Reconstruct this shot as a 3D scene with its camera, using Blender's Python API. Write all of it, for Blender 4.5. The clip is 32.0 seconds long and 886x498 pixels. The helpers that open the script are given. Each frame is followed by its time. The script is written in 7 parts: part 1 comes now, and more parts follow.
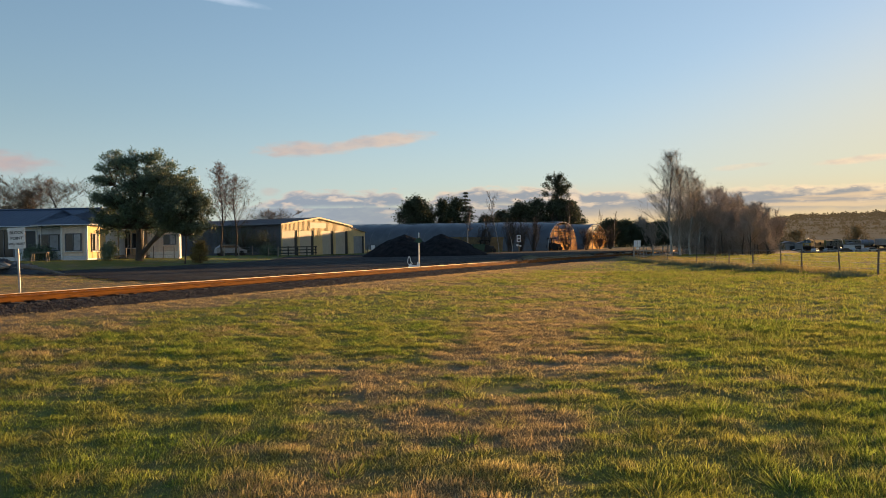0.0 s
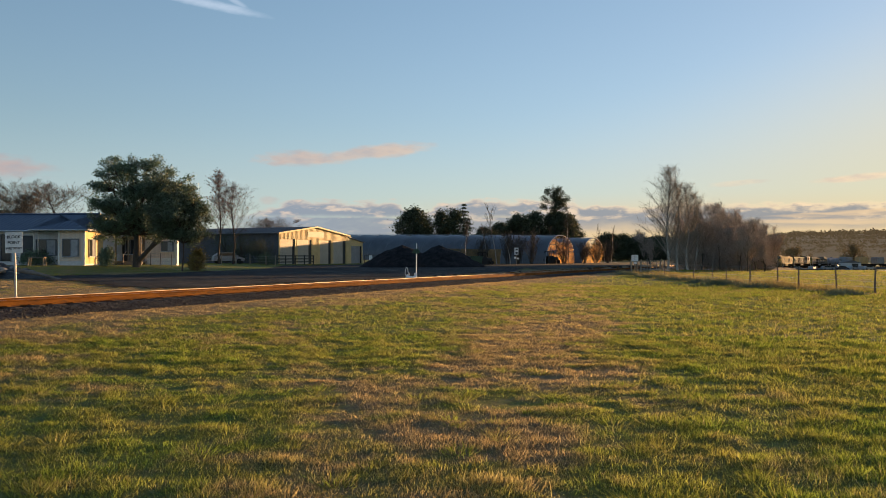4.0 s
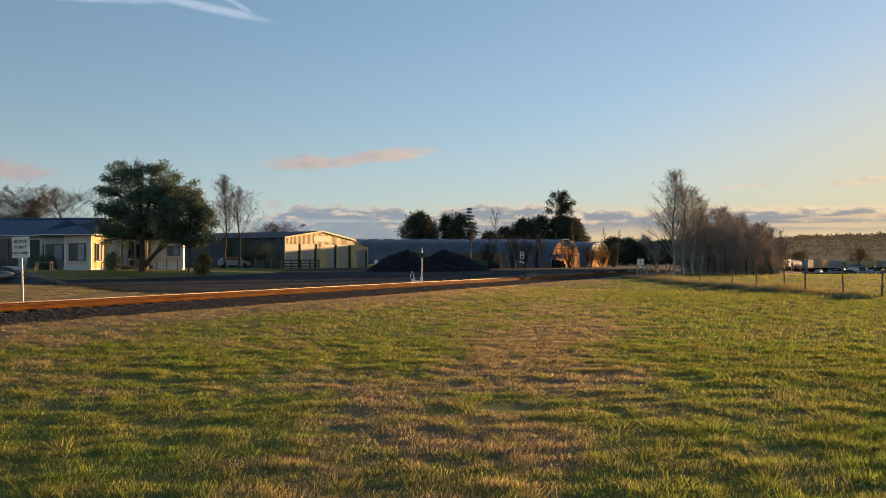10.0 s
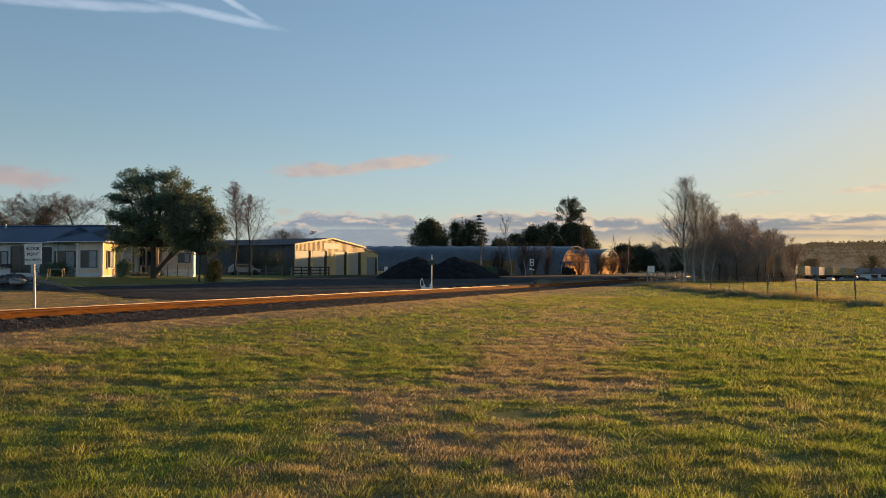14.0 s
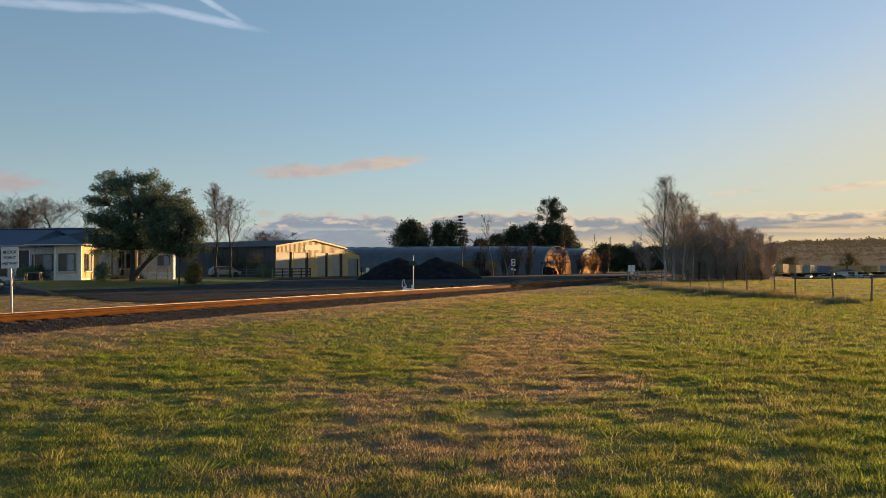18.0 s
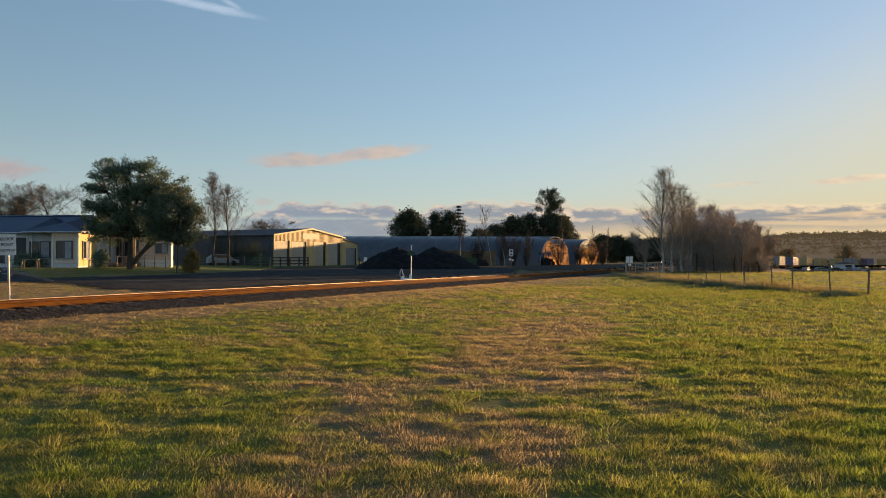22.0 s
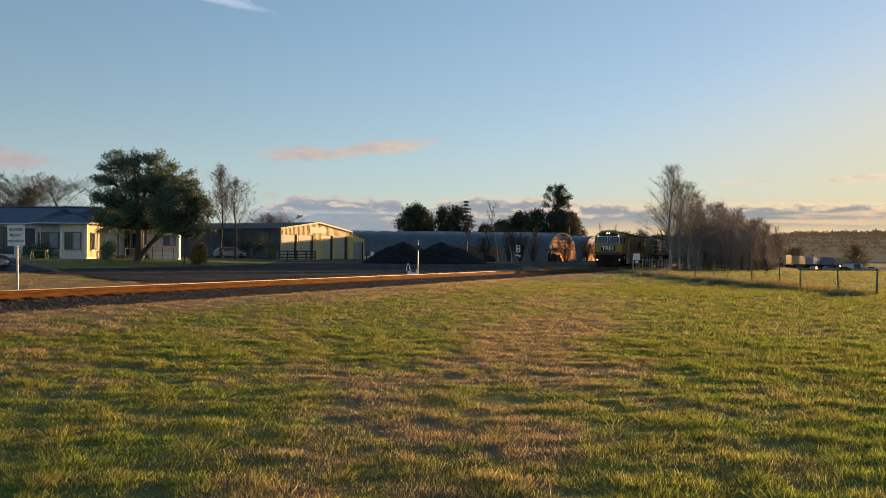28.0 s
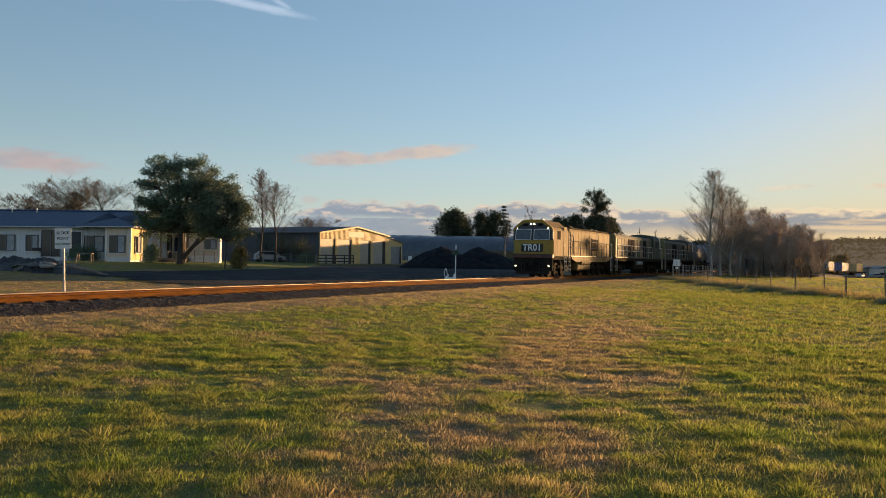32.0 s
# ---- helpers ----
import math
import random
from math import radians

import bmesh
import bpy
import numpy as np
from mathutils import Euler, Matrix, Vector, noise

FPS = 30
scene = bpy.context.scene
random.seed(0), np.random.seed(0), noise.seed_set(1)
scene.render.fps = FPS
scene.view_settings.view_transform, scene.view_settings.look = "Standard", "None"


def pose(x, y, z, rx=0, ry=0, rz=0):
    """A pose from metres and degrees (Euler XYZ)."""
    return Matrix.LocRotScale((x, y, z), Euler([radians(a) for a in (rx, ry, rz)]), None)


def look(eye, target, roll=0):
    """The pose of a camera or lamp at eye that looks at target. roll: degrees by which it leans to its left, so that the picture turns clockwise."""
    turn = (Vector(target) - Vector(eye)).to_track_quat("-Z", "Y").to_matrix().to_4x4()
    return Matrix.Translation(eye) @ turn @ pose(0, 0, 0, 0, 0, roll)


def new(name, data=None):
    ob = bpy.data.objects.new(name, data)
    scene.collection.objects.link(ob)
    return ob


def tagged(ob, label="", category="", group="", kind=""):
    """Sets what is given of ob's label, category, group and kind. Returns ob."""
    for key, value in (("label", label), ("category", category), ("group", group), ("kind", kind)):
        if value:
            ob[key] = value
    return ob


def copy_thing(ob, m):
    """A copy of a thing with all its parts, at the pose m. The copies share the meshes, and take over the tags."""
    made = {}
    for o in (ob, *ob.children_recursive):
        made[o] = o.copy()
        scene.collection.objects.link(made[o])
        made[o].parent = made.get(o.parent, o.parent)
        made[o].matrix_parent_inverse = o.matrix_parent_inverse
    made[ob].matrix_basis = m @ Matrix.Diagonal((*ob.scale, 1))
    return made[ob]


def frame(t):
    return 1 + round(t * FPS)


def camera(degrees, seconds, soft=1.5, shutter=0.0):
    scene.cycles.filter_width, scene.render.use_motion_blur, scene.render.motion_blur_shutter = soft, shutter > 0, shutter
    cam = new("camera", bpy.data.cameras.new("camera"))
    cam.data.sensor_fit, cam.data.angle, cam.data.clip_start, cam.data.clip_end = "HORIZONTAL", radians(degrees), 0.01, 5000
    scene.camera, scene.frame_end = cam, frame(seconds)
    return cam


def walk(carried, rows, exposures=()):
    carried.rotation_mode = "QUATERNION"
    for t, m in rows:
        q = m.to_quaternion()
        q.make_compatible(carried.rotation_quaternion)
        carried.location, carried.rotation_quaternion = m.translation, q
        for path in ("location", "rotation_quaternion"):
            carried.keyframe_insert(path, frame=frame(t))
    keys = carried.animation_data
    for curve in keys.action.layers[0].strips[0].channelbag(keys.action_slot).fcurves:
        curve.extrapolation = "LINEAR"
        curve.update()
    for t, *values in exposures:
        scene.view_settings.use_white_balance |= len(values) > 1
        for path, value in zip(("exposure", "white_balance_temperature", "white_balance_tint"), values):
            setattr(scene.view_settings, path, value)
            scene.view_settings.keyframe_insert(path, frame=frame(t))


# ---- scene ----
EYE = Vector((0.0, 0.0, 1.6))
cam = camera(57, 32.0, soft=0.6)
# time, yaw to the left, pitch up, roll, in degrees
PATH = [
    (0, -0.900, -0.237, -1.002), (0.5, -1.018, -0.044, -0.856), (1, -1.087, 0.125, -0.718), (1.5, -1.120, 0.269, -0.524), (2, -1.120, 0.339, -0.384),
    (2.5, -1.095, 0.386, -0.218), (3, -1.076, 0.446, -0.089), (3.5, -1.081, 0.486, -0.034), (5.5, -0.924, 0.772, -0.495), (6, -0.885, 0.733, -0.687),
    (6.5, -0.921, 0.679, -0.735), (7, -1.033, 0.643, -0.640), (7.5, -1.154, 0.653, -0.478), (8, -1.201, 0.730, -0.340), (8.5, -1.153, 0.811, -0.242),
    (9, -1.036, 0.832, -0.183), (9.5, -0.871, 0.842, -0.160), (10, -0.691, 0.850, -0.125), (10.5, -0.536, 0.894, -0.163), (11, -0.402, 0.960, -0.146),
    (11.5, -0.270, 1.017, -0.156), (12, -0.167, 1.054, -0.097), (12.5, -0.062, 1.089, -0.004), (13, -0.003, 1.151, 0.001), (13.5, 0.001, 1.217, -0.030),
    (14, -0.002, 1.351, -0.087), (14.5, -0.015, 1.485, -0.177), (16.5, -0.739, 1.561, -0.475), (17, -0.988, 1.501, -0.592), (17.5, -1.176, 1.446, -0.620),
    (18, -1.297, 1.387, -0.514), (18.5, -1.359, 1.310, -0.418), (19, -1.352, 1.245, -0.285), (19.5, -1.303, 1.150, -0.275), (20, -1.235, 1.068, -0.248),
    (20.5, -1.204, 1.005, -0.230), (21, -1.225, 0.926, -0.240), (21.5, -1.293, 0.814, -0.177), (22, -1.435, 0.681, -0.110), (22.5, -1.562, 0.565, 0.021),
    (23, -1.698, 0.491, 0.093), (23.5, -1.815, 0.468, 0.120), (24, -1.905, 0.454, 0.182), (24.5, -1.941, 0.429, 0.297), (25, -1.922, 0.346, 0.460),
    (25.5, -1.847, 0.235, 0.501), (27.5, -1.134, 0.285, 0.477), (28, -0.948, 0.332, 0.487), (28.5, -0.767, 0.342, 0.562), (29, -0.550, 0.328, 0.624),
    (29.5, -0.319, 0.330, 0.684), (30, -0.048, 0.353, 0.715), (30.5, 0.304, 0.389, 0.693), (31, 0.730, 0.449, 0.685), (31.5, 1.222, 0.522, 0.739),
    (32, 1.694, 0.645, 0.793),
]

def aim(yaw, pitch, roll):
    y, p = radians(yaw), radians(pitch)
    ahead = Vector((-math.sin(y) * math.cos(p), math.cos(y) * math.cos(p), math.sin(p)))
    return look(EYE, EYE + ahead * 10, roll)


walk(cam, [(t, aim(y, p, r)) for t, y, p, r in PATH], exposures=[(0.0, 1.21, 6450, 12.5), (3.5, 1.17, 6400, 12.5), (7.0, 1.13, 6350, 12.5), (13.0, 1.08, 6350, 12.5), (19.0, 1.05, 6350, 12.5), (25.0, 1.13, 6400, 12.5), (32.0, 1.17, 6400, 12.5)])

# ---------------------------------------------------------------- light
SUN_BEARING, SUN_HEIGHT = 44.5, 3.8
world = bpy.data.worlds.new("world")
scene.world = world
world.use_nodes = True


def build_world():
    nt = world.node_tree
    n, l = nt.nodes, nt.links
    n.clear()
    out = n.new("ShaderNodeOutputWorld")
    bg = n.new("ShaderNodeBackground")
    bg.inputs["Strength"].default_value = 0.132
    l.new(bg.outputs[0], out.inputs[0])
    sky = n.new("ShaderNodeTexSky")
    sky.sky_type = "NISHITA"
    sky.sun_disc = False
    sky.sun_elevation = radians(SUN_HEIGHT)
    sky.sun_rotation = radians(SUN_BEARING)
    sky.dust_density = 0.25
    sky.ozone_density = 2.0
    sky.air_density = 1.0
    co = n.new("ShaderNodeTexCoord")
    sep = n.new("ShaderNodeSeparateXYZ")
    l.new(co.outputs["Generated"], sep.inputs[0])

    def m(op, a, b=None, c=None, clamp=False):
        nd = n.new("ShaderNodeMath")
        nd.operation, nd.use_clamp = op, clamp
        for k, v in enumerate((a, b, c)):
            if v is None:
                continue
            if isinstance(v, (int, float)):
                nd.inputs[k].default_value = v
            else:
                l.new(v, nd.inputs[k])
        return nd.outputs[0]

    def smooth(v, lo, hi, a=0.0, b=1.0):
        nd = n.new("ShaderNodeMapRange")
        nd.interpolation_type = "SMOOTHSTEP"
        l.new(v, nd.inputs[0])
        for k, x in zip((1, 2, 3, 4), (lo, hi, a, b)):
            nd.inputs[k].default_value = x
        return nd.outputs[0]

    # bearing (0 ahead, right positive) and elevation of a direction, in degrees
    bear = m("MULTIPLY", m("ARCTAN2", sep.outputs[0], sep.outputs[1]), 57.2958)
    elev = m("MULTIPLY", m("ARCSINE", sep.outputs[2]), 57.2958)
    flat = n.new("ShaderNodeCombineXYZ")
    l.new(m("MULTIPLY", bear, 0.24), flat.inputs[0])
    l.new(m("MULTIPLY", elev, 0.75), flat.inputs[1])

    def fbm(scale, detail, rough, seed, vec=None):
        nd = n.new("ShaderNodeTexNoise")
        nd.noise_dimensions = "4D"
        nd.inputs["W"].default_value = seed
        nd.inputs["Scale"].default_value = scale
        nd.inputs["Detail"].default_value = detail
        nd.inputs["Roughness"].default_value = rough
        l.new(vec or flat.outputs[0], nd.inputs["Vector"])
        return nd.outputs[0]

    shifted = n.new("ShaderNodeVectorMath")
    shifted.operation = "ADD"
    l.new(flat.outputs[0], shifted.inputs[0])
    shifted.inputs[1].default_value = (0.16, 0.2, 0)
    puff = fbm(1.7, 8, 0.55, 3.0)
    sunward = fbm(1.7, 8, 0.55, 3.0, shifted.outputs[0])
    fine = fbm(3.4, 6, 0.55, 9.0)
    lump = m("MULTIPLY", m("SUBTRACT", puff, 0.5), 2.0)
    # two decks of heaped cloud over the horizon, the upper one broken on the left
    crown = m("ADD", smooth(bear, 9, 15, 3.95, 3.45), smooth(bear, -12.5, -9.5, -1.1, 0.0))
    crown = m("ADD", crown, m("MULTIPLY", m("MULTIPLY", smooth(bear, -2.6, -0.8), smooth(bear, 1.2, -0.4)), -0.9))
    upper = m("MULTIPLY", smooth(m("ADD", m("SUBTRACT", crown, elev), lump), -0.06, 0.3), smooth(m("ADD", m("SUBTRACT", elev, smooth(bear, 9, 16, 2.75, 2.2)), m("MULTIPLY", lump, 0.3)), -0.2, 0.3))
    lower = m("MULTIPLY", smooth(m("ADD", m("SUBTRACT", 2.85, elev), m("MULTIPLY", lump, 0.35)), -0.06, 0.2), smooth(m("ADD", m("SUBTRACT", elev, smooth(bear, 4, 12, 0.0, 1.3)), m("MULTIPLY", lump, 0.5)), 0.1, 1.3))
    fill = m("MULTIPLY", smooth(bear, 11, 15), smooth(m("ABSOLUTE", m("SUBTRACT", elev, m("ADD", 2.8, m("MULTIPLY", lump, 0.25)))), 0.62, 0.25, 0.0, 0.9))
    bank = m("MULTIPLY", m("MAXIMUM", m("MAXIMUM", upper, fill), m("MULTIPLY", lower, smooth(fine, 0.3, 0.6, 0.82, 0.97))), smooth(bear, -14.5, -10.5))
    lit = smooth(m("ADD", m("SUBTRACT", puff, sunward), m("MULTIPLY", m("SUBTRACT", elev, 3.3), 0.05)), 0.0, 0.17)

    def wisp(b0, e0, bw, eh, tilt, strength, soft=0.0):
        x = m("DIVIDE", m("SUBTRACT", bear, b0), bw)
        y = m("DIVIDE", m("SUBTRACT", m("SUBTRACT", elev, e0), m("MULTIPLY", m("SUBTRACT", bear, b0), tilt)), eh)
        r = m("ADD", m("MULTIPLY", x, x), m("MULTIPLY", y, y))
        r = m("ADD", r, m("MULTIPLY", m("SUBTRACT", fine, 0.5), 2.2))
        r = m("ADD", r, m("MULTIPLY", m("SUBTRACT", puff, 0.5), 2.0))
        return m("MULTIPLY", smooth(r, 1.5 + soft, 0.0 - soft), strength)

    warm = [wisp(-8.7, 6.8, 3.3, 0.55, 0.02, 0.85), wisp(-2.9, 7.4, 3.3, 0.5, 0.07, 0.85), wisp(-5.7, 7.05, 2.6, 0.4, 0.1, 0.8), wisp(-28.7, 5.7, 3.8, 0.75, -0.05, 0.85), wisp(28.4, 4.95, 2.6, 0.24, 0.06, 0.85), wisp(20.9, 4.85, 1.7, 0.2, 0.05, 0.4), wisp(-11.0, 3.9, 0.7, 0.3, 0.0, 0.5)]
    w = warm[0]
    for k in warm[1:]:
        w = m("MAXIMUM", w, k)
    white = m("MAXIMUM", wisp(-23.6, 16.6, 5.2, 0.26, 0.06, 0.36, 0.9), m("MAXIMUM", wisp(-15.6, 16.75, 3.6, 0.24, -0.13, 0.42, 0.9), wisp(-14.5, 17.6, 1.6, 0.2, -0.5, 0.4, 0.9)))

    def mix(f, a, b):
        nd = n.new("ShaderNodeMix")
        nd.data_type = "RGBA"
        l.new(f, nd.inputs["Factor"])
        for k, v in (("A", a), ("B", b)):
            s = [i for i in nd.inputs if i.name == k and i.type == "RGBA"][0]
            if isinstance(v, tuple):
                s.default_value = (*v, 1)
            else:
                l.new(v, s)
        return [o for o in nd.outputs if o.type == "RGBA"][0]

    near_sun = smooth(bear, -30, 45)
    grey = mix(near_sun, (0.95, 1.13, 1.4), (0.98, 1.03, 1.05))
    rim = mix(near_sun, (2.3, 1.9, 1.65), (3.9, 2.9, 1.7))
    brim = m("MULTIPLY", smooth(m("ADD", m("SUBTRACT", crown, elev), lump), 0.5, 0.02), smooth(bear, -12, 18, 0.8, 1.0))
    cloudc = mix(m("MAXIMUM", brim, m("MULTIPLY", lit, smooth(elev, 1.6, 3.4, 0.25, 0.9))), grey, rim)
    # long golden streaks between the bands of cloud, towards the sun
    long_way = n.new("ShaderNodeCombineXYZ")
    l.new(m("MULTIPLY", bear, 0.075), long_way.inputs[0])
    l.new(m("ADD", m("MULTIPLY", elev, 1.5), m("MULTIPLY", lump, 0.25)), long_way.inputs[1])
    streak = m("MULTIPLY", smooth(fbm(1.3, 4, 0.5, 21.0, long_way.outputs[0]), 0.5, 0.66), m("MULTIPLY", smooth(bear, -3, 8), m("MULTIPLY", smooth(elev, 1.2, 1.8), smooth(elev, 3.4, 2.9))))
    cloudc = mix(m("MULTIPLY", streak, 0.75), cloudc, (3.0, 2.15, 1.25))
    haze = m("MULTIPLY", smooth(m("SUBTRACT", elev, m("MULTIPLY", smooth(bear, 0, 45), 9.0)), 10.0, -3.0), 0.64)
    # the glow round the low sun is held back, as thin high haze does
    soft = n.new("ShaderNodeVectorMath")
    soft.operation = "MULTIPLY_ADD"
    l.new(sky.outputs[0], soft.inputs[0])
    soft.inputs[1].default_value, soft.inputs[2].default_value = (0.39, 0.275, 0.185), (1, 1, 1)
    div = n.new("ShaderNodeVectorMath")
    div.operation = "DIVIDE"
    gain = n.new("ShaderNodeVectorMath")
    gain.operation = "SCALE"
    gain.inputs["Scale"].default_value = 1.31
    l.new(sky.outputs[0], gain.inputs[0])
    l.new(gain.outputs[0], div.inputs[0])
    l.new(soft.outputs[0], div.inputs[1])
    c = mix(haze, div.outputs[0], mix(near_sun, (1.75, 2.2, 2.9), (2.7, 2.14, 1.0)))
    # the last warm light low down towards the sun
    c = mix(m("MULTIPLY", m("MULTIPLY", smooth(elev, 4.6, 1.6), smooth(bear, -8, 9)), 0.62), c, (3.1, 2.0, 0.98))
    c = mix(m("MULTIPLY", bank, 0.9), c, cloudc)
    c = mix(w, c, mix(smooth(puff, 0.35, 0.62), mix(near_sun, (1.5, 1.38, 1.42), (2.6, 2.1, 1.6)), mix(near_sun, (1.85, 1.45, 1.34), (3.8, 2.9, 1.75))))
    c = mix(white, c, (3.0, 3.3, 3.7))
    l.new(c, bg.inputs["Color"])


build_world()
sun = new("sun", bpy.data.lights.new("sun", "SUN"))
sun.data.energy, sun.data.angle, sun.data.color = 5.0, radians(0.6), (1.0, 0.575, 0.235)
SUN_WAY = Vector((math.sin(radians(SUN_BEARING)) * math.cos(radians(SUN_HEIGHT)), math.cos(radians(SUN_BEARING)) * math.cos(radians(SUN_HEIGHT)), math.sin(radians(SUN_HEIGHT))))
sun.matrix_world = look(SUN_WAY * 100, (0, 0, 0))

# ---------------------------------------------------------------- materials


def material(name, base, rough=0.7, metal=0.0, var=None, scale=1.0, fine=12.0, bump=0.3, bump_scale=20.0, third=None, random_tint=0.0, island=False, emit=None, translucent=0.0, clear=0.0, streak=None, spec=None, bump_dist=0.02, wear=(0.52, 0.68), patchy=None):
    """A surface with two colours mixed by broad noise, mottled by fine noise, and fine relief."""
    mt = bpy.data.materials.new(name)
    mt.use_nodes = True
    nt = mt.node_tree
    n, l = nt.nodes, nt.links
    bs = n["Principled BSDF"]
    bs.inputs["Roughness"].default_value = rough
    bs.inputs["Metallic"].default_value = metal
    if spec is not None:
        bs.inputs["Specular IOR Level"].default_value = spec
    co = n.new("ShaderNodeTexCoord")
    vec = co.outputs["Object"]
    if streak:
        mp = n.new("ShaderNodeMapping")
        mp.inputs["Scale"].default_value = streak
        l.new(vec, mp.inputs["Vector"])
        vec = mp.outputs[0]

    def tex(s, d=5, r=0.6):
        t = n.new("ShaderNodeTexNoise")
        t.inputs["Scale"].default_value = s
        t.inputs["Detail"].default_value = d
        t.inputs["Roughness"].default_value = r
        l.new(vec, t.inputs["Vector"])
        return t.outputs[0]

    def ramp(v, lo, hi):
        nd = n.new("ShaderNodeMapRange")
        l.new(v, nd.inputs[0])
        nd.inputs[1].default_value, nd.inputs[2].default_value = lo, hi
        return nd.outputs[0]

    def mix(f, a, b, mode="MIX"):
        nd = n.new("ShaderNodeMix")
        nd.data_type, nd.blend_type = "RGBA", mode
        if isinstance(f, float):
            nd.inputs["Factor"].default_value = f
        else:
            l.new(f, nd.inputs["Factor"])
        for k, v in (("A", a), ("B", b)):
            s = [i for i in nd.inputs if i.name == k and i.type == "RGBA"][0]
            if isinstance(v, tuple):
                s.default_value = (*v, 1)
            else:
                l.new(v, s)
        return [o for o in nd.outputs if o.type == "RGBA"][0]

    var = var or tuple(c * 0.7 for c in base)
    c = mix(ramp(tex(scale), 0.36, 0.66), base, var)
    if third:
        c = mix(ramp(tex(scale * 2.7, 6, 0.7), *wear), c, third)
    g = ramp(tex(fine, 4), 0.25, 0.75)
    nd = n.new("ShaderNodeMapRange")
    l.new(g, nd.inputs[0])
    nd.inputs[3].default_value, nd.inputs[4].default_value = 0.78, 1.2
    grey = n.new("ShaderNodeCombineColor")
    for k in range(3):
        l.new(nd.outputs[0], grey.inputs[k])
    c = mix(1.0, c, grey.outputs[0], "MULTIPLY")
    if random_tint:
        if island:
            rnd = n.new("ShaderNodeNewGeometry").outputs["Random Per Island"]
        else:
            rnd = n.new("ShaderNodeObjectInfo").outputs["Random"]
        nd = n.new("ShaderNodeMapRange")
        l.new(rnd, nd.inputs[0])
        nd.inputs[3].default_value, nd.inputs[4].default_value = 1 - random_tint, 1 + random_tint
        grey = n.new("ShaderNodeCombineColor")
        for k in range(3):
            l.new(nd.outputs[0], grey.inputs[k])
        c = mix(1.0, c, grey.outputs[0], "MULTIPLY")
    l.new(c, bs.inputs["Base Color"])
    if bump:
        b = n.new("ShaderNodeBump")
        b.inputs["Strength"].default_value = bump
        b.inputs["Distance"].default_value = bump_dist
        l.new(tex(bump_scale, 6, 0.65), b.inputs["Height"])
        l.new(b.outputs[0], bs.inputs["Normal"])
    if emit:
        bs.inputs["Emission Color"].default_value = (*emit[0], 1)
        bs.inputs["Emission Strength"].default_value = emit[1]
    if translucent:
        tr = n.new("ShaderNodeBsdfTranslucent")
        l.new(c, tr.inputs[0])
        ms = n.new("ShaderNodeMixShader")
        ms.inputs[0].default_value = translucent
        l.new(bs.outputs[0], ms.inputs[1])
        l.new(tr.outputs[0], ms.inputs[2])
        l.new(ms.outputs[0], n["Material Output"].inputs[0])
    if clear:
        ms = n.new("ShaderNodeMixShader")
        ms.inputs[0].default_value = clear
        if patchy:
            holes = n.new("ShaderNodeMapRange")
            l.new(tex(patchy[0], 4, 0.65), holes.inputs[0])
            for k, v in zip((1, 2, 3, 4), patchy[1:]):
                holes.inputs[k].default_value = v
            l.new(holes.outputs[0], ms.inputs[0])
        l.new(n["Material Output"].inputs[0].links[0].from_socket, ms.inputs[1])
        l.new(n.new("ShaderNodeBsdfTransparent").outputs[0], ms.inputs[2])
        l.new(ms.outputs[0], n["Material Output"].inputs[0])
    return mt


M = {}
GREEN, STRAW, OLIVE = (0.19, 0.262, 0.04), (0.36, 0.28, 0.142), (0.275, 0.268, 0.066)


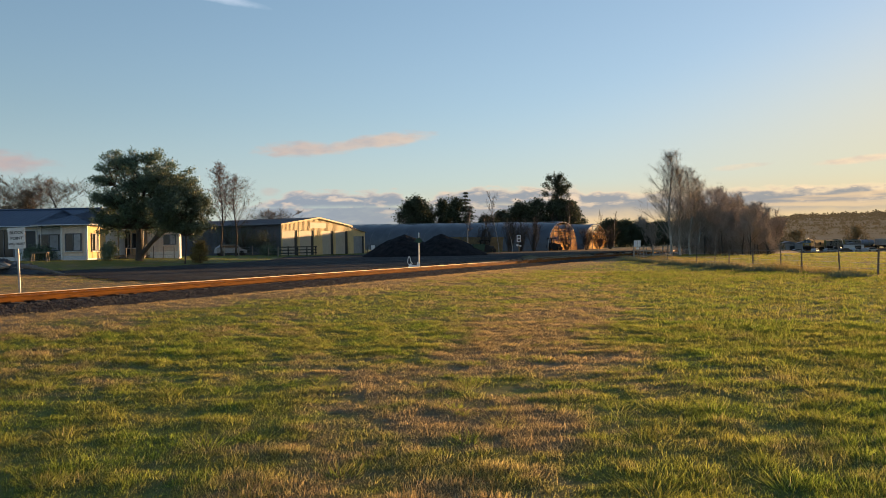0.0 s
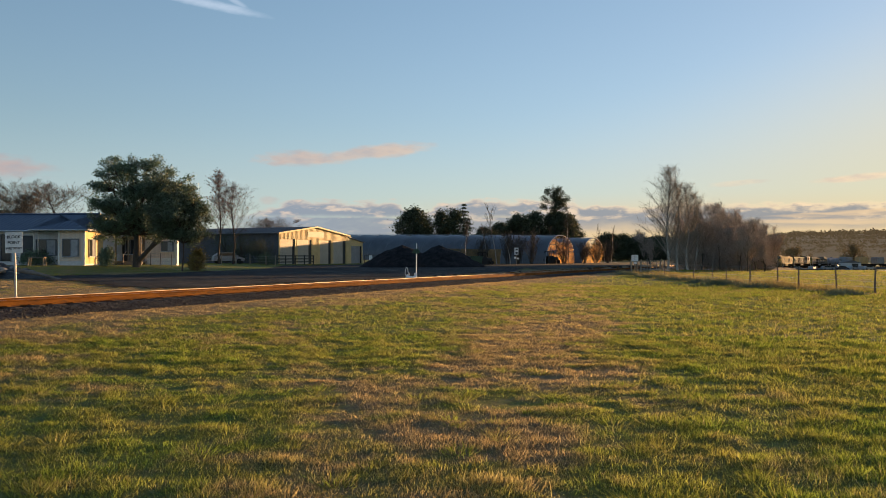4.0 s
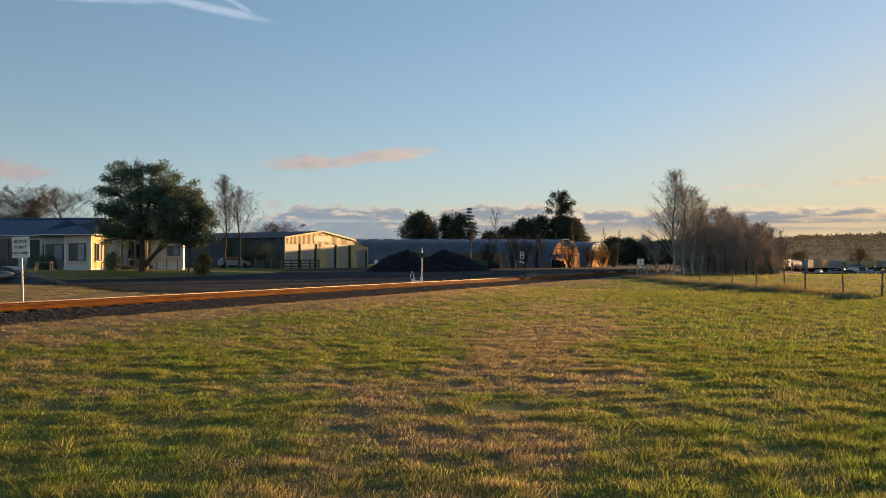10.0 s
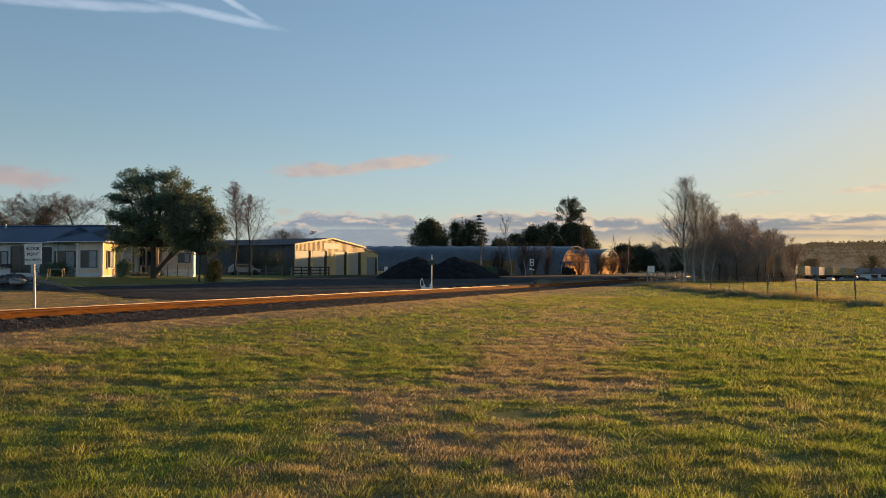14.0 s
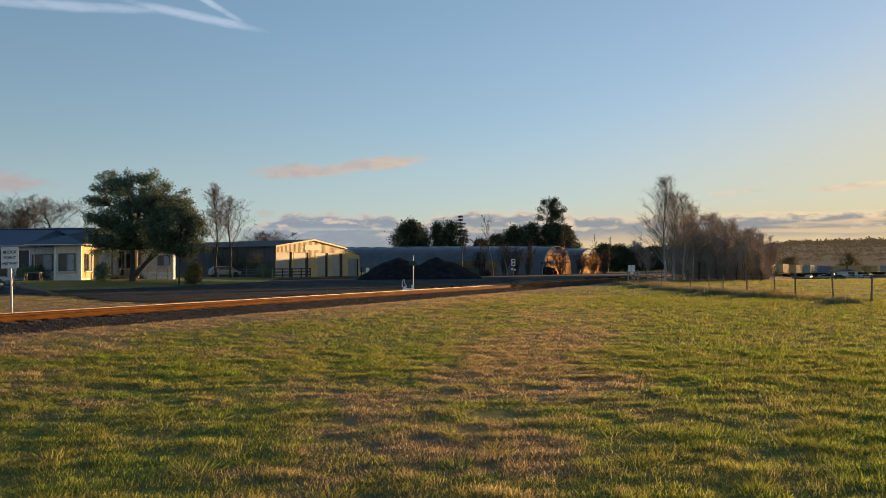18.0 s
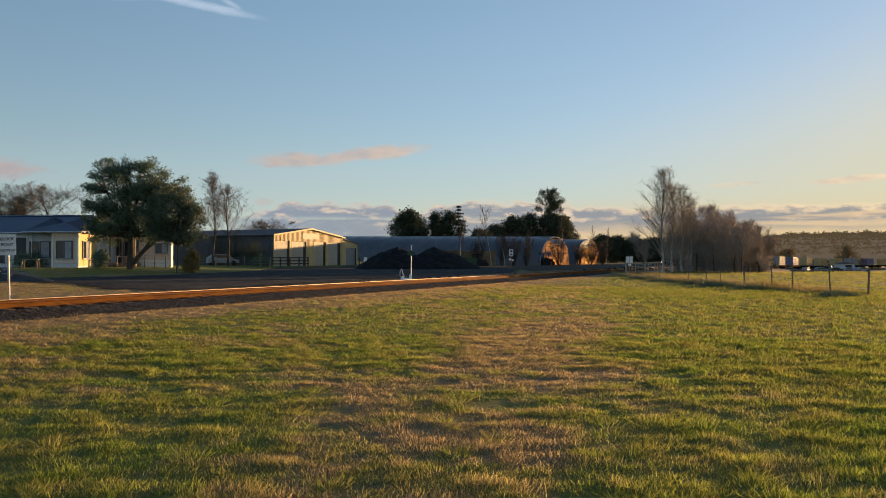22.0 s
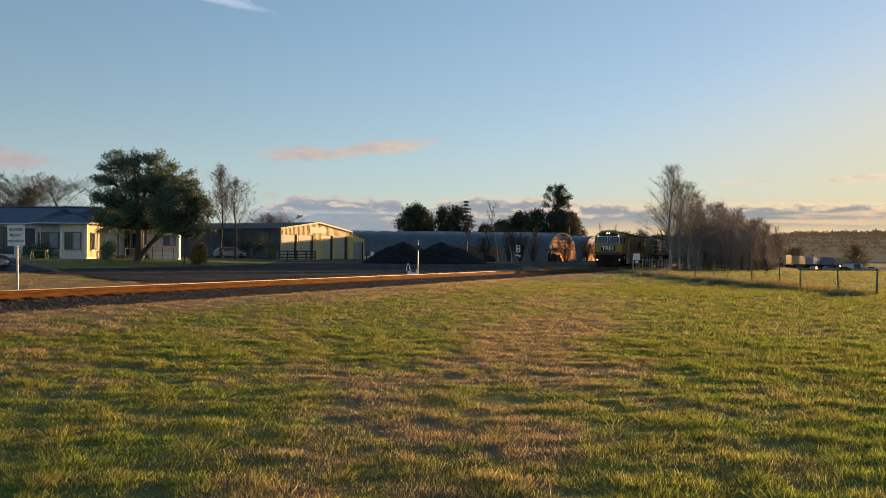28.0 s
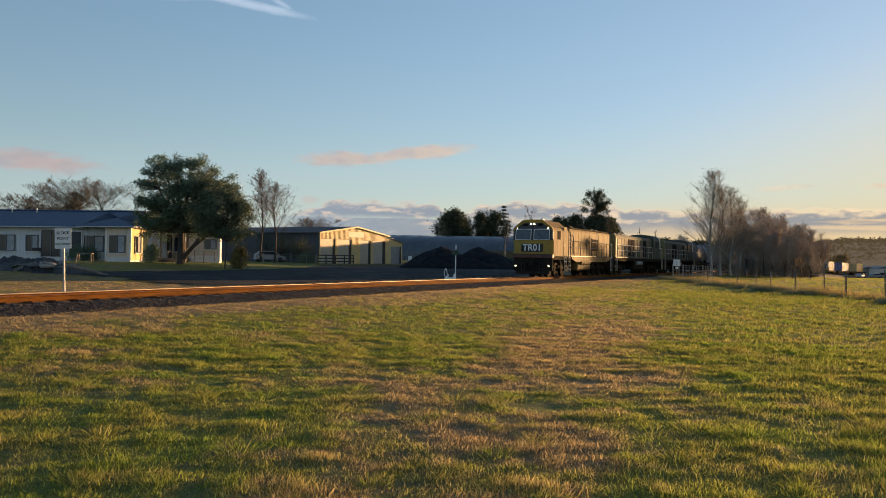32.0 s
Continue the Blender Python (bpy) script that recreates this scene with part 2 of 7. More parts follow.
def grass_material(name, leafy, vary=(0.3, 1.75), dryness=0.0):
    """Short grass: patches of green and of straw by the place in the world. vary: the least and the most brightness of single blades."""
    mt = bpy.data.materials.new(name)
    mt.use_nodes = True
    nt = mt.node_tree
    n, l = nt.nodes, nt.links
    bs = n["Principled BSDF"]
    bs.inputs["Roughness"].default_value = 0.75
    bs.inputs["Specular IOR Level"].default_value = 0.15
    ge = n.new("ShaderNodeNewGeometry")
    pos = ge.outputs["Position"]

    def tex(s, d, r, w):
        t = n.new("ShaderNodeTexNoise")
        t.noise_dimensions = "4D"
        t.inputs["W"].default_value = w
        t.inputs["Scale"].default_value = s
        t.inputs["Detail"].default_value = d
        t.inputs["Roughness"].default_value = r
        l.new(pos, t.inputs["Vector"])
        return t.outputs[0]

    def ramp(v, lo, hi, a=0.0, b=1.0):
        nd = n.new("ShaderNodeMapRange")
        l.new(v, nd.inputs[0])
        for k, x in zip((1, 2, 3, 4), (lo, hi, a, b)):
            nd.inputs[k].default_value = x
        return nd.outputs[0]

    def m(op, a, b):
        nd = n.new("ShaderNodeMath")
        nd.operation = op
        for k, v in enumerate((a, b)):
            if isinstance(v, (int, float)):
                nd.inputs[k].default_value = v
            else:
                l.new(v, nd.inputs[k])
        return nd.outputs[0]

    def mix(f, a, b, mode="MIX"):
        nd = n.new("ShaderNodeMix")
        nd.data_type, nd.blend_type = "RGBA", mode
        if isinstance(f, float):
            nd.inputs["Factor"].default_value = f
        else:
            l.new(f, nd.inputs["Factor"])
        for k, v in (("A", a), ("B", b)):
            s = [i for i in nd.inputs if i.name == k and i.type == "RGBA"][0]
            if isinstance(v, tuple):
                s.default_value = (*v, 1)
            else:
                l.new(v, s)
        return [o for o in nd.outputs if o.type == "RGBA"][0]

    sep = n.new("ShaderNodeSeparateXYZ")
    l.new(pos, sep.inputs[0])
    # distance across the track: straw lies thickest beside the ballast
    across = m("ADD", m("MULTIPLY", sep.outputs[0], -0.905), m("MULTIPLY", sep.outputs[1], 0.4254))
    strip = ramp(across, 12.0, 16.8, 0.0, 0.42)
    lawn = m("ADD", ramp(across, 36.0, 44.0, 0.0, -0.3), ramp(across, 20.6, 23.0, 0.0, -0.26))
    east = ramp(sep.outputs[0], -2.0, 9.0, 0.0, -0.1)
    # a worn dry tongue runs down the middle of the paddock, with lusher grass beside it
    mid = m("SUBTRACT", sep.outputs[0], m("ADD", -1.5, m("MULTIPLY", sep.outputs[1], 0.23)))
    dry = ramp(m("ABSOLUTE", m("ADD", mid, m("MULTIPLY", m("SUBTRACT", tex(0.4, 2, 0.5, 6.0), 0.5), 3.0)), 0.0), 0.5, 2.6, 0.17, -0.09)
    dry = m("MULTIPLY", dry, ramp(sep.outputs[1], 15.0, 30.0, 1.0, 0.25))
    # the paddock beyond the wire is drier
    east = m("ADD", m("ADD", east, dry), ramp(sep.outputs[0], 19.0, 22.5, 0.0, 0.06))
    patch = m("ADD", m("ADD", m("MULTIPLY", tex(0.42, 4, 0.6, 2.0), 1.12), m("MULTIPLY", tex(2.3, 4, 0.6, 5.0), 0.55)), m("ADD", strip, m("ADD", east, lawn)))
    f = ramp(patch, 0.78 - dryness, 0.96 - dryness)
    c = mix(f, mix(ramp(tex(1.1, 3, 0.5, 8.0), 0.35, 0.65), GREEN, OLIVE), STRAW)
    if leafy:
        f2 = ramp(ge.outputs["Random Per Island"], 0.0, 1.0, *vary)
        g = n.new("ShaderNodeCombineColor")
        for k in range(3):
            l.new(f2, g.inputs[k])
        c = mix(1.0, c, g.outputs[0], "MULTIPLY")
        # one blade in ten is bleached pale
        c = mix(ramp(m("FRACT", m("MULTIPLY", ge.outputs["Random Per Island"], 37.0), 0.0), 0.94, 0.95, 0.0, 0.5), c, (0.55, 0.47, 0.27))
        tr = n.new("ShaderNodeBsdfTranslucent")
        l.new(c, tr.inputs[0])
        l.new(c, bs.inputs["Base Color"])
        ms = n.new("ShaderNodeMixShader")
        ms.inputs[0].default_value = 0.72
        l.new(bs.outputs[0], ms.inputs[1])
        l.new(tr.outputs[0], ms.inputs[2])
        l.new(ms.outputs[0], n["Material Output"].inputs[0])
    else:
        # mottled turf, darkened so that gaps between the blades read as shade
        gap_shade = ramp(tex(9.0, 5, 0.7, 1.0), 0.35, 0.7, 0.3, 0.7)
        g = n.new("ShaderNodeCombineColor")
        for k in range(3):
            l.new(gap_shade, g.inputs[k])
        c = mix(1.0, c, g.outputs[0], "MULTIPLY")
        l.new(c, bs.inputs["Base Color"])
        b = n.new("ShaderNodeBump")
        b.inputs["Strength"].default_value = 0.9
        b.inputs["Distance"].default_value = 0.08
        l.new(m("ADD", tex(7.0, 6, 0.7, 4.0), m("MULTIPLY", tex(30.0, 3, 0.7, 4.0), 0.4)), b.inputs["Height"])
        l.new(b.outputs[0], bs.inputs["Normal"])
    return mt


def make_materials():
    M["turf"] = grass_material("turf", False)
    M["blade"] = grass_material("grass_blade", True)
    M["blade_mid"] = grass_material("paddock_blade", True, (0.42, 1.5))
    M["blade_rank"] = grass_material("rank_blade", True, (0.5, 1.5), -0.25)
    M["blade_far"] = grass_material("distant_blade", True, (0.75, 1.2))
    # yard gravel, its colour darkened to stand in for the trees' long shade
    M["yard"] = material("shade_dark_gravel", (0.02, 0.022, 0.025), 0.95, spec=0.1, var=(0.036, 0.039, 0.043), scale=0.3, fine=9, bump=1.0, bump_scale=5, third=(0.085, 0.085, 0.08), bump_dist=0.1, wear=(0.55, 0.66))
    M["gravel"] = material("pale_gravel", (0.055, 0.05, 0.042), 0.95, spec=0.1, var=(0.035, 0.033, 0.028), scale=0.3, fine=12, bump=0.7, third=(0.075, 0.068, 0.05))
    M["coal"] = material("coal", (0.011, 0.012, 0.015), 0.95, spec=0.08, var=(0.028, 0.028, 0.03), scale=1.5, fine=18, bump=1.0, bump_scale=9, bump_dist=0.1)
    M["ballast"] = material("ballast_bed", (0.03, 0.028, 0.028), 0.9, var=(0.05, 0.045, 0.043), scale=2, fine=16, bump=1.0, bump_scale=14, bump_dist=0.05)
    M["stone"] = material("ballast_stone", (0.034, 0.033, 0.036), 0.85, spec=0.2, var=(0.06, 0.057, 0.058), scale=2, fine=25, bump=0.3, random_tint=0.6, island=True)
    M["rust"] = material("rusty_steel", (0.2, 0.078, 0.01), 0.9, spec=0.1, var=(0.1, 0.04, 0.01), scale=2.2, fine=20, bump=0.3, third=(0.06, 0.03, 0.014), streak=(0.3, 0.3, 2.0))
    M["railtop"] = material("worn_steel", (0.42, 0.36, 0.3), 0.6, 1.0, var=(0.3, 0.22, 0.16), scale=5, fine=30, bump=0.05)
    M["sleeper"] = material("weathered_sleeper", (0.06, 0.047, 0.038), 0.9, var=(0.04, 0.032, 0.027), scale=3, fine=20, bump=0.6, random_tint=0.3)
    M["bark"] = material("bark", (0.045, 0.037, 0.03), 0.9, var=(0.07, 0.058, 0.048), scale=2, fine=10, bump=0.8, bump_scale=12, streak=(1, 1, 0.25))
    M["twig"] = material("bare_twigs", (0.13, 0.105, 0.08), 0.95, spec=0.1, var=(0.11, 0.088, 0.068), scale=0.6, fine=4, bump=0, random_tint=0.3, island=True)
    M["willow"] = material("willow_twigs", (0.43, 0.365, 0.305), 0.95, spec=0.1, var=(0.32, 0.275, 0.23), scale=0.6, fine=4, bump=0, random_tint=0.35, island=True)
    M["birch"] = material("birch_bark", (0.5, 0.46, 0.4), 0.8, var=(0.3, 0.26, 0.22), scale=2, fine=6, bump=0.3, third=(0.06, 0.05, 0.045), streak=(1, 1, 0.4))
    M["birchtwig"] = material("pale_birch_twigs", (0.33, 0.285, 0.23), 0.95, spec=0.1, var=(0.21, 0.18, 0.15), scale=0.6, fine=4, bump=0, random_tint=0.35, island=True)
    M["leaf"] = material("evergreen_leaf", (0.135, 0.195, 0.125), 0.55, spec=0.45, var=(0.105, 0.155, 0.1), scale=0.8, fine=3, bump=0, random_tint=0.45, island=True, translucent=0.25)
    M["leaf_dark"] = material("dark_conifer_leaf", (0.07, 0.085, 0.048), 0.8, spec=0.2, var=(0.05, 0.064, 0.04), scale=0.5, fine=3, bump=0, random_tint=0.45, island=True, translucent=0.15)
    M["leaf_brown"] = material("withered_leaf", (0.18, 0.085, 0.045), 0.85, spec=0.1, var=(0.14, 0.07, 0.035), scale=0.8, fine=3, bump=0, random_tint=0.4, island=True, translucent=0.3)
    M["leaf_olive"] = material("olive_leaf", (0.115, 0.155, 0.095), 0.6, spec=0.4, var=(0.09, 0.12, 0.075), scale=0.8, fine=3, bump=0, random_tint=0.4, island=True, translucent=0.18)
    M["leaf_hedge"] = material("brown_olive_hedge_leaf", (0.2, 0.17, 0.07), 0.8, spec=0.15, var=(0.145, 0.125, 0.05), scale=0.8, fine=3, bump=0, random_tint=0.4, island=True, translucent=0.15)
    # olive leaves of far trees, paled to put the evening haze into their colour
    M["leaf_far"] = material("haze_pale_olive_leaf", (0.24, 0.19, 0.1), 0.9, spec=0.05, var=(0.18, 0.145, 0.08), scale=0.05, fine=0.4, bump=0, random_tint=0.25, island=True, translucent=0.15)
    # boards with the low sun's gold put into their colour
    M["sunlit_board"] = material("sun_gold_weatherboard", (0.66, 0.47, 0.2), 0.75, var=(0.56, 0.4, 0.17), scale=0.8, fine=8, bump=0.1)
    M["sidefilm"] = material("tan_side_film", (0.26, 0.19, 0.09), 0.6, var=(0.16, 0.12, 0.06), scale=0.6, fine=5, bump=0.2, translucent=0.6)
    # windscreen glass with some of the sky's reflection put into its base colour
    M["screen"] = material("sky_tinted_windscreen_glass", (0.05, 0.062, 0.075), 0.08, 0.0, var=(0.04, 0.05, 0.06), bump=0.01, bump_scale=3, spec=0.6)
    M["panel"] = material("dark_brown_panel", (0.045, 0.036, 0.03), 0.8, scale=3, bump=0)
    M["white"] = material("white_paint", (0.82, 0.82, 0.8), 0.5, var=(0.72, 0.71, 0.69), scale=4, fine=14, bump=0.08)
    M["ink"] = material("black_ink", (0.02, 0.02, 0.022), 0.95, bump=0, spec=0.04)
    M["steel"] = material("galvanised_steel", (0.45, 0.46, 0.47), 0.45, 0.9, var=(0.33, 0.34, 0.35), scale=6, fine=18, bump=0.08)
    M["weather"] = material("pale_grey_weatherboard", (0.65, 0.68, 0.72), 0.7, var=(0.57, 0.59, 0.63), scale=0.6, fine=8, bump=0.1)
    M["brick"] = material("tan_brickwork", (0.5, 0.4, 0.29), 0.85, var=(0.42, 0.33, 0.24), scale=1.0, fine=9, bump=0.4, random_tint=0.2)
    M["roof"] = material("dark_blue_roof_steel", (0.045, 0.07, 0.125), 0.5, 0.1, var=(0.06, 0.085, 0.135), scale=0.7, fine=6, bump=0.08)
    M["glass"] = material("window_glass", (0.02, 0.025, 0.03), 0.06, 0.0, var=(0.03, 0.035, 0.04), bump=0.02, bump_scale=3, spec=0.45)
    M["frame"] = material("grey_blue_window_frame", (0.13, 0.15, 0.18), 0.5, var=(0.1, 0.115, 0.14), scale=3, fine=10, bump=0.05)
    M["cream"] = material("warm_cream_weatherboard", (0.76, 0.66, 0.57), 0.7, var=(0.67, 0.58, 0.5), scale=0.6, fine=8, bump=0.1)
    M["blind"] = material("pale_blind", (0.42, 0.45, 0.5), 0.8, scale=3, bump=0.1)
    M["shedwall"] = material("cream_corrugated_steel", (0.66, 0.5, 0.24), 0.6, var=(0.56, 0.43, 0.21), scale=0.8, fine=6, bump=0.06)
    M["door"] = material("beige_roller_door", (0.47, 0.42, 0.34), 0.6, var=(0.41, 0.37, 0.3), scale=0.8, fine=6, bump=0.05)
    # steel of the shed's side wall, darkened to carry the shade on that side
    M["shedside"] = material("shade_darkened_steel", (0.1, 0.11, 0.13), 0.55, 0.2, var=(0.07, 0.08, 0.095), scale=0.5, fine=5, bump=0.08)
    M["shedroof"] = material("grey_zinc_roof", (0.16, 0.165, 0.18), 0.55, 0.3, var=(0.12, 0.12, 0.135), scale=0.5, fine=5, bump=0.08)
    M["plastic"] = material("grey_tunnel_cover", (0.085, 0.097, 0.118), 0.42, var=(0.055, 0.062, 0.078), scale=0.5, fine=4, bump=0.25, bump_scale=1.5)
    M["seam"] = material("pale_cover_seam", (0.15, 0.17, 0.2), 0.5, var=(0.11, 0.125, 0.15), scale=0.8, fine=6, bump=0.1)
    M["film"] = material("clear_tunnel_film", (0.78, 0.46, 0.15), 0.35, var=(0.5, 0.27, 0.08), scale=0.8, fine=5, bump=0.2, translucent=0.8, clear=0.9, patchy=(0.7, 0.44, 0.58, 0.55, 1.0))
    M["wood"] = material("weathered_grey_wood", (0.19, 0.16, 0.13), 0.9, var=(0.12, 0.1, 0.085), scale=3, fine=14, bump=0.5, streak=(1, 1, 0.3), random_tint=0.25)
    M["palewood"] = material("bleached_wood", (0.3, 0.26, 0.21), 0.9, var=(0.22, 0.19, 0.15), scale=3, fine=14, bump=0.5, streak=(1, 1, 0.3), random_tint=0.25)
    M["darksteel"] = material("dark_painted_steel", (0.022, 0.022, 0.024), 0.6, 0.2, var=(0.04, 0.036, 0.032), scale=2, fine=14, bump=0.15)
    M["grime"] = material("oily_black_underframe", (0.016, 0.014, 0.013), 0.95, spec=0.06, var=(0.034, 0.028, 0.022), scale=1.6, fine=12, bump=0.4)
    M["yellow"] = material("yellow_loco_paint", (0.36, 0.225, 0.014), 0.55, var=(0.29, 0.18, 0.016), scale=1.2, fine=10, bump=0.05, third=(0.17, 0.11, 0.03))
    M["locogrey"] = material("dirty_grey_loco_paint", (0.2, 0.137, 0.052), 0.75, spec=0.12, var=(0.145, 0.098, 0.038), scale=0.8, fine=9, bump=0.1, third=(0.065, 0.045, 0.025), streak=(1.3, 1, 0.2), wear=(0.46, 0.66))
    M["locodust"] = material("dusty_grey_paint", (0.1, 0.104, 0.088), 0.75, spec=0.2, var=(0.078, 0.08, 0.068), scale=0.8, fine=9, bump=0.1, third=(0.09, 0.09, 0.075), streak=(1, 1, 0.25))
    M["locodark"] = material("dark_grey_loco_paint", (0.03, 0.036, 0.045), 0.5, var=(0.045, 0.048, 0.055), scale=1.2, fine=10, bump=0.05)
    M["locogreen"] = material("faded_green_grey_paint", (0.08, 0.088, 0.07), 0.75, spec=0.2, var=(0.06, 0.066, 0.052), scale=0.8, fine=9, bump=0.1, third=(0.07, 0.072, 0.06), streak=(1, 1, 0.25))
    M["olive"] = material("faded_olive_yellow_paint", (0.19, 0.17, 0.05), 0.65, var=(0.13, 0.12, 0.04), scale=1.2, fine=10, bump=0.06, third=(0.08, 0.075, 0.04))
    M["maroon"] = material("dark_red_buffer_paint", (0.13, 0.05, 0.035), 0.6, var=(0.05, 0.022, 0.018), scale=2, fine=10, bump=0.1)
    M["lamp"] = material("lit_headlamp", (1, 0.9, 0.7), 0.3, bump=0, emit=((1.0, 0.78, 0.5), 5.0))
    M["tank"] = material("blue_grey_tank_paint", (0.16, 0.2, 0.27), 0.75, spec=0.2, var=(0.12, 0.15, 0.2), scale=0.8, fine=7, bump=0.08)
    M["tan"] = material("tan_container_paint", (0.55, 0.36, 0.15), 0.7, var=(0.45, 0.3, 0.13), scale=0.8, fine=7, bump=0.08)
    M["boxgrey"] = material("grey_container_paint", (0.3, 0.3, 0.3), 0.6, var=(0.23, 0.23, 0.235), scale=0.8, fine=7, bump=0.08)
    M["boxblue"] = material("dull_blue_container_paint", (0.16, 0.15, 0.26), 0.5, var=(0.12, 0.115, 0.2), scale=0.8, fine=7, bump=0.08)
    M["green"] = material("dark_green_bin_plastic", (0.015, 0.06, 0.035), 0.5, bump=0.05)
    M["slab"] = material("broken_concrete", (0.19, 0.19, 0.19), 0.9, var=(0.1, 0.1, 0.105), scale=2.5, fine=14, bump=0.6, third=(0.3, 0.29, 0.28), random_tint=0.3)
    M["tarp"] = material("grey_tarpaulin", (0.016, 0.017, 0.02), 0.7, var=(0.06, 0.06, 0.06), scale=1.2, fine=7, bump=0.5, bump_scale=5, bump_dist=0.08)
    M["carwhite"] = material("white_car_paint", (0.4, 0.4, 0.4), 0.35, var=(0.33, 0.33, 0.33), bump=0)
    M["cardark"] = material("dark_car_paint", (0.04, 0.045, 0.055), 0.25, bump=0)
    M["rubber"] = material("tyre_rubber", (0.02, 0.02, 0.02), 0.85, bump=0.1)
    # the far backdrop: weak warm glow stands in for a kilometre of hazy evening air
    M["hill"] = material("haze_glow_hill", (0.14, 0.115, 0.06), 0.95, var=(0.1, 0.085, 0.045), scale=0.02, fine=0.15, bump=0.8, bump_scale=0.1, bump_dist=4.0, emit=((1.0, 0.64, 0.33), 0.05))
    M["hill_leaf"] = material("haze_glow_woods", (0.13, 0.11, 0.055), 0.95, spec=0.05, var=(0.09, 0.08, 0.04), scale=0.05, fine=0.4, bump=0, random_tint=0.25, island=True, emit=((1.0, 0.64, 0.33), 0.034))
    M["rushes"] = material("dry_long_grass", (0.33, 0.255, 0.125), 0.85, var=(0.16, 0.16, 0.05), scale=0.7, fine=6, bump=0, random_tint=0.4, island=True, translucent=0.6)


make_materials()

# ---------------------------------------------------------------- mesh helpers


class Mesh:
    """Collects vertices and faces, and becomes one mesh."""

    def __init__(self):
        self.v, self.f = [], []

    def add(self, verts, faces, m=None):
        k = len(self.v)
        self.v += [tuple(m @ Vector(p)) for p in verts] if m else [tuple(p) for p in verts]
        self.f += [tuple(i + k for i in f) for f in faces]
        return self

    def box(self, c, s, bevel=0.0, m=None):
        x, y, z = s[0] / 2, s[1] / 2, s[2] / 2
        b = min(bevel, 0.45 * min(s))
        vs, fs = [], []
        if b <= 0:
            vs = [(c[0] + i * x, c[1] + j * y, c[2] + k * z) for i in (-1, 1) for j in (-1, 1) for k in (-1, 1)]
            fs = [(0, 1, 3, 2), (4, 6, 7, 5), (0, 4, 5, 1), (2, 3, 7, 6), (0, 2, 6, 4), (1, 5, 7, 3)]
            return self.add(vs, fs, m)
        idx = {}
        for i in (-1, 1):
            for j in (-1, 1):
                for k in (-1, 1):
                    for ax in range(3):
                        p = [i * (x - b), j * (y - b), k * (z - b)]
                        p[ax] = (i * x, j * y, k * z)[ax]
                        idx[i, j, k, ax] = len(vs)
                        vs.append((c[0] + p[0], c[1] + p[1], c[2] + p[2]))
        o = ((-1, -1), (1, -1), (1, 1), (-1, 1))
        for ax in range(3):
            for sg in (-1, 1):
                q = []
                for a, d in o:
                    t = [0, 0, 0]
                    t[ax], t[(ax + 1) % 3], t[(ax + 2) % 3] = sg, a, d
                    q.append(idx[t[0], t[1], t[2], ax])
                fs.append(tuple(q if sg > 0 else q[::-1]))
        for ax in range(3):
            a1, a2 = (ax + 1) % 3, (ax + 2) % 3
            for s1 in (-1, 1):
                for s2 in (-1, 1):
                    q = []
                    for e, face in ((-1, a1), (1, a1), (1, a2), (-1, a2)):
                        t = [0, 0, 0]
                        t[ax], t[a1], t[a2] = e, s1, s2
                        q.append(idx[t[0], t[1], t[2], face])
                    fs.append(tuple(q if s1 * s2 < 0 else q[::-1]))
        for i in (-1, 1):
            for j in (-1, 1):
                for k in (-1, 1):
                    q = [idx[i, j, k, a] for a in range(3)]
                    fs.append(tuple(q if i * j * k > 0 else q[::-1]))
        return self.add(vs, fs, m)

    def rod(self, a, b, r0, r1=None, sides=8, cap=True):
        a, b = Vector(a), Vector(b)
        r1 = r0 if r1 is None else r1
        d = (b - a).normalized()
        u = d.cross(Vector((0, 0, 1)) if abs(d.z) < 0.9 else Vector((1, 0, 0))).normalized()
        w = d.cross(u)
        vs = []
        for p, r in ((a, r0), (b, r1)):
            for k in range(sides):
                t = 2 * math.pi * k / sides
                vs.append(p + (u * math.cos(t) + w * math.sin(t)) * r)
        fs = [(k, (k + 1) % sides, sides + (k + 1) % sides, sides + k) for k in range(sides)]
        if cap:
            fs += [tuple(range(sides))[::-1], tuple(range(sides, 2 * sides))]
        return self.add(vs, fs)

    def pipe(self, pts, r, sides=6):
        for a, b in zip(pts, pts[1:]):
            self.rod(a, b, r, r, sides)
        return self

    def prism(self, outline, y0, y1, m=None):
        """An outline in x and z, drawn out along y."""
        n = len(outline)
        vs = [(x, y0, z) for x, z in outline] + [(x, y1, z) for x, z in outline]
        fs = [tuple(range(n)), tuple(range(2 * n - 1, n - 1, -1))] + [(k, n + k, n + (k + 1) % n, (k + 1) % n) for k in range(n)]
        return self.add(vs, fs, m)

    def trim(self):
        """Drops the vertices that no face uses."""
        used = sorted({i for f in self.f for i in f})
        back = {i: k for k, i in enumerate(used)}
        self.v, self.f = [self.v[i] for i in used], [tuple(back[i] for i in f) for f in self.f]
        return self

    def data(self, name, mat, smooth=False):
        me = bpy.data.meshes.new(name)
        me.from_pydata(self.v, [], self.f)
        me.materials.append(mat)
        if smooth:
            me.polygons.foreach_set("use_smooth", [True] * len(me.polygons))
        me.update()
        return me


def part(name, mesh, mat, parent=None, label="", smooth=False, m=None):
    data = mesh if isinstance(mesh, bpy.types.Mesh) else mesh.data(name, mat, smooth)
    ob = new(name, data)
    if parent is not None:
        ob.parent = parent
    if m is not None:
        ob.matrix_basis = m
    if label:
        ob["label"] = label
    if name.endswith(("_ribs", "_slats", "_bars")):
        ob["kind"] = "stuff"
    return ob


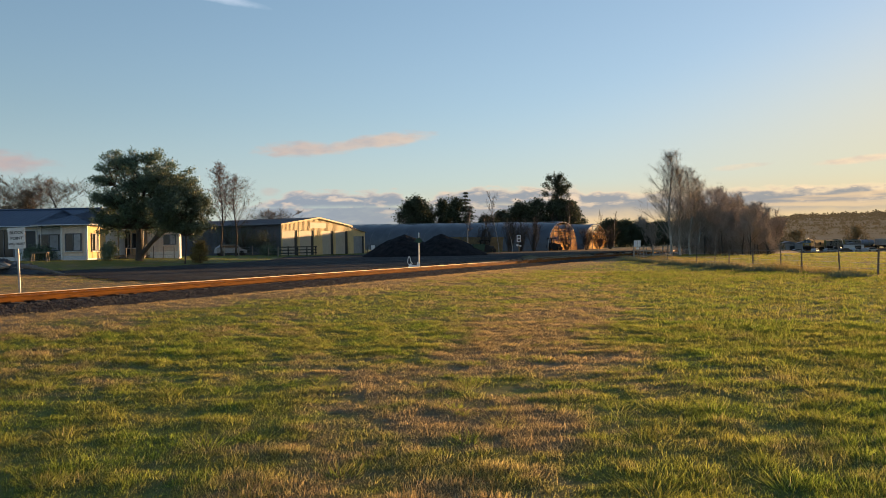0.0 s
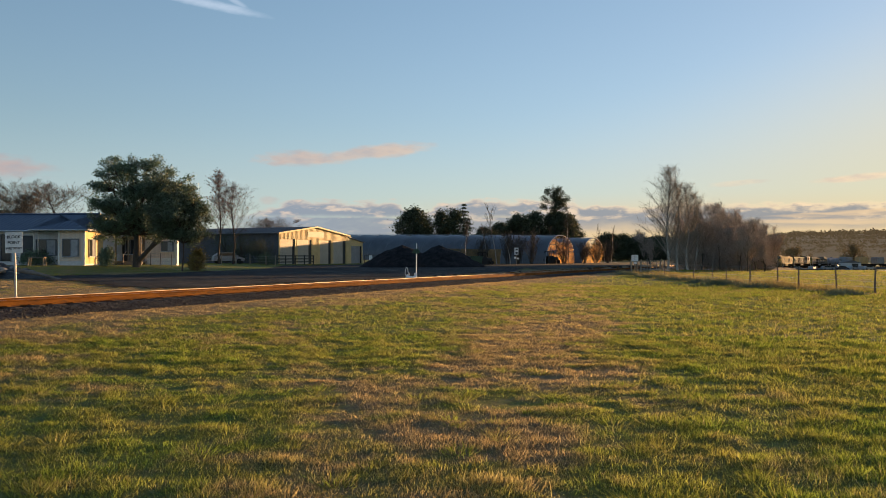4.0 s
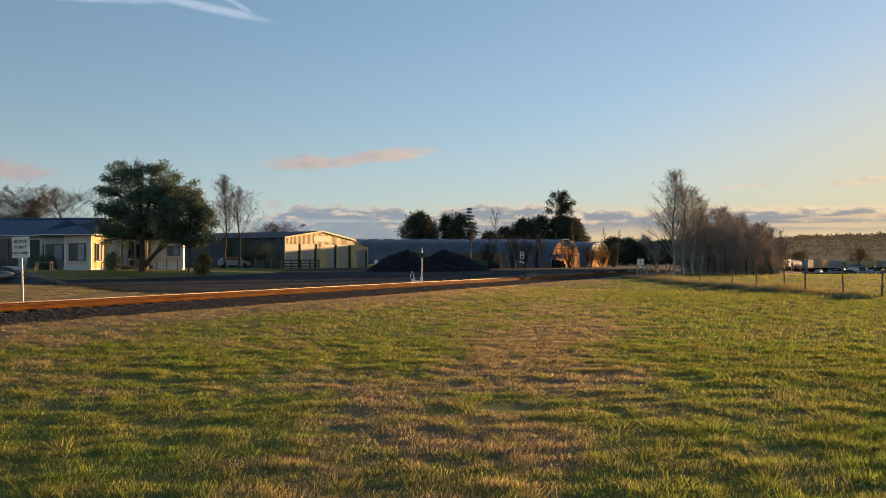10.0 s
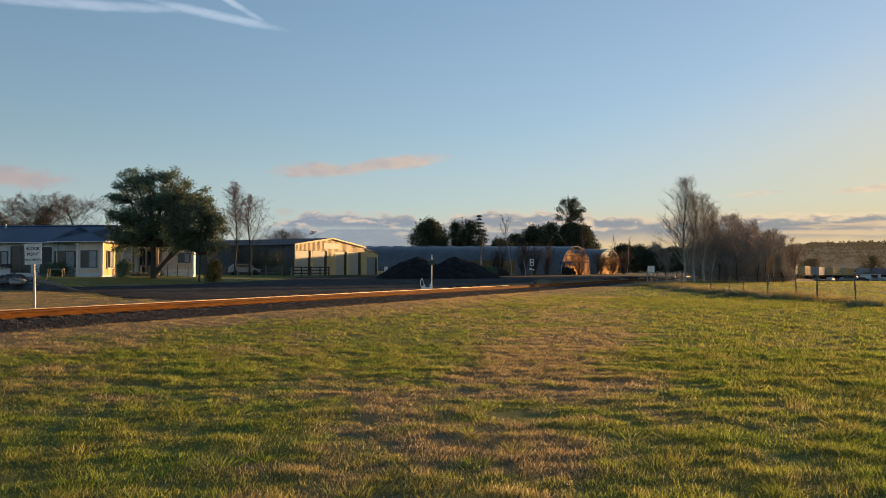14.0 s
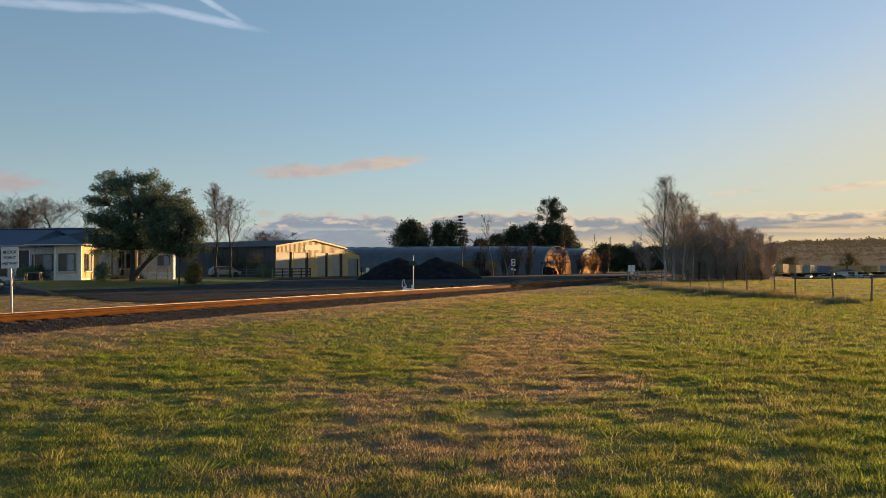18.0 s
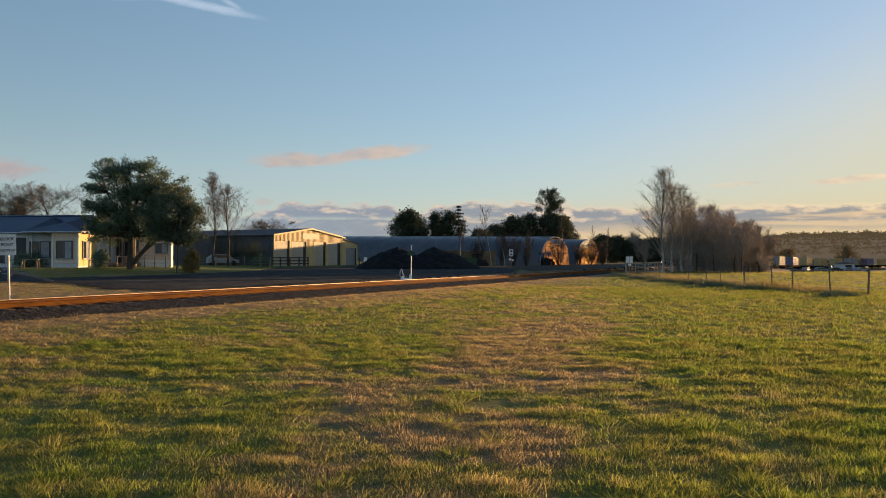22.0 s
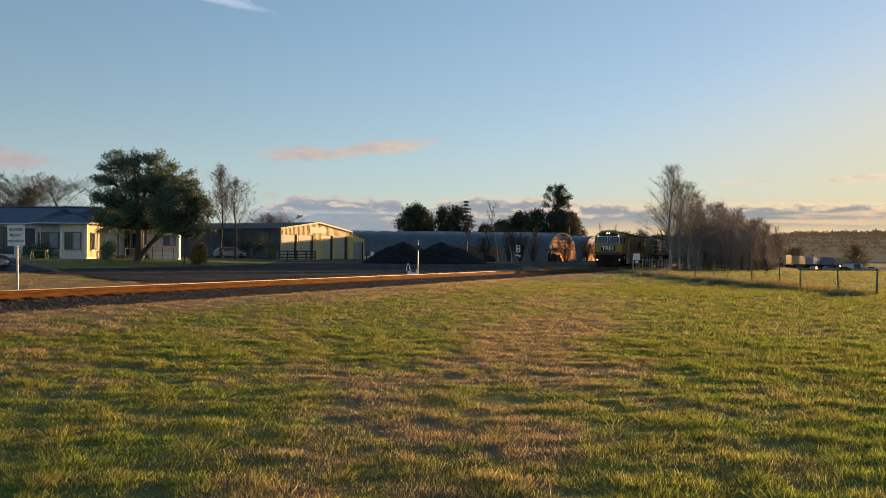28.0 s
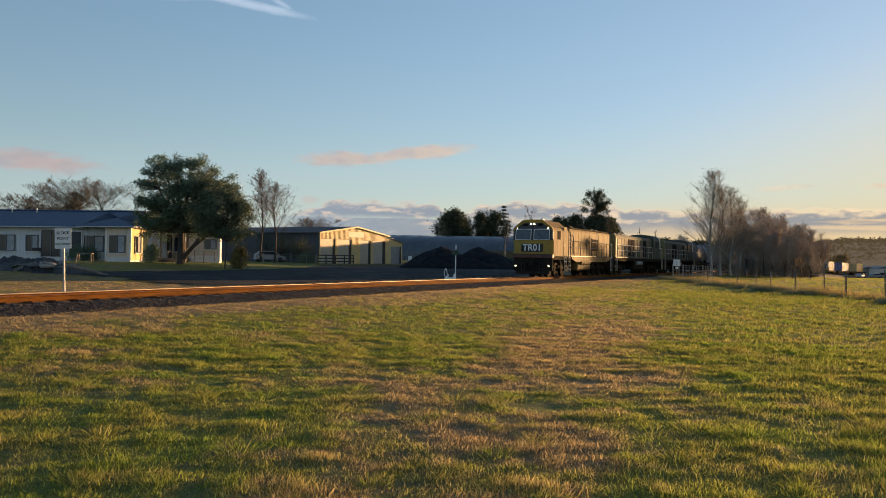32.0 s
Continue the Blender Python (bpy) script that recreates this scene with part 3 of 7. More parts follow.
def thing(name, m, label, category, group="", kind=""):
    ob = new(name)
    ob.empty_display_size = 0.2
    ob.matrix_basis = m
    return tagged(ob, label, category, group, kind)


def array_mesh(name, verts, faces, mat):
    """A mesh from arrays: verts (n, 3) and triangles (k, 3) or quads (k, 4)."""
    me = bpy.data.meshes.new(name)
    c = faces.shape[1]
    me.vertices.add(len(verts))
    me.vertices.foreach_set("co", np.ascontiguousarray(verts, np.float32).ravel())
    me.loops.add(faces.size)
    me.loops.foreach_set("vertex_index", np.ascontiguousarray(faces, np.int32).ravel())
    me.polygons.add(len(faces))
    me.polygons.foreach_set("loop_start", np.arange(0, faces.size, c, dtype=np.int32))
    me.materials.append(mat)
    me.update(calc_edges=True)
    return me


# ---------------------------------------------------------------- the lie of the land
U, NL = np.array([0.4254, 0.905]), np.array([-0.905, 0.4254])
ZERO = np.array([4.2, 52.5])
BEND_AT, BEND_R, BEND_TURN = 124.0, 420.0, radians(60)
BEND_START = ZERO + U * BEND_AT
BEND_CENTRE = BEND_START - NL * BEND_R


def track_place(s, d=0.0):
    """The point s metres along the line (0 where the engine ends its run) and d metres to the left of its middle, and the heading away from the camera."""
    if s <= BEND_AT:
        p, turn = ZERO + U * s, 0.0
    else:
        turn = min((s - BEND_AT) / BEND_R, BEND_TURN)
        p = BEND_CENTRE + BEND_R * (NL * math.cos(turn) + U * math.sin(turn))
    c, sn = math.cos(turn), math.sin(turn)
    u = U * c - NL * sn
    nl = NL * c + U * sn
    rest = max(0.0, s - BEND_AT - BEND_R * BEND_TURN)
    p = p + u * rest + nl * d
    return float(p[0]), float(p[1]), float(rail_z(s)), math.atan2(u[1], u[0])


def rail_z(s):
    return 0.469 - 0.00226 * s - 2.1 * ease(s, 90, 280)


def ease(x, a, b):
    t = np.clip((x - a) / (b - a), 0, 1)
    return t * t * (3 - 2 * t)


WAVES = [(np.random.uniform(0.3, 0.8) * 2 ** k, np.random.uniform(0, 6.28), np.random.uniform(0, 6.28), (0.04, 0.02, 0.03, 0.04, 0.05)[k]) for k in range(5) for _ in range(14)]


def ripple(x, y):
    z = 0
    for f, a, ph, h in WAVES:
        z = z + h * np.sin(f * (x * math.cos(a) + y * math.sin(a)) + ph)
    return z


HUMPS = [(np.random.uniform(4.0, 7.0) * 1.5 ** k, np.random.uniform(0, 6.28), np.random.uniform(0, 6.28)) for k in range(4) for _ in range(9)]


def hummock(x, y):
    """The lumpy tread of the turf, about -1 to 1, in humps a foot or two across."""
    z = 0
    for f, a, ph in HUMPS:
        z = z + np.sin(f * (x * math.cos(a) + y * math.sin(a)) + ph + 0.6 * np.sin(0.8 * x + ph) + 0.6 * np.sin(0.7 * y - ph))
    return z / 6.0


def ground(x, y, rough=True):
    x, y = np.asarray(x, float), np.asarray(y, float)
    d = NL[0] * x + NL[1] * y - NL @ ZERO
    s = U[0] * (x - ZERO[0]) + U[1] * (y - ZERO[1])
    near = 0.2 * ease(d, -12, -2.3) - 0.0165 * np.clip(y - 90, 0, 190)
    far = 0.42 + 0.13 * ease(d, 2.3, 12) + 0.42 * ease(-x, 14, 25) * ease(y, 38, 62) - 0.2 * ease(y, 70, 110) * ease(-x, 14, 25)
    z = near + (far - near) * ease(d, -2.0, 2.0)
    low = rail_z(s) - 0.34
    z = np.where(np.abs(d) < 2.6, np.minimum(z, low), z)
    if rough:
        r = np.hypot(x, y)
        z = z + 0.011 * ripple(x, y) * (1 - ease(r, 60, 140))
        z = z + 0.0052 * hummock(x, y) * (1 - ease(r, 40, 70)) * (1 - ease(d, -4.5, -2.6))
    return z


def gz(x, y):
    return float(ground(x, y, False))


def at(px, y, z=None):
    """A place y metres ahead on the bearing numbered px, and the height of the ground there."""
    x = (px - 784) / 1444 * y
    return x, y, gz(x, y) if z is None else z


def build_ground():
    angles = np.concatenate([np.arange(-36, 36, 0.3), np.arange(36, 324, 4)])
    radii = [0.5]
    while radii[-1] < 4000:
        radii.append(radii[-1] * (1.05 if radii[-1] < 3.5 else 1.011 if radii[-1] < 45 else 1.02 if radii[-1] < 90 else 1.1))
    r, a = np.meshgrid(radii, np.radians(angles), indexing="ij")
    x, y = r * np.sin(a), r * np.cos(a)
    z = ground(x, y)
    nr, na = r.shape
    verts = np.concatenate([np.stack([x, y, z], -1).reshape(-1, 3), [[0, 0, float(ground(0, 0))]]])
    i, j = np.meshgrid(np.arange(nr - 1), np.arange(na), indexing="ij")
    k = (j + 1) % na
    quads = np.stack([i * na + j, i * na + k, (i + 1) * na + k, (i + 1) * na + j], -1).reshape(-1, 4)[:, ::-1]
    tris = np.concatenate([quads[:, [0, 1, 2]], quads[:, [0, 2, 3]], np.stack([np.full(na, nr * na), np.arange(na), (np.arange(na) + 1) % na], -1)[:, [0, 2, 1]]])
    me = array_mesh("ground", verts, tris, M["turf"])
    me.polygons.foreach_set("use_smooth", [True] * len(me.polygons))
    tagged(new("ground", me), "uneven winter paddock of green and straw-coloured grass", "ground", kind="structure")


def inside(x, y, poly):
    r = np.zeros(x.shape, bool)
    for (x0, y0), (x1, y1) in zip(poly, poly[1:] + poly[:1]):
        cross = (y0 > y) != (y1 > y)
        with np.errstate(divide="ignore", invalid="ignore"):
            r ^= cross & (x < (x1 - x0) * (y - y0) / (y1 - y0) + x0)
    return r


def edge_wander(x, y):
    """How far the ragged edge of a gravelled piece strays, in metres."""
    return 0.9 * ripple(x * 2, y * 2) + 0.7 * ripple(x * 5 + 7, y * 5), 2.2 * ripple(x * 1.2 + 2, y * 1.2) + 0.8 * ripple(y * 5, x * 5)


def sheet(name, poly, step, lift, mat, label, category):
    xs, ys = [p[0] for p in poly], [p[1] for p in poly]
    gx, gy = np.meshgrid(np.arange(min(xs), max(xs) + step, step), np.arange(min(ys), max(ys) + step, step), indexing="ij")
    wob, way = edge_wander(gx, gy)
    keep = inside(gx + step / 2 + wob, gy + step / 2 + way, poly)[:-1, :-1]
    z = ground(gx, gy) + lift
    m = gx.shape[1]
    i, j = np.nonzero(keep)
    q = np.stack([i * m + j, (i + 1) * m + j, (i + 1) * m + j + 1, i * m + j + 1], -1)
    used, inv = np.unique(q, return_inverse=True)
    v = np.stack([gx, gy, z], -1).reshape(-1, 3)[used]
    me = array_mesh(name, v, inv.reshape(-1, 4), mat)
    tagged(new(name, me), label, category, kind="structure")


build_ground()
sheet("yard", [(-9.6, 30), (-16.5, 36.5), (-20, 40.5), (-21, 43.5), (-17.5, 47.5), (-15, 62), (-14.5, 76), (-17, 96), (-8, 116), (3, 108), (8, 96), (9.5, 80), (7.2, 66), (0.8, 52), (-4.4, 41)], 0.28, 0.03, M["yard"], "gravel yard beside the railway, its shade put into the dark colour", "yard")
sheet("gravel_road", [(9.5, 72), (9.5, 82), (8, 97), (5, 112), (16, 122), (40, 150), (60, 190), (80, 200), (52, 150), (31, 115)], 0.6, 0.035, M["gravel"], "pale worn gravel road beyond the railway", "road")

# ---------------------------------------------------------------- the railway
GAUGE = 1.067


def build_track(name, s0, s1, place, label, step):
    """Ballast bed, two rails and sleepers along a line given by place(s, d)."""
    root = thing(name, Matrix(), label, "railway", kind="structure")
    # ballast bed
    prof = [(-4.4, -1.75), (-2.05, -0.42), (-1.35, -0.2), (1.35, -0.2), (2.05, -0.42), (4.4, -1.75)]
    ss = np.arange(s0, s1 + step, step)
    b = Mesh()
    for s in ss:
        for d, h in prof:
            x, y, z, _ = place(s, d)
            b.v.append((x, y, z + h))
    k = len(prof)
    for i in range(len(ss) - 1):
        for j in range(k - 1):
            b.f.append((i * k + j, i * k + j + 1, (i + 1) * k + j + 1, (i + 1) * k + j))
    part("ballast_bed", b, M["ballast"], root)
    foot = [(-0.064, -0.158), (0.064, -0.158), (0.064, -0.146), (0.012, -0.135), (0.012, -0.045), (0.033, -0.03), (0.033, -0.002), (-0.033, -0.002), (-0.033, -0.03), (-0.012, -0.045), (-0.012, -0.135), (-0.064, -0.146)]
    for side in (-1, 1):
        r, t = Mesh(), Mesh()
        n = len(foot)
        for s in ss:
            for d, h in foot:
                x, y, z, _ = place(s, side * (GAUGE / 2 + 0.035) + d)
                r.v.append((x, y, z + h))
            for d, h in ((-0.0345 * side, -0.013), (-0.0345 * side, 0.0), (-0.03 * side, 0.002), (0.031 * side, 0.002)):
                x, y, z, _ = place(s, side * (GAUGE / 2 + 0.035) + d)
                t.v.append((x, y, z + h))
        for i in range(len(ss) - 1):
            for j in range(n):
                r.f.append((i * n + j, i * n + (j + 1) % n, (i + 1) * n + (j + 1) % n, (i + 1) * n + j))
            for j in range(3):
                t.f.append((i * 4 + j, i * 4 + j + 1, i * 4 + j + 5, i * 4 + j + 4))
        rail = part("rail", r, M["rust"], root, "rusty steel rail")
        part("running_surface", t, M["railtop"], rail, "shiny worn rail head")
    return root


track = build_track("railway_track", -62, 480, track_place, "single narrow-gauge railway track on dark ballast", 4.0)


def siding_place(s, d):
    """A siding that leaves the line on its far side and runs off beside it."""
    off = 3.6 * float(ease(s, -6, 26))
    x, y, z, h = track_place(s, d + off + 0.06)
    return x, y, z - 0.012, h


build_track("siding_track", -5, 62, siding_place, "rusty siding that branches off the railway", 1.5)


def sleepers():
    base = Mesh().box((0, 0, 0), (2.15, 0.23, 0.13), 0.02)
    me = base.data("sleeper", M["sleeper"])
    fast = Mesh()
    for side in (-1, 1):
        fast.box((side * (GAUGE / 2 + 0.035 + 0.1), 0, 0.075), (0.1, 0.12, 0.035), 0.01)
        fast.box((side * (GAUGE / 2 + 0.035 - 0.1), 0, 0.075), (0.1, 0.12, 0.035), 0.01)
    fm = fast.data("rail_clip", M["rust"])
    for k in range(190):
        s = -46 + k * 0.66
        x, y, z, h = track_place(s)
        ob = part("sleeper", me, None, track, m=pose(x, y, z - 0.158 - 0.068, 0, random.uniform(-1, 1), math.degrees(h) - 90 + random.uniform(-1, 1)))
        if k < 110:
            part("rail_clip", fm, None, ob)


def ballast_stones():
    n = 34000
    s = np.random.uniform(-48, 40, n) ** 1.0
    side = np.where(np.random.rand(n) < 0.8, -1, 1)
    d = side * np.random.triangular(0.7, 1.5, 2.35, n)
    x = ZERO[0] + U[0] * s + NL[0] * d
    y = ZERO[1] + U[1] * s + NL[1] * d
    top = 0.469 - 0.00226 * s - 0.2
    z = np.where(np.abs(d) < 1.35, top, top - (np.abs(d) - 1.35) / 0.7 * 0.22)
    z = np.maximum(z, ground(x, y) + 0.0) + 0.01
    size = np.random.uniform(0.014, 0.038, n)
    octa = np.array([[1, 0, 0], [-1, 0, 0], [0, 1, 0], [0, -1, 0], [0, 0, 1], [0, 0, -1]], float)
    f = np.array([[0, 2, 4], [2, 1, 4], [1, 3, 4], [3, 0, 4], [2, 0, 5], [1, 2, 5], [3, 1, 5], [0, 3, 5]])
    v = octa[None] * np.random.uniform(0.5, 1.3, (n, 6, 1)) * size[:, None, None]
    a = np.random.uniform(0, 6.28, n)
    c, sn = np.cos(a)[:, None], np.sin(a)[:, None]
    v = np.stack([v[..., 0] * c - v[..., 1] * sn, v[..., 0] * sn + v[..., 1] * c + 0.4 * v[..., 2], v[..., 2]], -1) + np.stack([x, y, z], -1)[:, None]
    faces = (f[None] + 6 * np.arange(n)[:, None, None]).reshape(-1, 3)
    ob = new("ballast_stones", array_mesh("ballast_stones", v.reshape(-1, 3), faces, M["stone"]))
    tagged(ob, "loose dark broken ballast stones along the rails", "ballast", kind="stuff")


# ---------------------------------------------------------------- plants


def tubes(segs, sides=4):
    """Tapered prisms for all segments (n, 8): two ends and two radii."""
    s = np.asarray(segs, float)
    a, b, r0, r1 = s[:, :3], s[:, 3:6], s[:, 6], s[:, 7]
    d = b - a
    d /= np.linalg.norm(d, axis=1, keepdims=True) + 1e-9
    ref = np.where(np.abs(d[:, 2:3]) < 0.9, [[0, 0, 1.0]], [[1.0, 0, 0]])
    u = np.cross(d, ref)
    u /= np.linalg.norm(u, axis=1, keepdims=True) + 1e-9
    w = np.cross(d, u)
    t = 2 * np.pi * np.arange(sides) / sides
    ring = u[:, None] * np.cos(t)[None, :, None] + w[:, None] * np.sin(t)[None, :, None]
    v = np.concatenate([a[:, None] + ring * r0[:, None, None], b[:, None] + ring * r1[:, None, None]], 1)
    k = np.arange(sides)
    q = np.stack([k, (k + 1) % sides, sides + (k + 1) % sides, sides + k], -1)
    f = q[None] + 2 * sides * np.arange(len(s))[:, None, None]
    return v.reshape(-1, 3), f.reshape(-1, 4)


def grow(rng, height, girth, levels=4, kids=(5, 5, 4, 3), upward=0.5, first=0.25, spread=0.9, bend=0.18, ratio=0.55, lean=0.0, twig=0.011, ratio2=0.55, solid=2, taper=0.6):
    """A branching skeleton: thick segments, thin segments and the tips."""
    thick, thin, tips = [], [], []

    def limb(p, d, length, r, level):
        n = 6 if level == 0 else 4 if level == 1 else 3
        pts, rad = [p], [r]
        for k in range(n):
            j = Vector((rng.gauss(0, 1), rng.gauss(0, 1), rng.gauss(0, 0.6))) * bend * (0.4 if level == 0 else 1)
            d = (d + j + Vector((0, 0, upward * 0.12 * level))).normalized()
            p = p + d * length / n
            pts.append(p)
            rad.append(max(r * (1 - 0.85 * (k + 1) / n), twig))
        for a, b, x, y in zip(pts, pts[1:], rad, rad[1:]):
            (thick if level < solid else thin).append((*a, *b, x, y))
        if level >= levels:
            tips.append(tuple(p))
            return
        for k in range(kids[min(level, len(kids) - 1)]):
            t = first + (1 - first) * (k + rng.random()) / kids[min(level, len(kids) - 1)] if level == 0 else 0.25 + 0.75 * rng.random()
            i = min(int(t * n), n - 1)
            q = pts[i].lerp(pts[i + 1], t * n - i)
            az = rng.uniform(0, 2 * math.pi)
            side = Vector((math.cos(az), math.sin(az), 0))
            nd = (d * (1 - spread * 0.5) + side * spread + Vector((0, 0, upward * rng.uniform(0.3, 1.0)))).normalized()
            limb(q, nd, length * (ratio if level == 0 else ratio2) * rng.uniform(0.7, 1.15) * (1.25 - taper * t if level == 0 else 1), max(rad[i] * (0.36 if level == 0 else 0.5), twig), level + 1)
        tips.append(tuple(p))

    limb(Vector((0, 0, 0)), Vector((lean, 0, 1)).normalized(), height, girth, 0)
    return thick, thin, tips


def leaves(centres, count, spread, size, rng, slim=0.45):
    """Small bent leaf sprays scattered about the given points."""
    c = np.asarray(centres, float)
    p = c[rng.integers(0, len(c), count)] + rng.normal(0, 1, (count, 3)) * spread
    u = rng.normal(0, 1, (count, 3))
    u /= np.linalg.norm(u, axis=1, keepdims=True)
    w = np.cross(u, rng.normal(0, 1, (count, 3)))
    w /= np.linalg.norm(w, axis=1, keepdims=True) + 1e-9
    s = size * rng.uniform(0.5, 1.4, (count, 1))
    v = np.stack([p - u * s, p + w * s * slim, p + u * s, p - w * s * slim], 1)
    f = np.arange(count * 4).reshape(-1, 4)
    return v.reshape(-1, 3), f


def scale_to(segs, tips, height):
    top = max(max(p[2] for p in tips), max((s[5] for s in segs), default=0))
    return height / top


def tree(name, where, height, label, category, seed, mats, leaf=None, turn=0.0, group="", wide=1.0, **kw):
    """A tree with its trunk and limbs, its twigs and its leaves. leaf: (count, spread, size, material)."""
    rng = random.Random(seed)
    thick, thin, tips = grow(rng, height, kw.pop("girth", height * 0.022), **kw)
    k = scale_to(thick + thin, tips, height)
    root = thing(name, pose(*where, 0, 0, turn) , label, category, group)

    def sized(segs):
        a = np.array(segs, float)
        a[:, [0, 1, 3, 4]] *= k * wide
        a[:, [2, 5]] *= k
        return a

    part("trunk", array_mesh("trunk", *tubes(sized(thick), 7), mats[0]), None, root)
    if thin:
        part("twig_crown", array_mesh("twig_crown", *tubes(sized(thin), 3), mats[1]), None, root)
    if leaf:
        t = np.array(tips) * (k * wide, k * wide, k)
        part("foliage", array_mesh("foliage", *leaves(t, leaf[0], leaf[1], leaf[2], np.random.default_rng(seed), 0.1 if leaf[3] is M["willow"] else 0.45), leaf[3]), None, root)
    return root


def sunk(px, y, dz=-0.05):
    x, y, z = at(px, y)
    return x, y, z + dz


def clump_tree(name, where, height, width, label, category, seed, clumps, leaf, mats, low=0.2, shape=None, tall=1.0):
    """A dense evergreen: a trunk whose limbs reach out to many clumps of leaves, of uneven outline."""
    rng = random.Random(seed)
    g = np.random.default_rng(seed)
    root = thing(name, Matrix.Translation(where), label, category)
    segs = [(0, 0, 0, 0.05 * width, 0, height * low, 0.032 * height, 0.026 * height), (0.05 * width, 0, height * low, 0, 0, height * 0.75, 0.026 * height, 0.008 * height)]
    cs = []
    for k in range(clumps):
        t = rng.random() ** 0.8
        h = height * (low + (1 - low) * t)
        w = (shape(t) if shape else math.sin(math.pi * (0.12 + 0.83 * t)) ** 0.75) * width / 2
        az = rng.uniform(0, 6.28)
        r = w * math.sqrt(rng.random()) * rng.uniform(0.8, 1.12)
        c = (r * math.cos(az), r * math.sin(az), h * rng.uniform(0.97, 1.0))
        cs.append(c)
        z0 = max(height * low * 0.7, h * 0.55)
        segs.append((0, 0, z0, c[0] * 0.6, c[1] * 0.6, (z0 + h) / 2, 0.012 * height, 0.008 * height))
        segs.append((c[0] * 0.6, c[1] * 0.6, (z0 + h) / 2, *c, 0.008 * height, 0.002 * height))
    part("trunk", array_mesh("trunk", *tubes(segs, 6), mats[0]), None, root)
    part("crown", array_mesh("crown", *leaves(cs, leaf[0], leaf[1], leaf[2], g, 0.12 if leaf[3] is M["willow"] else 0.45), leaf[3]), None, root)
    return root


def lobed_tree(name, where, lobes, label, seed, leaf, bark, limbs, arm=0.13, size=1.0):
    """A broad tree whose crown is made of several lobes (x, y, z, radius), each of many leafy clumps."""
    rng = random.Random(seed)
    root = thing(name, Matrix.Translation(where), label, "tree")
    segs, cs = [], []
    lobes = [[size * v for v in lobe] for lobe in lobes]
    limbs = [[[size * v for v in p] for p in path] for path in limbs]
    for path in limbs:
        for (x0, y0, z0, r0), (x1, y1, z1, r1) in zip(path, path[1:]):
            segs.append((x0, y0, z0, x1, y1, z1, r0, r1))
    fork = limbs[0][-2]
    for x, y, z, r in lobes:
        segs.append((*fork[:3], x * 0.7, y * 0.7, z - r * 0.4, arm, arm * 0.45))
        for _ in range(int(11 * (r / size) ** 2) + 5):
            d = Vector((rng.gauss(0, 1), rng.gauss(0, 1), rng.gauss(0, 0.8))).normalized() * r * rng.uniform(0.25, 1.22)
            c = (x + d.x, y + d.y, z + d.z * 0.85)
            cs.append(c)
            segs.append((x * 0.7, y * 0.7, z - r * 0.4, *c, arm * 0.38, 0.012))
    part("trunk", array_mesh("trunk", *tubes(segs, 7), bark), None, root)
    part("crown", array_mesh("crown", *leaves(cs, leaf[0], leaf[1], leaf[2], np.random.default_rng(seed)), leaf[3]), None, root)
    return root


def tier_tree(name, where, height, half, label, seed):
    """A conifer whose drooping branches stand in tiers round a straight trunk."""
    rng = random.Random(seed)
    root = thing(name, Matrix.Translation(where), label, "tree")
    segs, cs = [(0, 0, 0, 0, 0, height, 0.16, 0.02)], []
    for k in range(13):
        t = k / 12
        z, r = height * (0.3 + 0.68 * t + rng.uniform(-0.015, 0.015)), half * (1.05 - t) * rng.uniform(0.6, 1.2)
        for j in range(7):
            a = j * 0.9 + k + rng.uniform(-0.2, 0.2)
            e = r * rng.uniform(0.7, 1.1)
            segs.append((0, 0, z, e * math.cos(a), e * math.sin(a), z - 0.3 * e, 0.05, 0.015))
            cs += [(e * f * math.cos(a), e * f * math.sin(a), z - 0.3 * e * f) for f in (0.35, 0.6, 0.8, 1.0)]
    part("trunk", array_mesh("trunk", *tubes(segs, 5), M["bark"]), None, root)
    part("crown", array_mesh("crown", *leaves(cs, 3600, (0.17, 0.17, 0.08), 0.14, np.random.default_rng(seed)), M["leaf_dark"]), None, root)
    return root


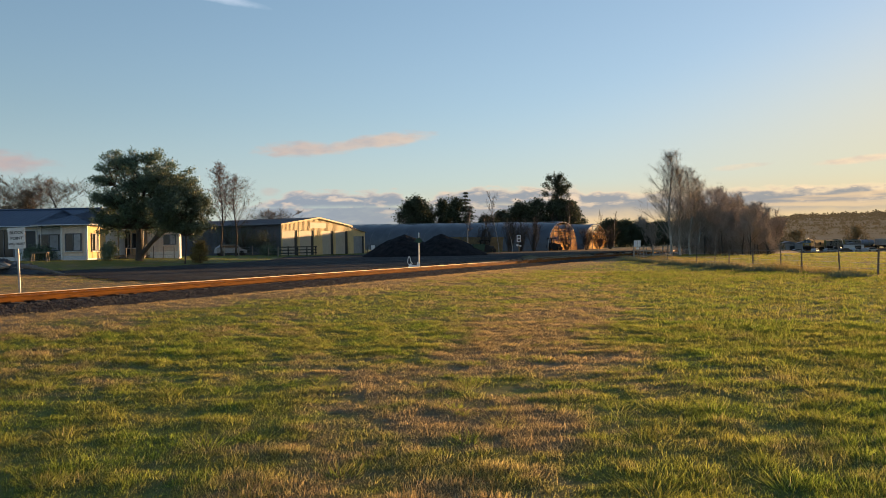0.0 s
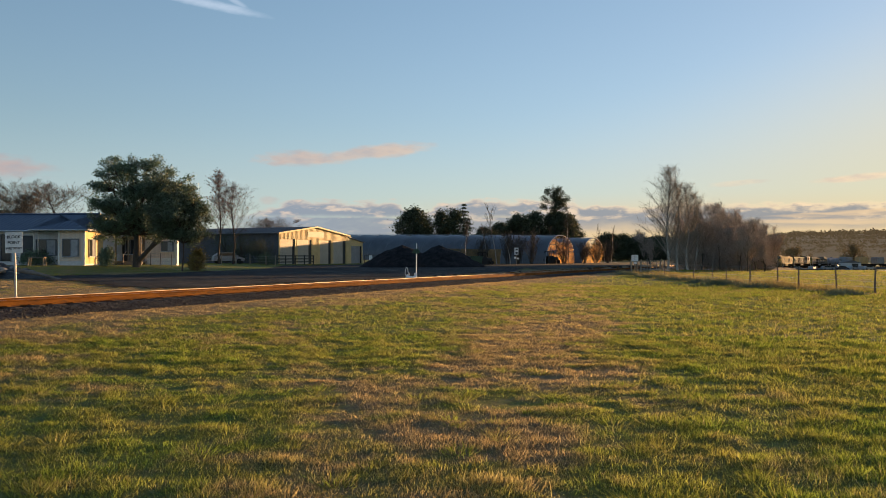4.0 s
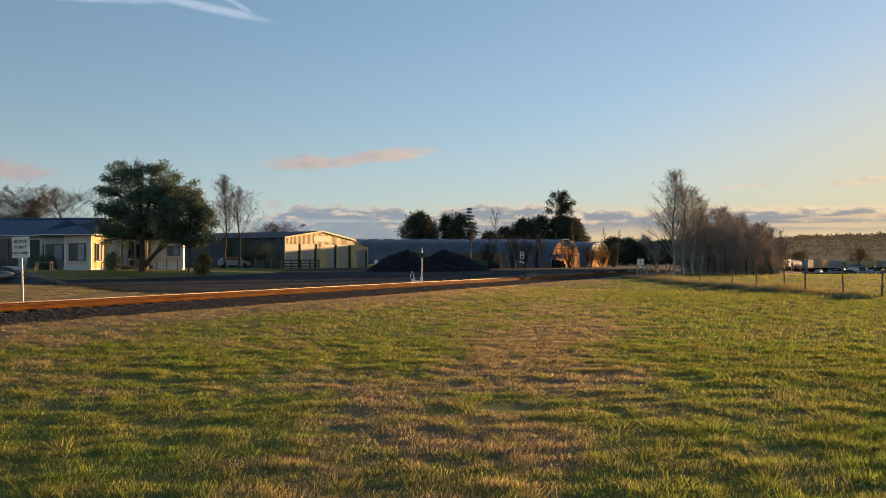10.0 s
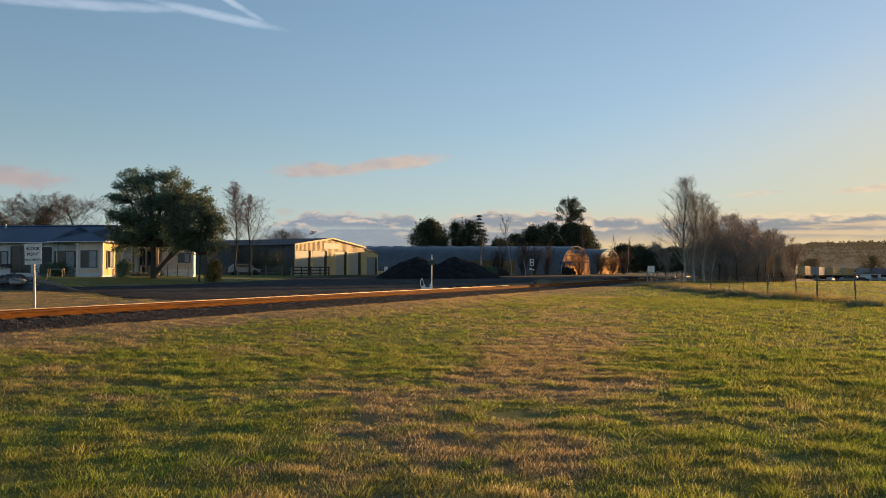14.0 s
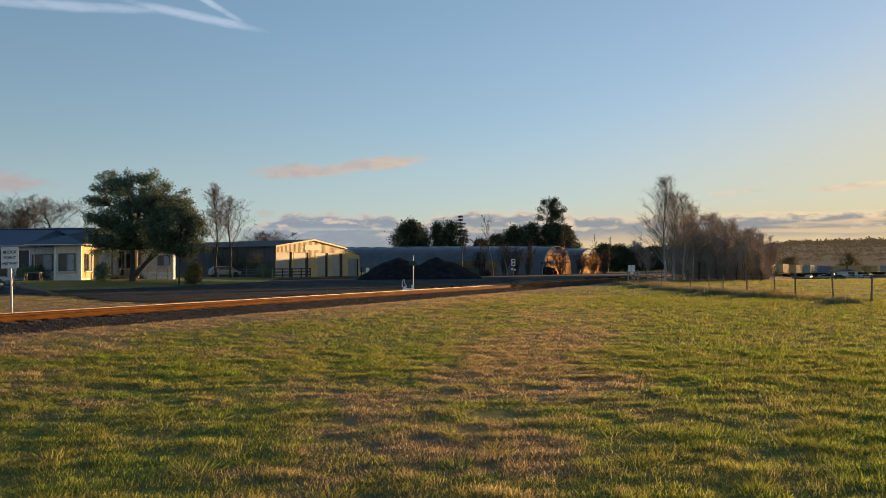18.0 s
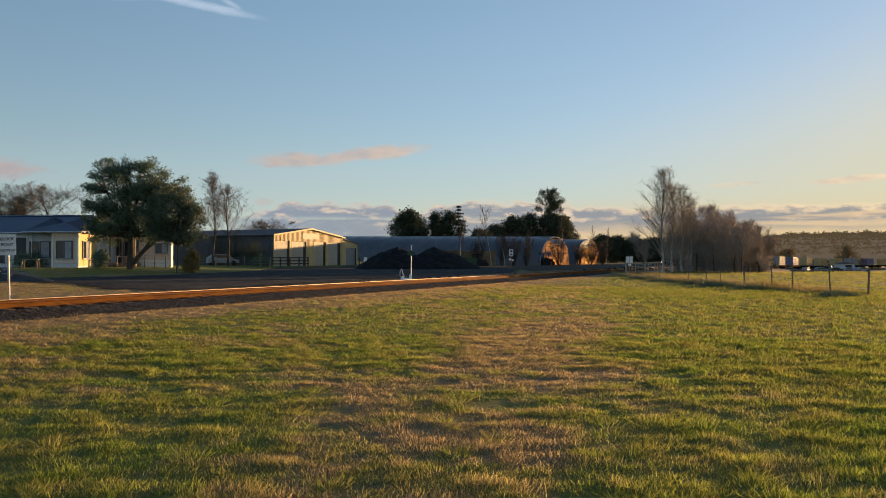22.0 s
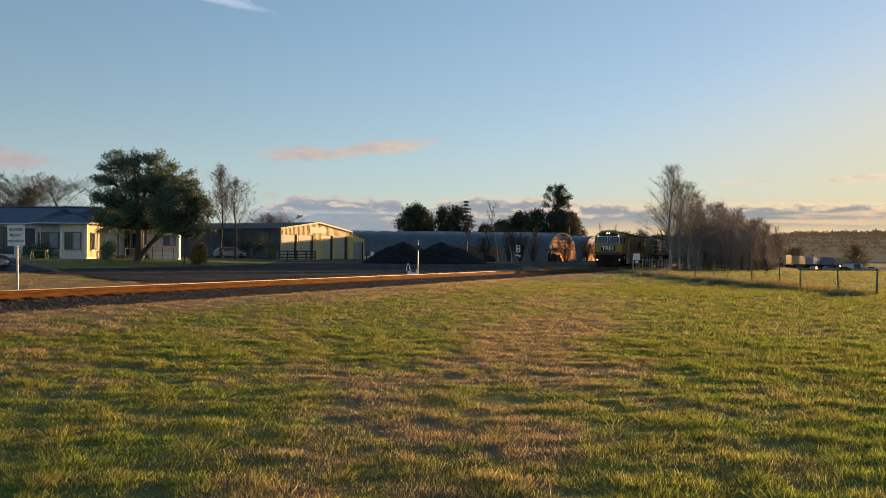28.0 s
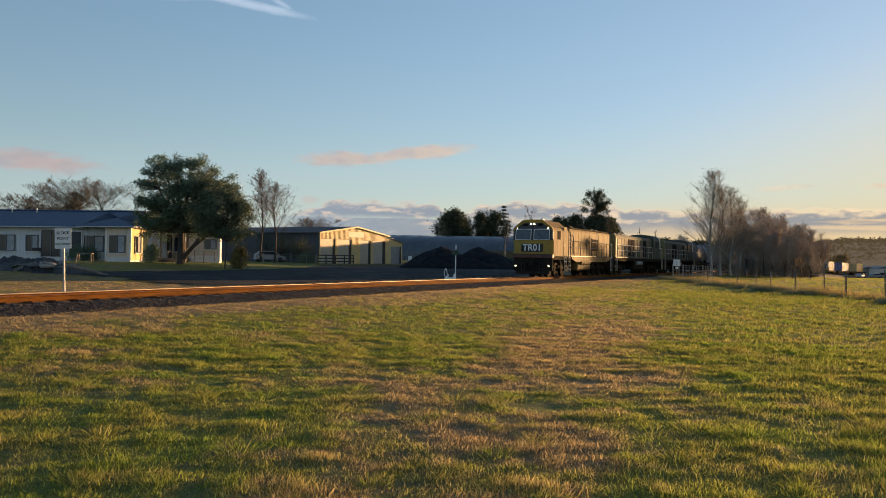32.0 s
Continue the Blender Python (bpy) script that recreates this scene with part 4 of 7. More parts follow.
def birch(where, height, half, label, seed, limbs=58, bare=0.1, name="birch_tree", mats=("birch", "birchtwig"), withered=0, rise=1.0):
    """A slim winter tree: a leader, limbs that rise steeply and arch over, fine twigs and perhaps some withered leaves."""
    rng = random.Random(seed)
    root = thing(name, Matrix.Translation(where), label, "tree")
    stem, thin = [], []
    pts = [Vector((0.18 * math.sin(k * 0.9 + seed) * (k > 0), 0.1 * math.cos(k * 1.1), height * k / 8)) for k in range(9)]
    for k in range(8):
        stem.append((*pts[k], *pts[k + 1], 0.13 * (1 - k / 8.6) ** 1.2 + 0.012, 0.13 * (1 - (k + 1) / 8.6) ** 1.2 + 0.012))

    def run(p, d, length, n, r, sag, into):
        out = [p]
        for j in range(n):
            d = (d + Vector((rng.gauss(0, 0.12), rng.gauss(0, 0.12), -sag * (j + 0.5) / n))).normalized()
            q = p + d * length / n
            into.append((*p, *q, max(r * (1 - j / n), 0.0075), max(r * (1 - (j + 1) / n), 0.0065)))
            p = q
            out.append(p)
        return out, d

    for k in range(limbs):
        t = bare + (0.97 - bare) * (k + rng.random()) / limbs
        i = min(int(t * 8), 7)
        p = pts[i].lerp(pts[i + 1], t * 8 - i)
        az = k * 2.4 + rng.uniform(-0.5, 0.5)
        up = (rng.uniform(1.1, 1.9) + 0.8 * t) * rise
        length = (half * 1.7 * (1 - t) ** 0.7 * rng.uniform(0.7, 1.1) + 0.5)
        limb, _ = run(p, Vector((math.cos(az), math.sin(az), up)).normalized(), length, 5, 0.035 * (1.1 - t) + 0.01, 0.1, thin)
        for j in range(9):
            f = rng.uniform(0.2, 1.0) * 5
            a = min(int(f), 4)
            q = limb[a].lerp(limb[a + 1], f - a)
            b = rng.uniform(0, 6.28)
            d = ((limb[a + 1] - limb[a]).normalized() + Vector((math.cos(b), math.sin(b), rng.uniform(0.0, 0.6))) * 0.6).normalized()
            twig, _ = run(q, d, length * rng.uniform(0.2, 0.4) + 0.2, 3, 0.012, 0.08, thin)
            for _ in range(3):
                w = twig[rng.randrange(1, 4)]
                b = rng.uniform(0, 6.28)
                run(w, Vector((math.cos(b), math.sin(b), rng.uniform(-0.2, 1.2))).normalized(), rng.uniform(0.25, 0.6), 2, 0.007, 0.2, thin)
    part("trunk", array_mesh("trunk", *tubes(stem, 8), M[mats[0]]), None, root)
    part("twig_crown", array_mesh("twig_crown", *tubes(thin, 3), M[mats[1]]), None, root)
    if withered:
        part("withered_foliage", array_mesh("withered_foliage", *leaves([q[3:6] for q in thin], withered, 0.12, 0.07, np.random.default_rng(seed)), M["leaf_brown"]), None, root)
    return root


def bush(where, height, half, label, seed, mat, group=""):
    """A leafless bush: many stems fan out from the ground and fork into twigs."""
    rng = random.Random(seed)
    root = thing("bare_bush", Matrix.Translation(where), label, "shrub", group)
    stems, twigs = [], []
    for k in range(13):
        az, out = rng.uniform(0, 6.28), rng.uniform(0.1, 1.0)
        p, d, n = Vector((0.15 * math.cos(az), 0.15 * math.sin(az), 0)), Vector((math.cos(az) * out * half, math.sin(az) * out * half, height * rng.uniform(0.7, 1.0))), 6
        length = d.length
        d.normalize()
        for j in range(n):
            d = (d + Vector((rng.gauss(0, 0.12), rng.gauss(0, 0.12), 0.05))).normalized()
            q = p + d * length / n
            r = 0.035 * (1 - j / n) + 0.01
            stems.append((*p, *q, r, r * 0.8))
            for _ in range(4 if j else 1):
                e = (d + Vector((rng.gauss(0, 0.7), rng.gauss(0, 0.7), rng.uniform(-0.1, 0.7)))).normalized()
                w = p.lerp(q, rng.random())
                v = w + e * rng.uniform(0.35, 0.8)
                twigs.append((*w, *v, 0.013, 0.009))
                for _ in range(3):
                    f = (e + Vector((rng.gauss(0, 0.6), rng.gauss(0, 0.6), rng.gauss(0.2, 0.5)))).normalized()
                    u = w.lerp(v, rng.uniform(0.3, 1.0))
                    twigs.append((*u, *(u + f * rng.uniform(0.25, 0.6)), 0.01, 0.008))
            p = q
    part("branching_stem", array_mesh("branching_stem", *tubes(stems, 5), mat), None, root)
    part("twig_crown", array_mesh("twig_crown", *tubes(twigs, 3), mat), None, root)
    return root


def build_trees():
    # the broad evergreen before the house
    lobed_tree("evergreen_tree", sunk(272, 61), [(-1.9, 0.4, 7.7, 1.15), (-0.4, -0.4, 7.8, 1.1), (1.0, 0.3, 7.9, 1.0), (2.2, 0, 7.0, 1.1), (-2.6, 0, 6.4, 1.1), (-0.8, 0.6, 6.2, 1.6), (1.0, -0.6, 6.2, 1.6), (-2.7, -0.2, 4.9, 1.0), (-1.4, -0.6, 4.6, 1.5), (0.4, 0.5, 4.6, 1.6), (2.2, -0.4, 5.3, 1.6), (-2.4, 0.2, 3.6, 1.15), (-0.7, -0.9, 3.5, 1.15), (1.0, -0.7, 3.7, 1.2), (2.4, 0.5, 3.8, 1.3), (3.3, 0.2, 6.3, 1.0), (3.4, -0.2, 5.0, 1.2), (0.2, 0.8, 3.0, 1.0), (-1.6, 0.9, 2.9, 0.8), (-2.7, 0.3, 3.0, 0.75), (1.9, 0.2, 3.0, 0.9)], "broad dark evergreen tree with a forked trunk by the house", 3, (56000, (0.21, 0.21, 0.15), 0.076, M["leaf"]), M["bark"],
               [[(0, 0, 0, 0.3), (0.05, 0, 1.6, 0.24), (0.0, 0.1, 2.6, 0.22), (-0.2, 0.2, 5.5, 0.1)], [(0.15, 0, 0.5, 0.2), (1.1, -0.2, 1.5, 0.16), (2.1, -0.3, 2.3, 0.13), (3.3, -0.2, 2.6, 0.07)], [(1.1, -0.2, 1.5, 0.12), (1.9, 0.1, 2.9, 0.08), (2.5, 0.3, 4.2, 0.05)]], size=0.955)
    lobed_tree("evergreen_tree", sunk(352, 58), [(-0.6, 0, 5.4, 1.2), (0.2, 0.3, 5.4, 0.95), (1.0, 0, 4.9, 0.85), (-0.2, -0.4, 4.2, 1.4), (0.9, 0.2, 3.9, 1.0), (-0.9, 0.3, 3.1, 1.2), (0.3, -0.3, 2.8, 1.15), (0.95, 0.2, 2.7, 0.85), (1.3, 0, 4.5, 0.65), (-1.5, 0.2, 5.9, 1.1), (-1.9, 0.2, 6.5, 0.9), (-1.5, -0.2, 4.4, 1.2), (-1.6, 0.2, 3.2, 1.0)], "olive-green evergreen tree with a drooping crown", 5, (32000, (0.21, 0.21, 0.19), 0.076, M["leaf_olive"]), M["bark"],
               [[(0, 0, 0, 0.06), (0.1, 0, 1.2, 0.055), (0.1, 0, 2.2, 0.05), (0.2, 0, 4.5, 0.04)]], size=0.95)
    birch(sunk(417, 96), 10.4, 2.2, "slim bare winter tree with a few withered brown leaves", 11, 40, 0.3, "bare_tree", ("bark", "bark"), 1500)
    birch(sunk(441, 93), 8.5, 2.9, "small bare winter tree with a few withered leaves", 12, 34, 0.34, "bare_tree", ("bark", "bark"), 1100, 0.75)
    for px, y, h, sd in ((62, 98, 10.4, 21), (128, 98, 10.3, 22), (-20, 102, 10.0, 23), (22, 104, 9.8, 24), (520, 150, 8.6, 25), (490, 152, 8.4, 26), (545, 155, 7.6, 27)):
        tree("bare_tree", sunk(px, y), h, "spreading leafless tree with reddish twigs behind the buildings", "tree", sd, (M["bark"], M["twig"]), None, group="leafless trees behind the house", wide=1.55, levels=4, kids=(16, 7, 6, 3), first=0.15, spread=0.85, upward=0.36, ratio=0.5, twig=0.013)
    # behind the tunnels
    dark = lambda n, s: (n, s, 0.2, M["leaf_dark"])
    clump_tree("evergreen_tree", sunk(760, 160), 10.2, 7.4, "rounded dark evergreen tree behind the tunnels", "tree", 31, 130, dark(17000, 0.5), (M["bark"],), low=0.2)
    clump_tree("evergreen_tree", sunk(806, 165), 9.8, 6.0, "dark ragged evergreen tree", "tree", 32, 60, dark(8000, 0.42), (M["bark"],), low=0.15)
    clump_tree("evergreen_tree", sunk(830, 160), 10.0, 7.0, "dark ragged evergreen tree", "tree", 33, 60, dark(8000, 0.42), (M["bark"],), low=0.15)
    tier_tree("conifer_tree", sunk(848, 170), 12.2, 4.4, "pointed dark conifer with tiered branches", 34)
    rg = random.Random(355)
    tufts = []
    while len(tufts) < 40:
        z, x = rg.uniform(11.0, 15.7), rg.uniform(-2.7, 2.8)
        if abs(x - 0.1) < 2.9 * math.sqrt(max(0.0, 1 - ((z - 12.8) / 3.0) ** 2)) and abs(abs(x + 0.9 - 0.12 * (z - 13)) - 0.0) > 0.35:
            tufts.append((x, rg.uniform(-1.2, 1.2), z, rg.uniform(0.25, 0.5)))
    lobed_tree("gum_tree", sunk(1008, 172), tufts, "tall slender gum tree with a tufted crown above the dark trees", 35, (9500, (0.28, 0.28, 0.34), 0.12, M["leaf_dark"]), M["bark"], [[(0, 0, 0, 0.3), (0.1, 0, 6, 0.25), (0.2, 0, 10.2, 0.14), (0.3, 0, 12.5, 0.06)]], 0.05)
    for px, y, h, w, sd in ((885, 172, 6.4, 7, 41), (915, 178, 7.4, 8, 42), (945, 170, 9.2, 8, 43), (975, 174, 9.8, 9, 44), (1008, 177, 10.0, 9, 45), (1034, 176, 9.2, 6.5, 46), (1022, 171, 9.6, 8, 56), (1105, 190, 5.6, 9, 47), (1128, 195, 5.5, 10, 48), (1160, 192, 5.0, 10, 49), (1195, 198, 5.2, 10, 50), (1232, 200, 5.4, 10, 51), (1262, 205, 5.6, 11, 52), (1300, 215, 6, 11, 53), (1340, 220, 5.6, 11, 54), (1375, 225, 5.8, 11, 55)):
        clump_tree("evergreen_tree", sunk(px, y), h + 0.5, w, "dark evergreen tree in the windbreak", "tree", sd, 110, dark(11000, 0.42), (M["bark"],), low=0.06, shape=lambda t: math.sqrt(1.02 - t ** 2.6) * (0.7 + 0.3 * min(1, 4 * t)))
    # slender birches before the tunnels
    thinb = dict(levels=3, kids=(14, 5, 3), first=0.3, spread=0.5, upward=0.75, ratio=0.26, girth=0.07, twig=0.008, solid=1)
    for px, y, h, sd in ((906, 112, 8.6, 61), (850, 100, 6.2, 62), (1036, 140, 9.8, 63), (1005, 135, 6.5, 64), (890, 118, 6.0, 65), (1110, 150, 7.0, 66), (1085, 165, 8.0, 67), (930, 112, 4.6, 68)):
        tree("birch_tree", sunk(px, y), h, "slender bare birch sapling", "tree", sd, (M["birch"], M["twig"]), None, group="slender birches by the tunnels", **thinb)
    for px, y, h, w, sd in ((925, 113, 4.4, 1.6, 101), (944, 114, 4.0, 1.6, 102), (968, 116, 4.8, 1.8, 103), (1026, 118, 3.8, 1.5, 105), (1104, 133, 3.6, 1.3, 108), (880, 110, 3.4, 1.6, 109), (1082, 128, 3.0, 1.2, 110), (1062, 122, 3.0, 1.2, 111)):
        bush(sunk(px, y), h, w, "dark leafless bush in front of the tunnels", sd, M["bark"], "bare bushes by the tunnels")
    # the birch and the thicket behind the paddock fence
    birch(sunk(1212, 84), 10.3, 2.5, "tall bare birch with pale bark and fine twigs", 71, 74)
    birch(sunk(1229, 86), 8.8, 2.3, "bare birch with a pale double trunk", 72)
    birch(sunk(1247, 90), 9.0, 2.2, "bare birch with fine upright twigs", 73)
    birch(sunk(1262, 93), 8.2, 2.0, "slim bare birch at the edge of the willows", 74, 46)
    den = dict(levels=4, kids=(15, 7, 5, 3), first=0.05, spread=0.6, upward=0.85, ratio=0.46, bend=0.16, twig=0.0115)
    firsts = []
    for px, y, h, sd in ((1180, 100, 5.0, 80), (1272, 94, 7.2, 82), (1318, 102, 6.9, 84), (1362, 106, 5.2, 86)):
        firsts.append(tree("willow_thicket", sunk(px, y), h, "bare tangled willow with dense brown twigs", "tree", sd, (M["bark"], M["willow"]), (2600, 0.2, 0.13, M["willow"]), group="willows behind the fence", wide=1.5, girth=0.1, **den))
    # unseen rear willows shade the yard; the last four are added to shade the engine
    for k, (px, y, sc, turn) in enumerate(((1245, 98, 0.95, 40), (1295, 98, 1.02, 130), (1340, 100, 0.88, 220), (1375, 98, 0.85, 10), (1362, 94, 0.8, 170), (1388, 107, 0.85, 300), (1310, 112, 1.3, 75), (1345, 116, 1.05, 160), (1375, 118, 0.95, 200), (1280, 108, 1.0, 20), (1300, 124, 1.42, 95), (1330, 130, 1.4, 250), (1362, 134, 1.15, 310), (1265, 118, 1.25, 140), (1225, 112, 0.85, 15), (1392, 126, 0.7, 60), (1305, 92, 0.8, 200), (1350, 96, 0.84, 330), (1286, 101, 1.0, 250), (1322, 107, 1.05, 15), (1340, 124, 1.3, 190), (1318, 119, 1.38, 55), (1366, 112, 0.9, 100), (1272, 126, 1.3, 230), (1308, 132, 1.42, 280), (1352, 128, 1.15, 25), (1382, 120, 0.95, 145), (1258, 104, 0.95, 310), (1396, 101, 0.85, 80), (1386, 93, 0.66, 15), (1372, 97, 0.8, 205), (1370, 103, 1.0, 265), (1390, 112, 0.95, 125), (1355, 110, 1.1, 35), (1330, 98, 1.0, 300), (1340, 89, 0.84, 110), (1354, 86, 0.8, 190), (1370, 88, 0.76, 260), (1384, 86, 0.68, 20))):
        src = firsts[1 + k % 3]
        src.scale = (sc, sc, sc)
        copy_thing(src, pose(*sunk(px, y), 0, 0, turn))
        src.scale = (1, 1, 1)
    scrub = clump_tree("willow_scrub", sunk(1238, 92), 2.3, 3.2, "low tangle of bare willow scrub", "shrub", 95, 50, (4200, 0.36, 0.12, M["willow"]), (M["bark"],), low=0.04)
    tagged(scrub, group="willow scrub behind the fence")
    for k in range(13):
        s = 0.75 + 0.13 * ((k * 5) % 4)
        scrub.scale = (s, s, s)
        copy_thing(scrub, pose(*sunk(1250 + 11.5 * k, 92 + (k * 7) % 8), 0, 0, 61 * k))
        scrub.scale = (1, 1, 1)

# ---------------------------------------------------------------- grass


def grass():
    """Tufts of short grass, fewer and broader-bladed the farther off they stand."""
    rng = np.random.default_rng(4)

    def field(name, tufts, blades, r0, r1, high, wide, label, mat, plot=None):
        r = r0 + (r1 - r0) * rng.random(tufts) ** 1.25
        a = np.radians(rng.uniform(-33, 34, tufts))
        x, y = r * np.sin(a), r * np.cos(a)
        if plot:
            x, y = rng.uniform(plot[0], plot[1], tufts), rng.uniform(plot[2], plot[3], tufts)
            r = np.hypot(x, y)
        d = NL[0] * x + NL[1] * y - NL @ ZERO
        ok = (d < -1.7 - 0.5 * rng.random(tufts)) | ((d > 2.0) & (x < -8.5))
        ex, ey = edge_wander(x, y)
        ok &= ~((d > 2) & inside(x + ex + rng.normal(0, 0.25, tufts), y + ey + rng.normal(0, 0.35, tufts), [(-9.6, 30), (-16.5, 36.5), (-20, 40.5), (-21, 43.5), (-17.5, 47.5), (-15, 62), (-14.5, 76), (-17, 96), (-8, 116), (8, 96), (0, 40)]))
        x, y, r, d = x[ok], y[ok], r[ok], d[ok]
        # tall on the humps, cropped short in the hollows between them
        lush = np.clip(0.72 + 0.28 * ripple(x * 0.8 + 3, y * 0.8) + 0.26 * hummock(x, y), 0.22, 1.5) * rng.uniform(0.25, 1.7, len(x))
        lush *= np.where(d > -5, 0.75, 1.0) * np.where(d > 2, 0.55, 1.0)
        # ranker to the east of the worn tongue
        lush *= 1 + 0.2 * ease(x - 0.6 - 0.2 * y, 0, 2)
        size = 0.035 + 0.05 * rng.random(len(x)) + 0.002 * r
        k = rng.integers(0, len(x), len(x) * blades)
        n = len(k)
        off = rng.normal(0, 1, (n, 2)) * size[k, None]
        bx, by = x[k] + off[:, 0], y[k] + off[:, 1]
        z = ground(bx, by) - 0.01
        fall = np.exp(-(off ** 2).sum(1) / (2.2 * size[k] ** 2))
        h = high * lush[k] * (0.35 + 0.75 * fall) * rng.uniform(0.5, 1.2, n)
        w = np.maximum(wide, 0.0005 * r[k]) * rng.uniform(0.7, 1.3, n)
        az = rng.uniform(0, 6.28, n)
        side = np.stack([np.cos(az), np.sin(az), 0 * az], -1) * w[:, None]
        la = rng.uniform(0, 6.28, n)
        out = off / (size[k, None] + 1e-6) * 0.5
        lean = np.stack([np.cos(la) * 0.6 + out[:, 0], np.sin(la) * 0.6 + out[:, 1], 0 * la], -1) * (h * rng.uniform(0.4, 1.5, n))[:, None]
        base = np.stack([bx, by, z], -1)
        up = np.stack([0 * h, 0 * h, h], -1)
        v = np.stack([base - side, base + side, base + up + lean], 1)
        tagged(new(name, array_mesh(name, v.reshape(-1, 3), np.arange(3 * n).reshape(-1, 3), mat)), label, "grass", kind="stuff")

    # rank tufts that the stock have left standing
    n = 210
    r, a = 4.6 + 12 * rng.random(n) ** 1.3, np.radians(rng.uniform(-30, 32, n))
    tx, ty = r * np.sin(a), r * np.cos(a)
    keep = rng.random(n) < np.where(tx > -0.6 + 0.15 * ty, 1.0, 0.45)
    tx, ty = tx[keep], ty[keep]
    big = rng.uniform(0.6, 1.25, len(tx))
    k = rng.integers(0, len(tx), len(tx) * 130)
    off = rng.normal(0, 1, (len(k), 2)) * (0.075 * big[k])[:, None]
    bx, by = tx[k] + off[:, 0], ty[k] + off[:, 1]
    h = 0.072 * big[k] * rng.uniform(0.5, 1.2, len(k))
    az = rng.uniform(0, 6.28, len(k))
    side = np.stack([np.cos(az), np.sin(az), 0 * az], -1) * (0.0045 * rng.uniform(0.7, 1.3, len(k)))[:, None]
    base = np.stack([bx, by, ground(bx, by) - 0.01], -1)
    tip = base + np.stack([off[:, 0] * 0.8 + rng.normal(0, 0.022, len(k)), off[:, 1] * 0.8 + rng.normal(0, 0.022, len(k)), h], -1)
    v = np.stack([base - side, base + side, tip], 1)
    tagged(new("rank_grass", array_mesh("rank_grass", v.reshape(-1, 3), np.arange(3 * len(k)).reshape(-1, 3), M["blade_rank"])), "taller bright green tufts of ungrazed grass", "grass", kind="stuff")
    field("near_grass", 42000, 22, 4.2, 17, 0.046, 0.0037, "short tufted green and straw grass blades", M["blade"])
    field("paddock_grass", 48000, 13, 12, 45, 0.062, 0.0065, "short uneven tufts of paddock grass", M["blade_mid"])
    field("far_grass", 62000, 6, 34, 135, 0.075, 0.014, "short uneven tufts of distant grass", M["blade_far"])
    field("verge_grass", 26000, 8, 0, 1, 0.075, 0.008, "short dry grass between the rails and the yard", M["blade_far"], (-26, -8, 22, 47))


def long_grass():
    """Dry tall grass along the fence."""
    rng = np.random.default_rng(9)
    n = 17000
    y = rng.uniform(36, 72, n)
    x = 23.3 - 0.055 * y - 2.0 + rng.normal(0, 0.7, n) + np.where(y > 55, rng.uniform(0, 4, n) * (y - 55) / 15, 0)
    x += 0.6 * np.sin(y * 1.3)
    z = ground(x, y) - 0.02
    h = rng.uniform(0.1, 0.5, n) * np.clip(0.6 + 0.9 * ripple(x * 0.8, y * 0.5), 0.15, 1.5)
    az, la = rng.uniform(0, 6.28, n), rng.uniform(0, 6.28, n)
    w = 0.013 * rng.uniform(0.6, 1.4, n)
    base = np.stack([x, y, z], -1)
    side = np.stack([np.cos(az), np.sin(az), 0 * az], -1) * w[:, None]
    tip = base + np.stack([np.cos(la) * h * 0.4, np.sin(la) * h * 0.4, h], -1)
    v = np.stack([base - side, base + side, tip], 1)
    tagged(new("long_dry_grass", array_mesh("long_dry_grass", v.reshape(-1, 3), np.arange(3 * n).reshape(-1, 3), M["rushes"])), "tall dry grass grown up along the wire fence", "grass", kind="stuff")
    # dark rank tussocks at the foot of the fence
    cs = []
    for _ in range(28):
        y = rng.uniform(31, 70)
        cs.append((19.6 - 0.055 * y + rng.normal(0, 0.35), y, rng.uniform(0.5, 1.3)))
    n = 8500
    k = rng.integers(0, len(cs), n)
    c = np.array(cs)[k]
    x, y = c[:, 0] + rng.normal(0, 0.32, n) * c[:, 2], c[:, 1] + rng.normal(0, 0.4, n) * c[:, 2]
    h = rng.uniform(0.12, 0.42, n) * c[:, 2]
    az, la = rng.uniform(0, 6.28, n), rng.uniform(0, 6.28, n)
    base = np.stack([x, y, ground(x, y) - 0.02], -1)
    side = np.stack([np.cos(az), np.sin(az), 0 * az], -1) * 0.012
    tip = base + np.stack([np.cos(la) * h * 0.5, np.sin(la) * h * 0.5, h], -1)
    tagged(new("fence_tussocks", array_mesh("fence_tussocks", np.stack([base - side, base + side, tip], 1).reshape(-1, 3), np.arange(3 * n).reshape(-1, 3), M["leaf_olive"])), "dark green rank tussocks at the foot of the fence", "grass", kind="stuff")


# ---------------------------------------------------------------- fences and signs


def fence_x(y):
    return 21.4 - 0.055 * y


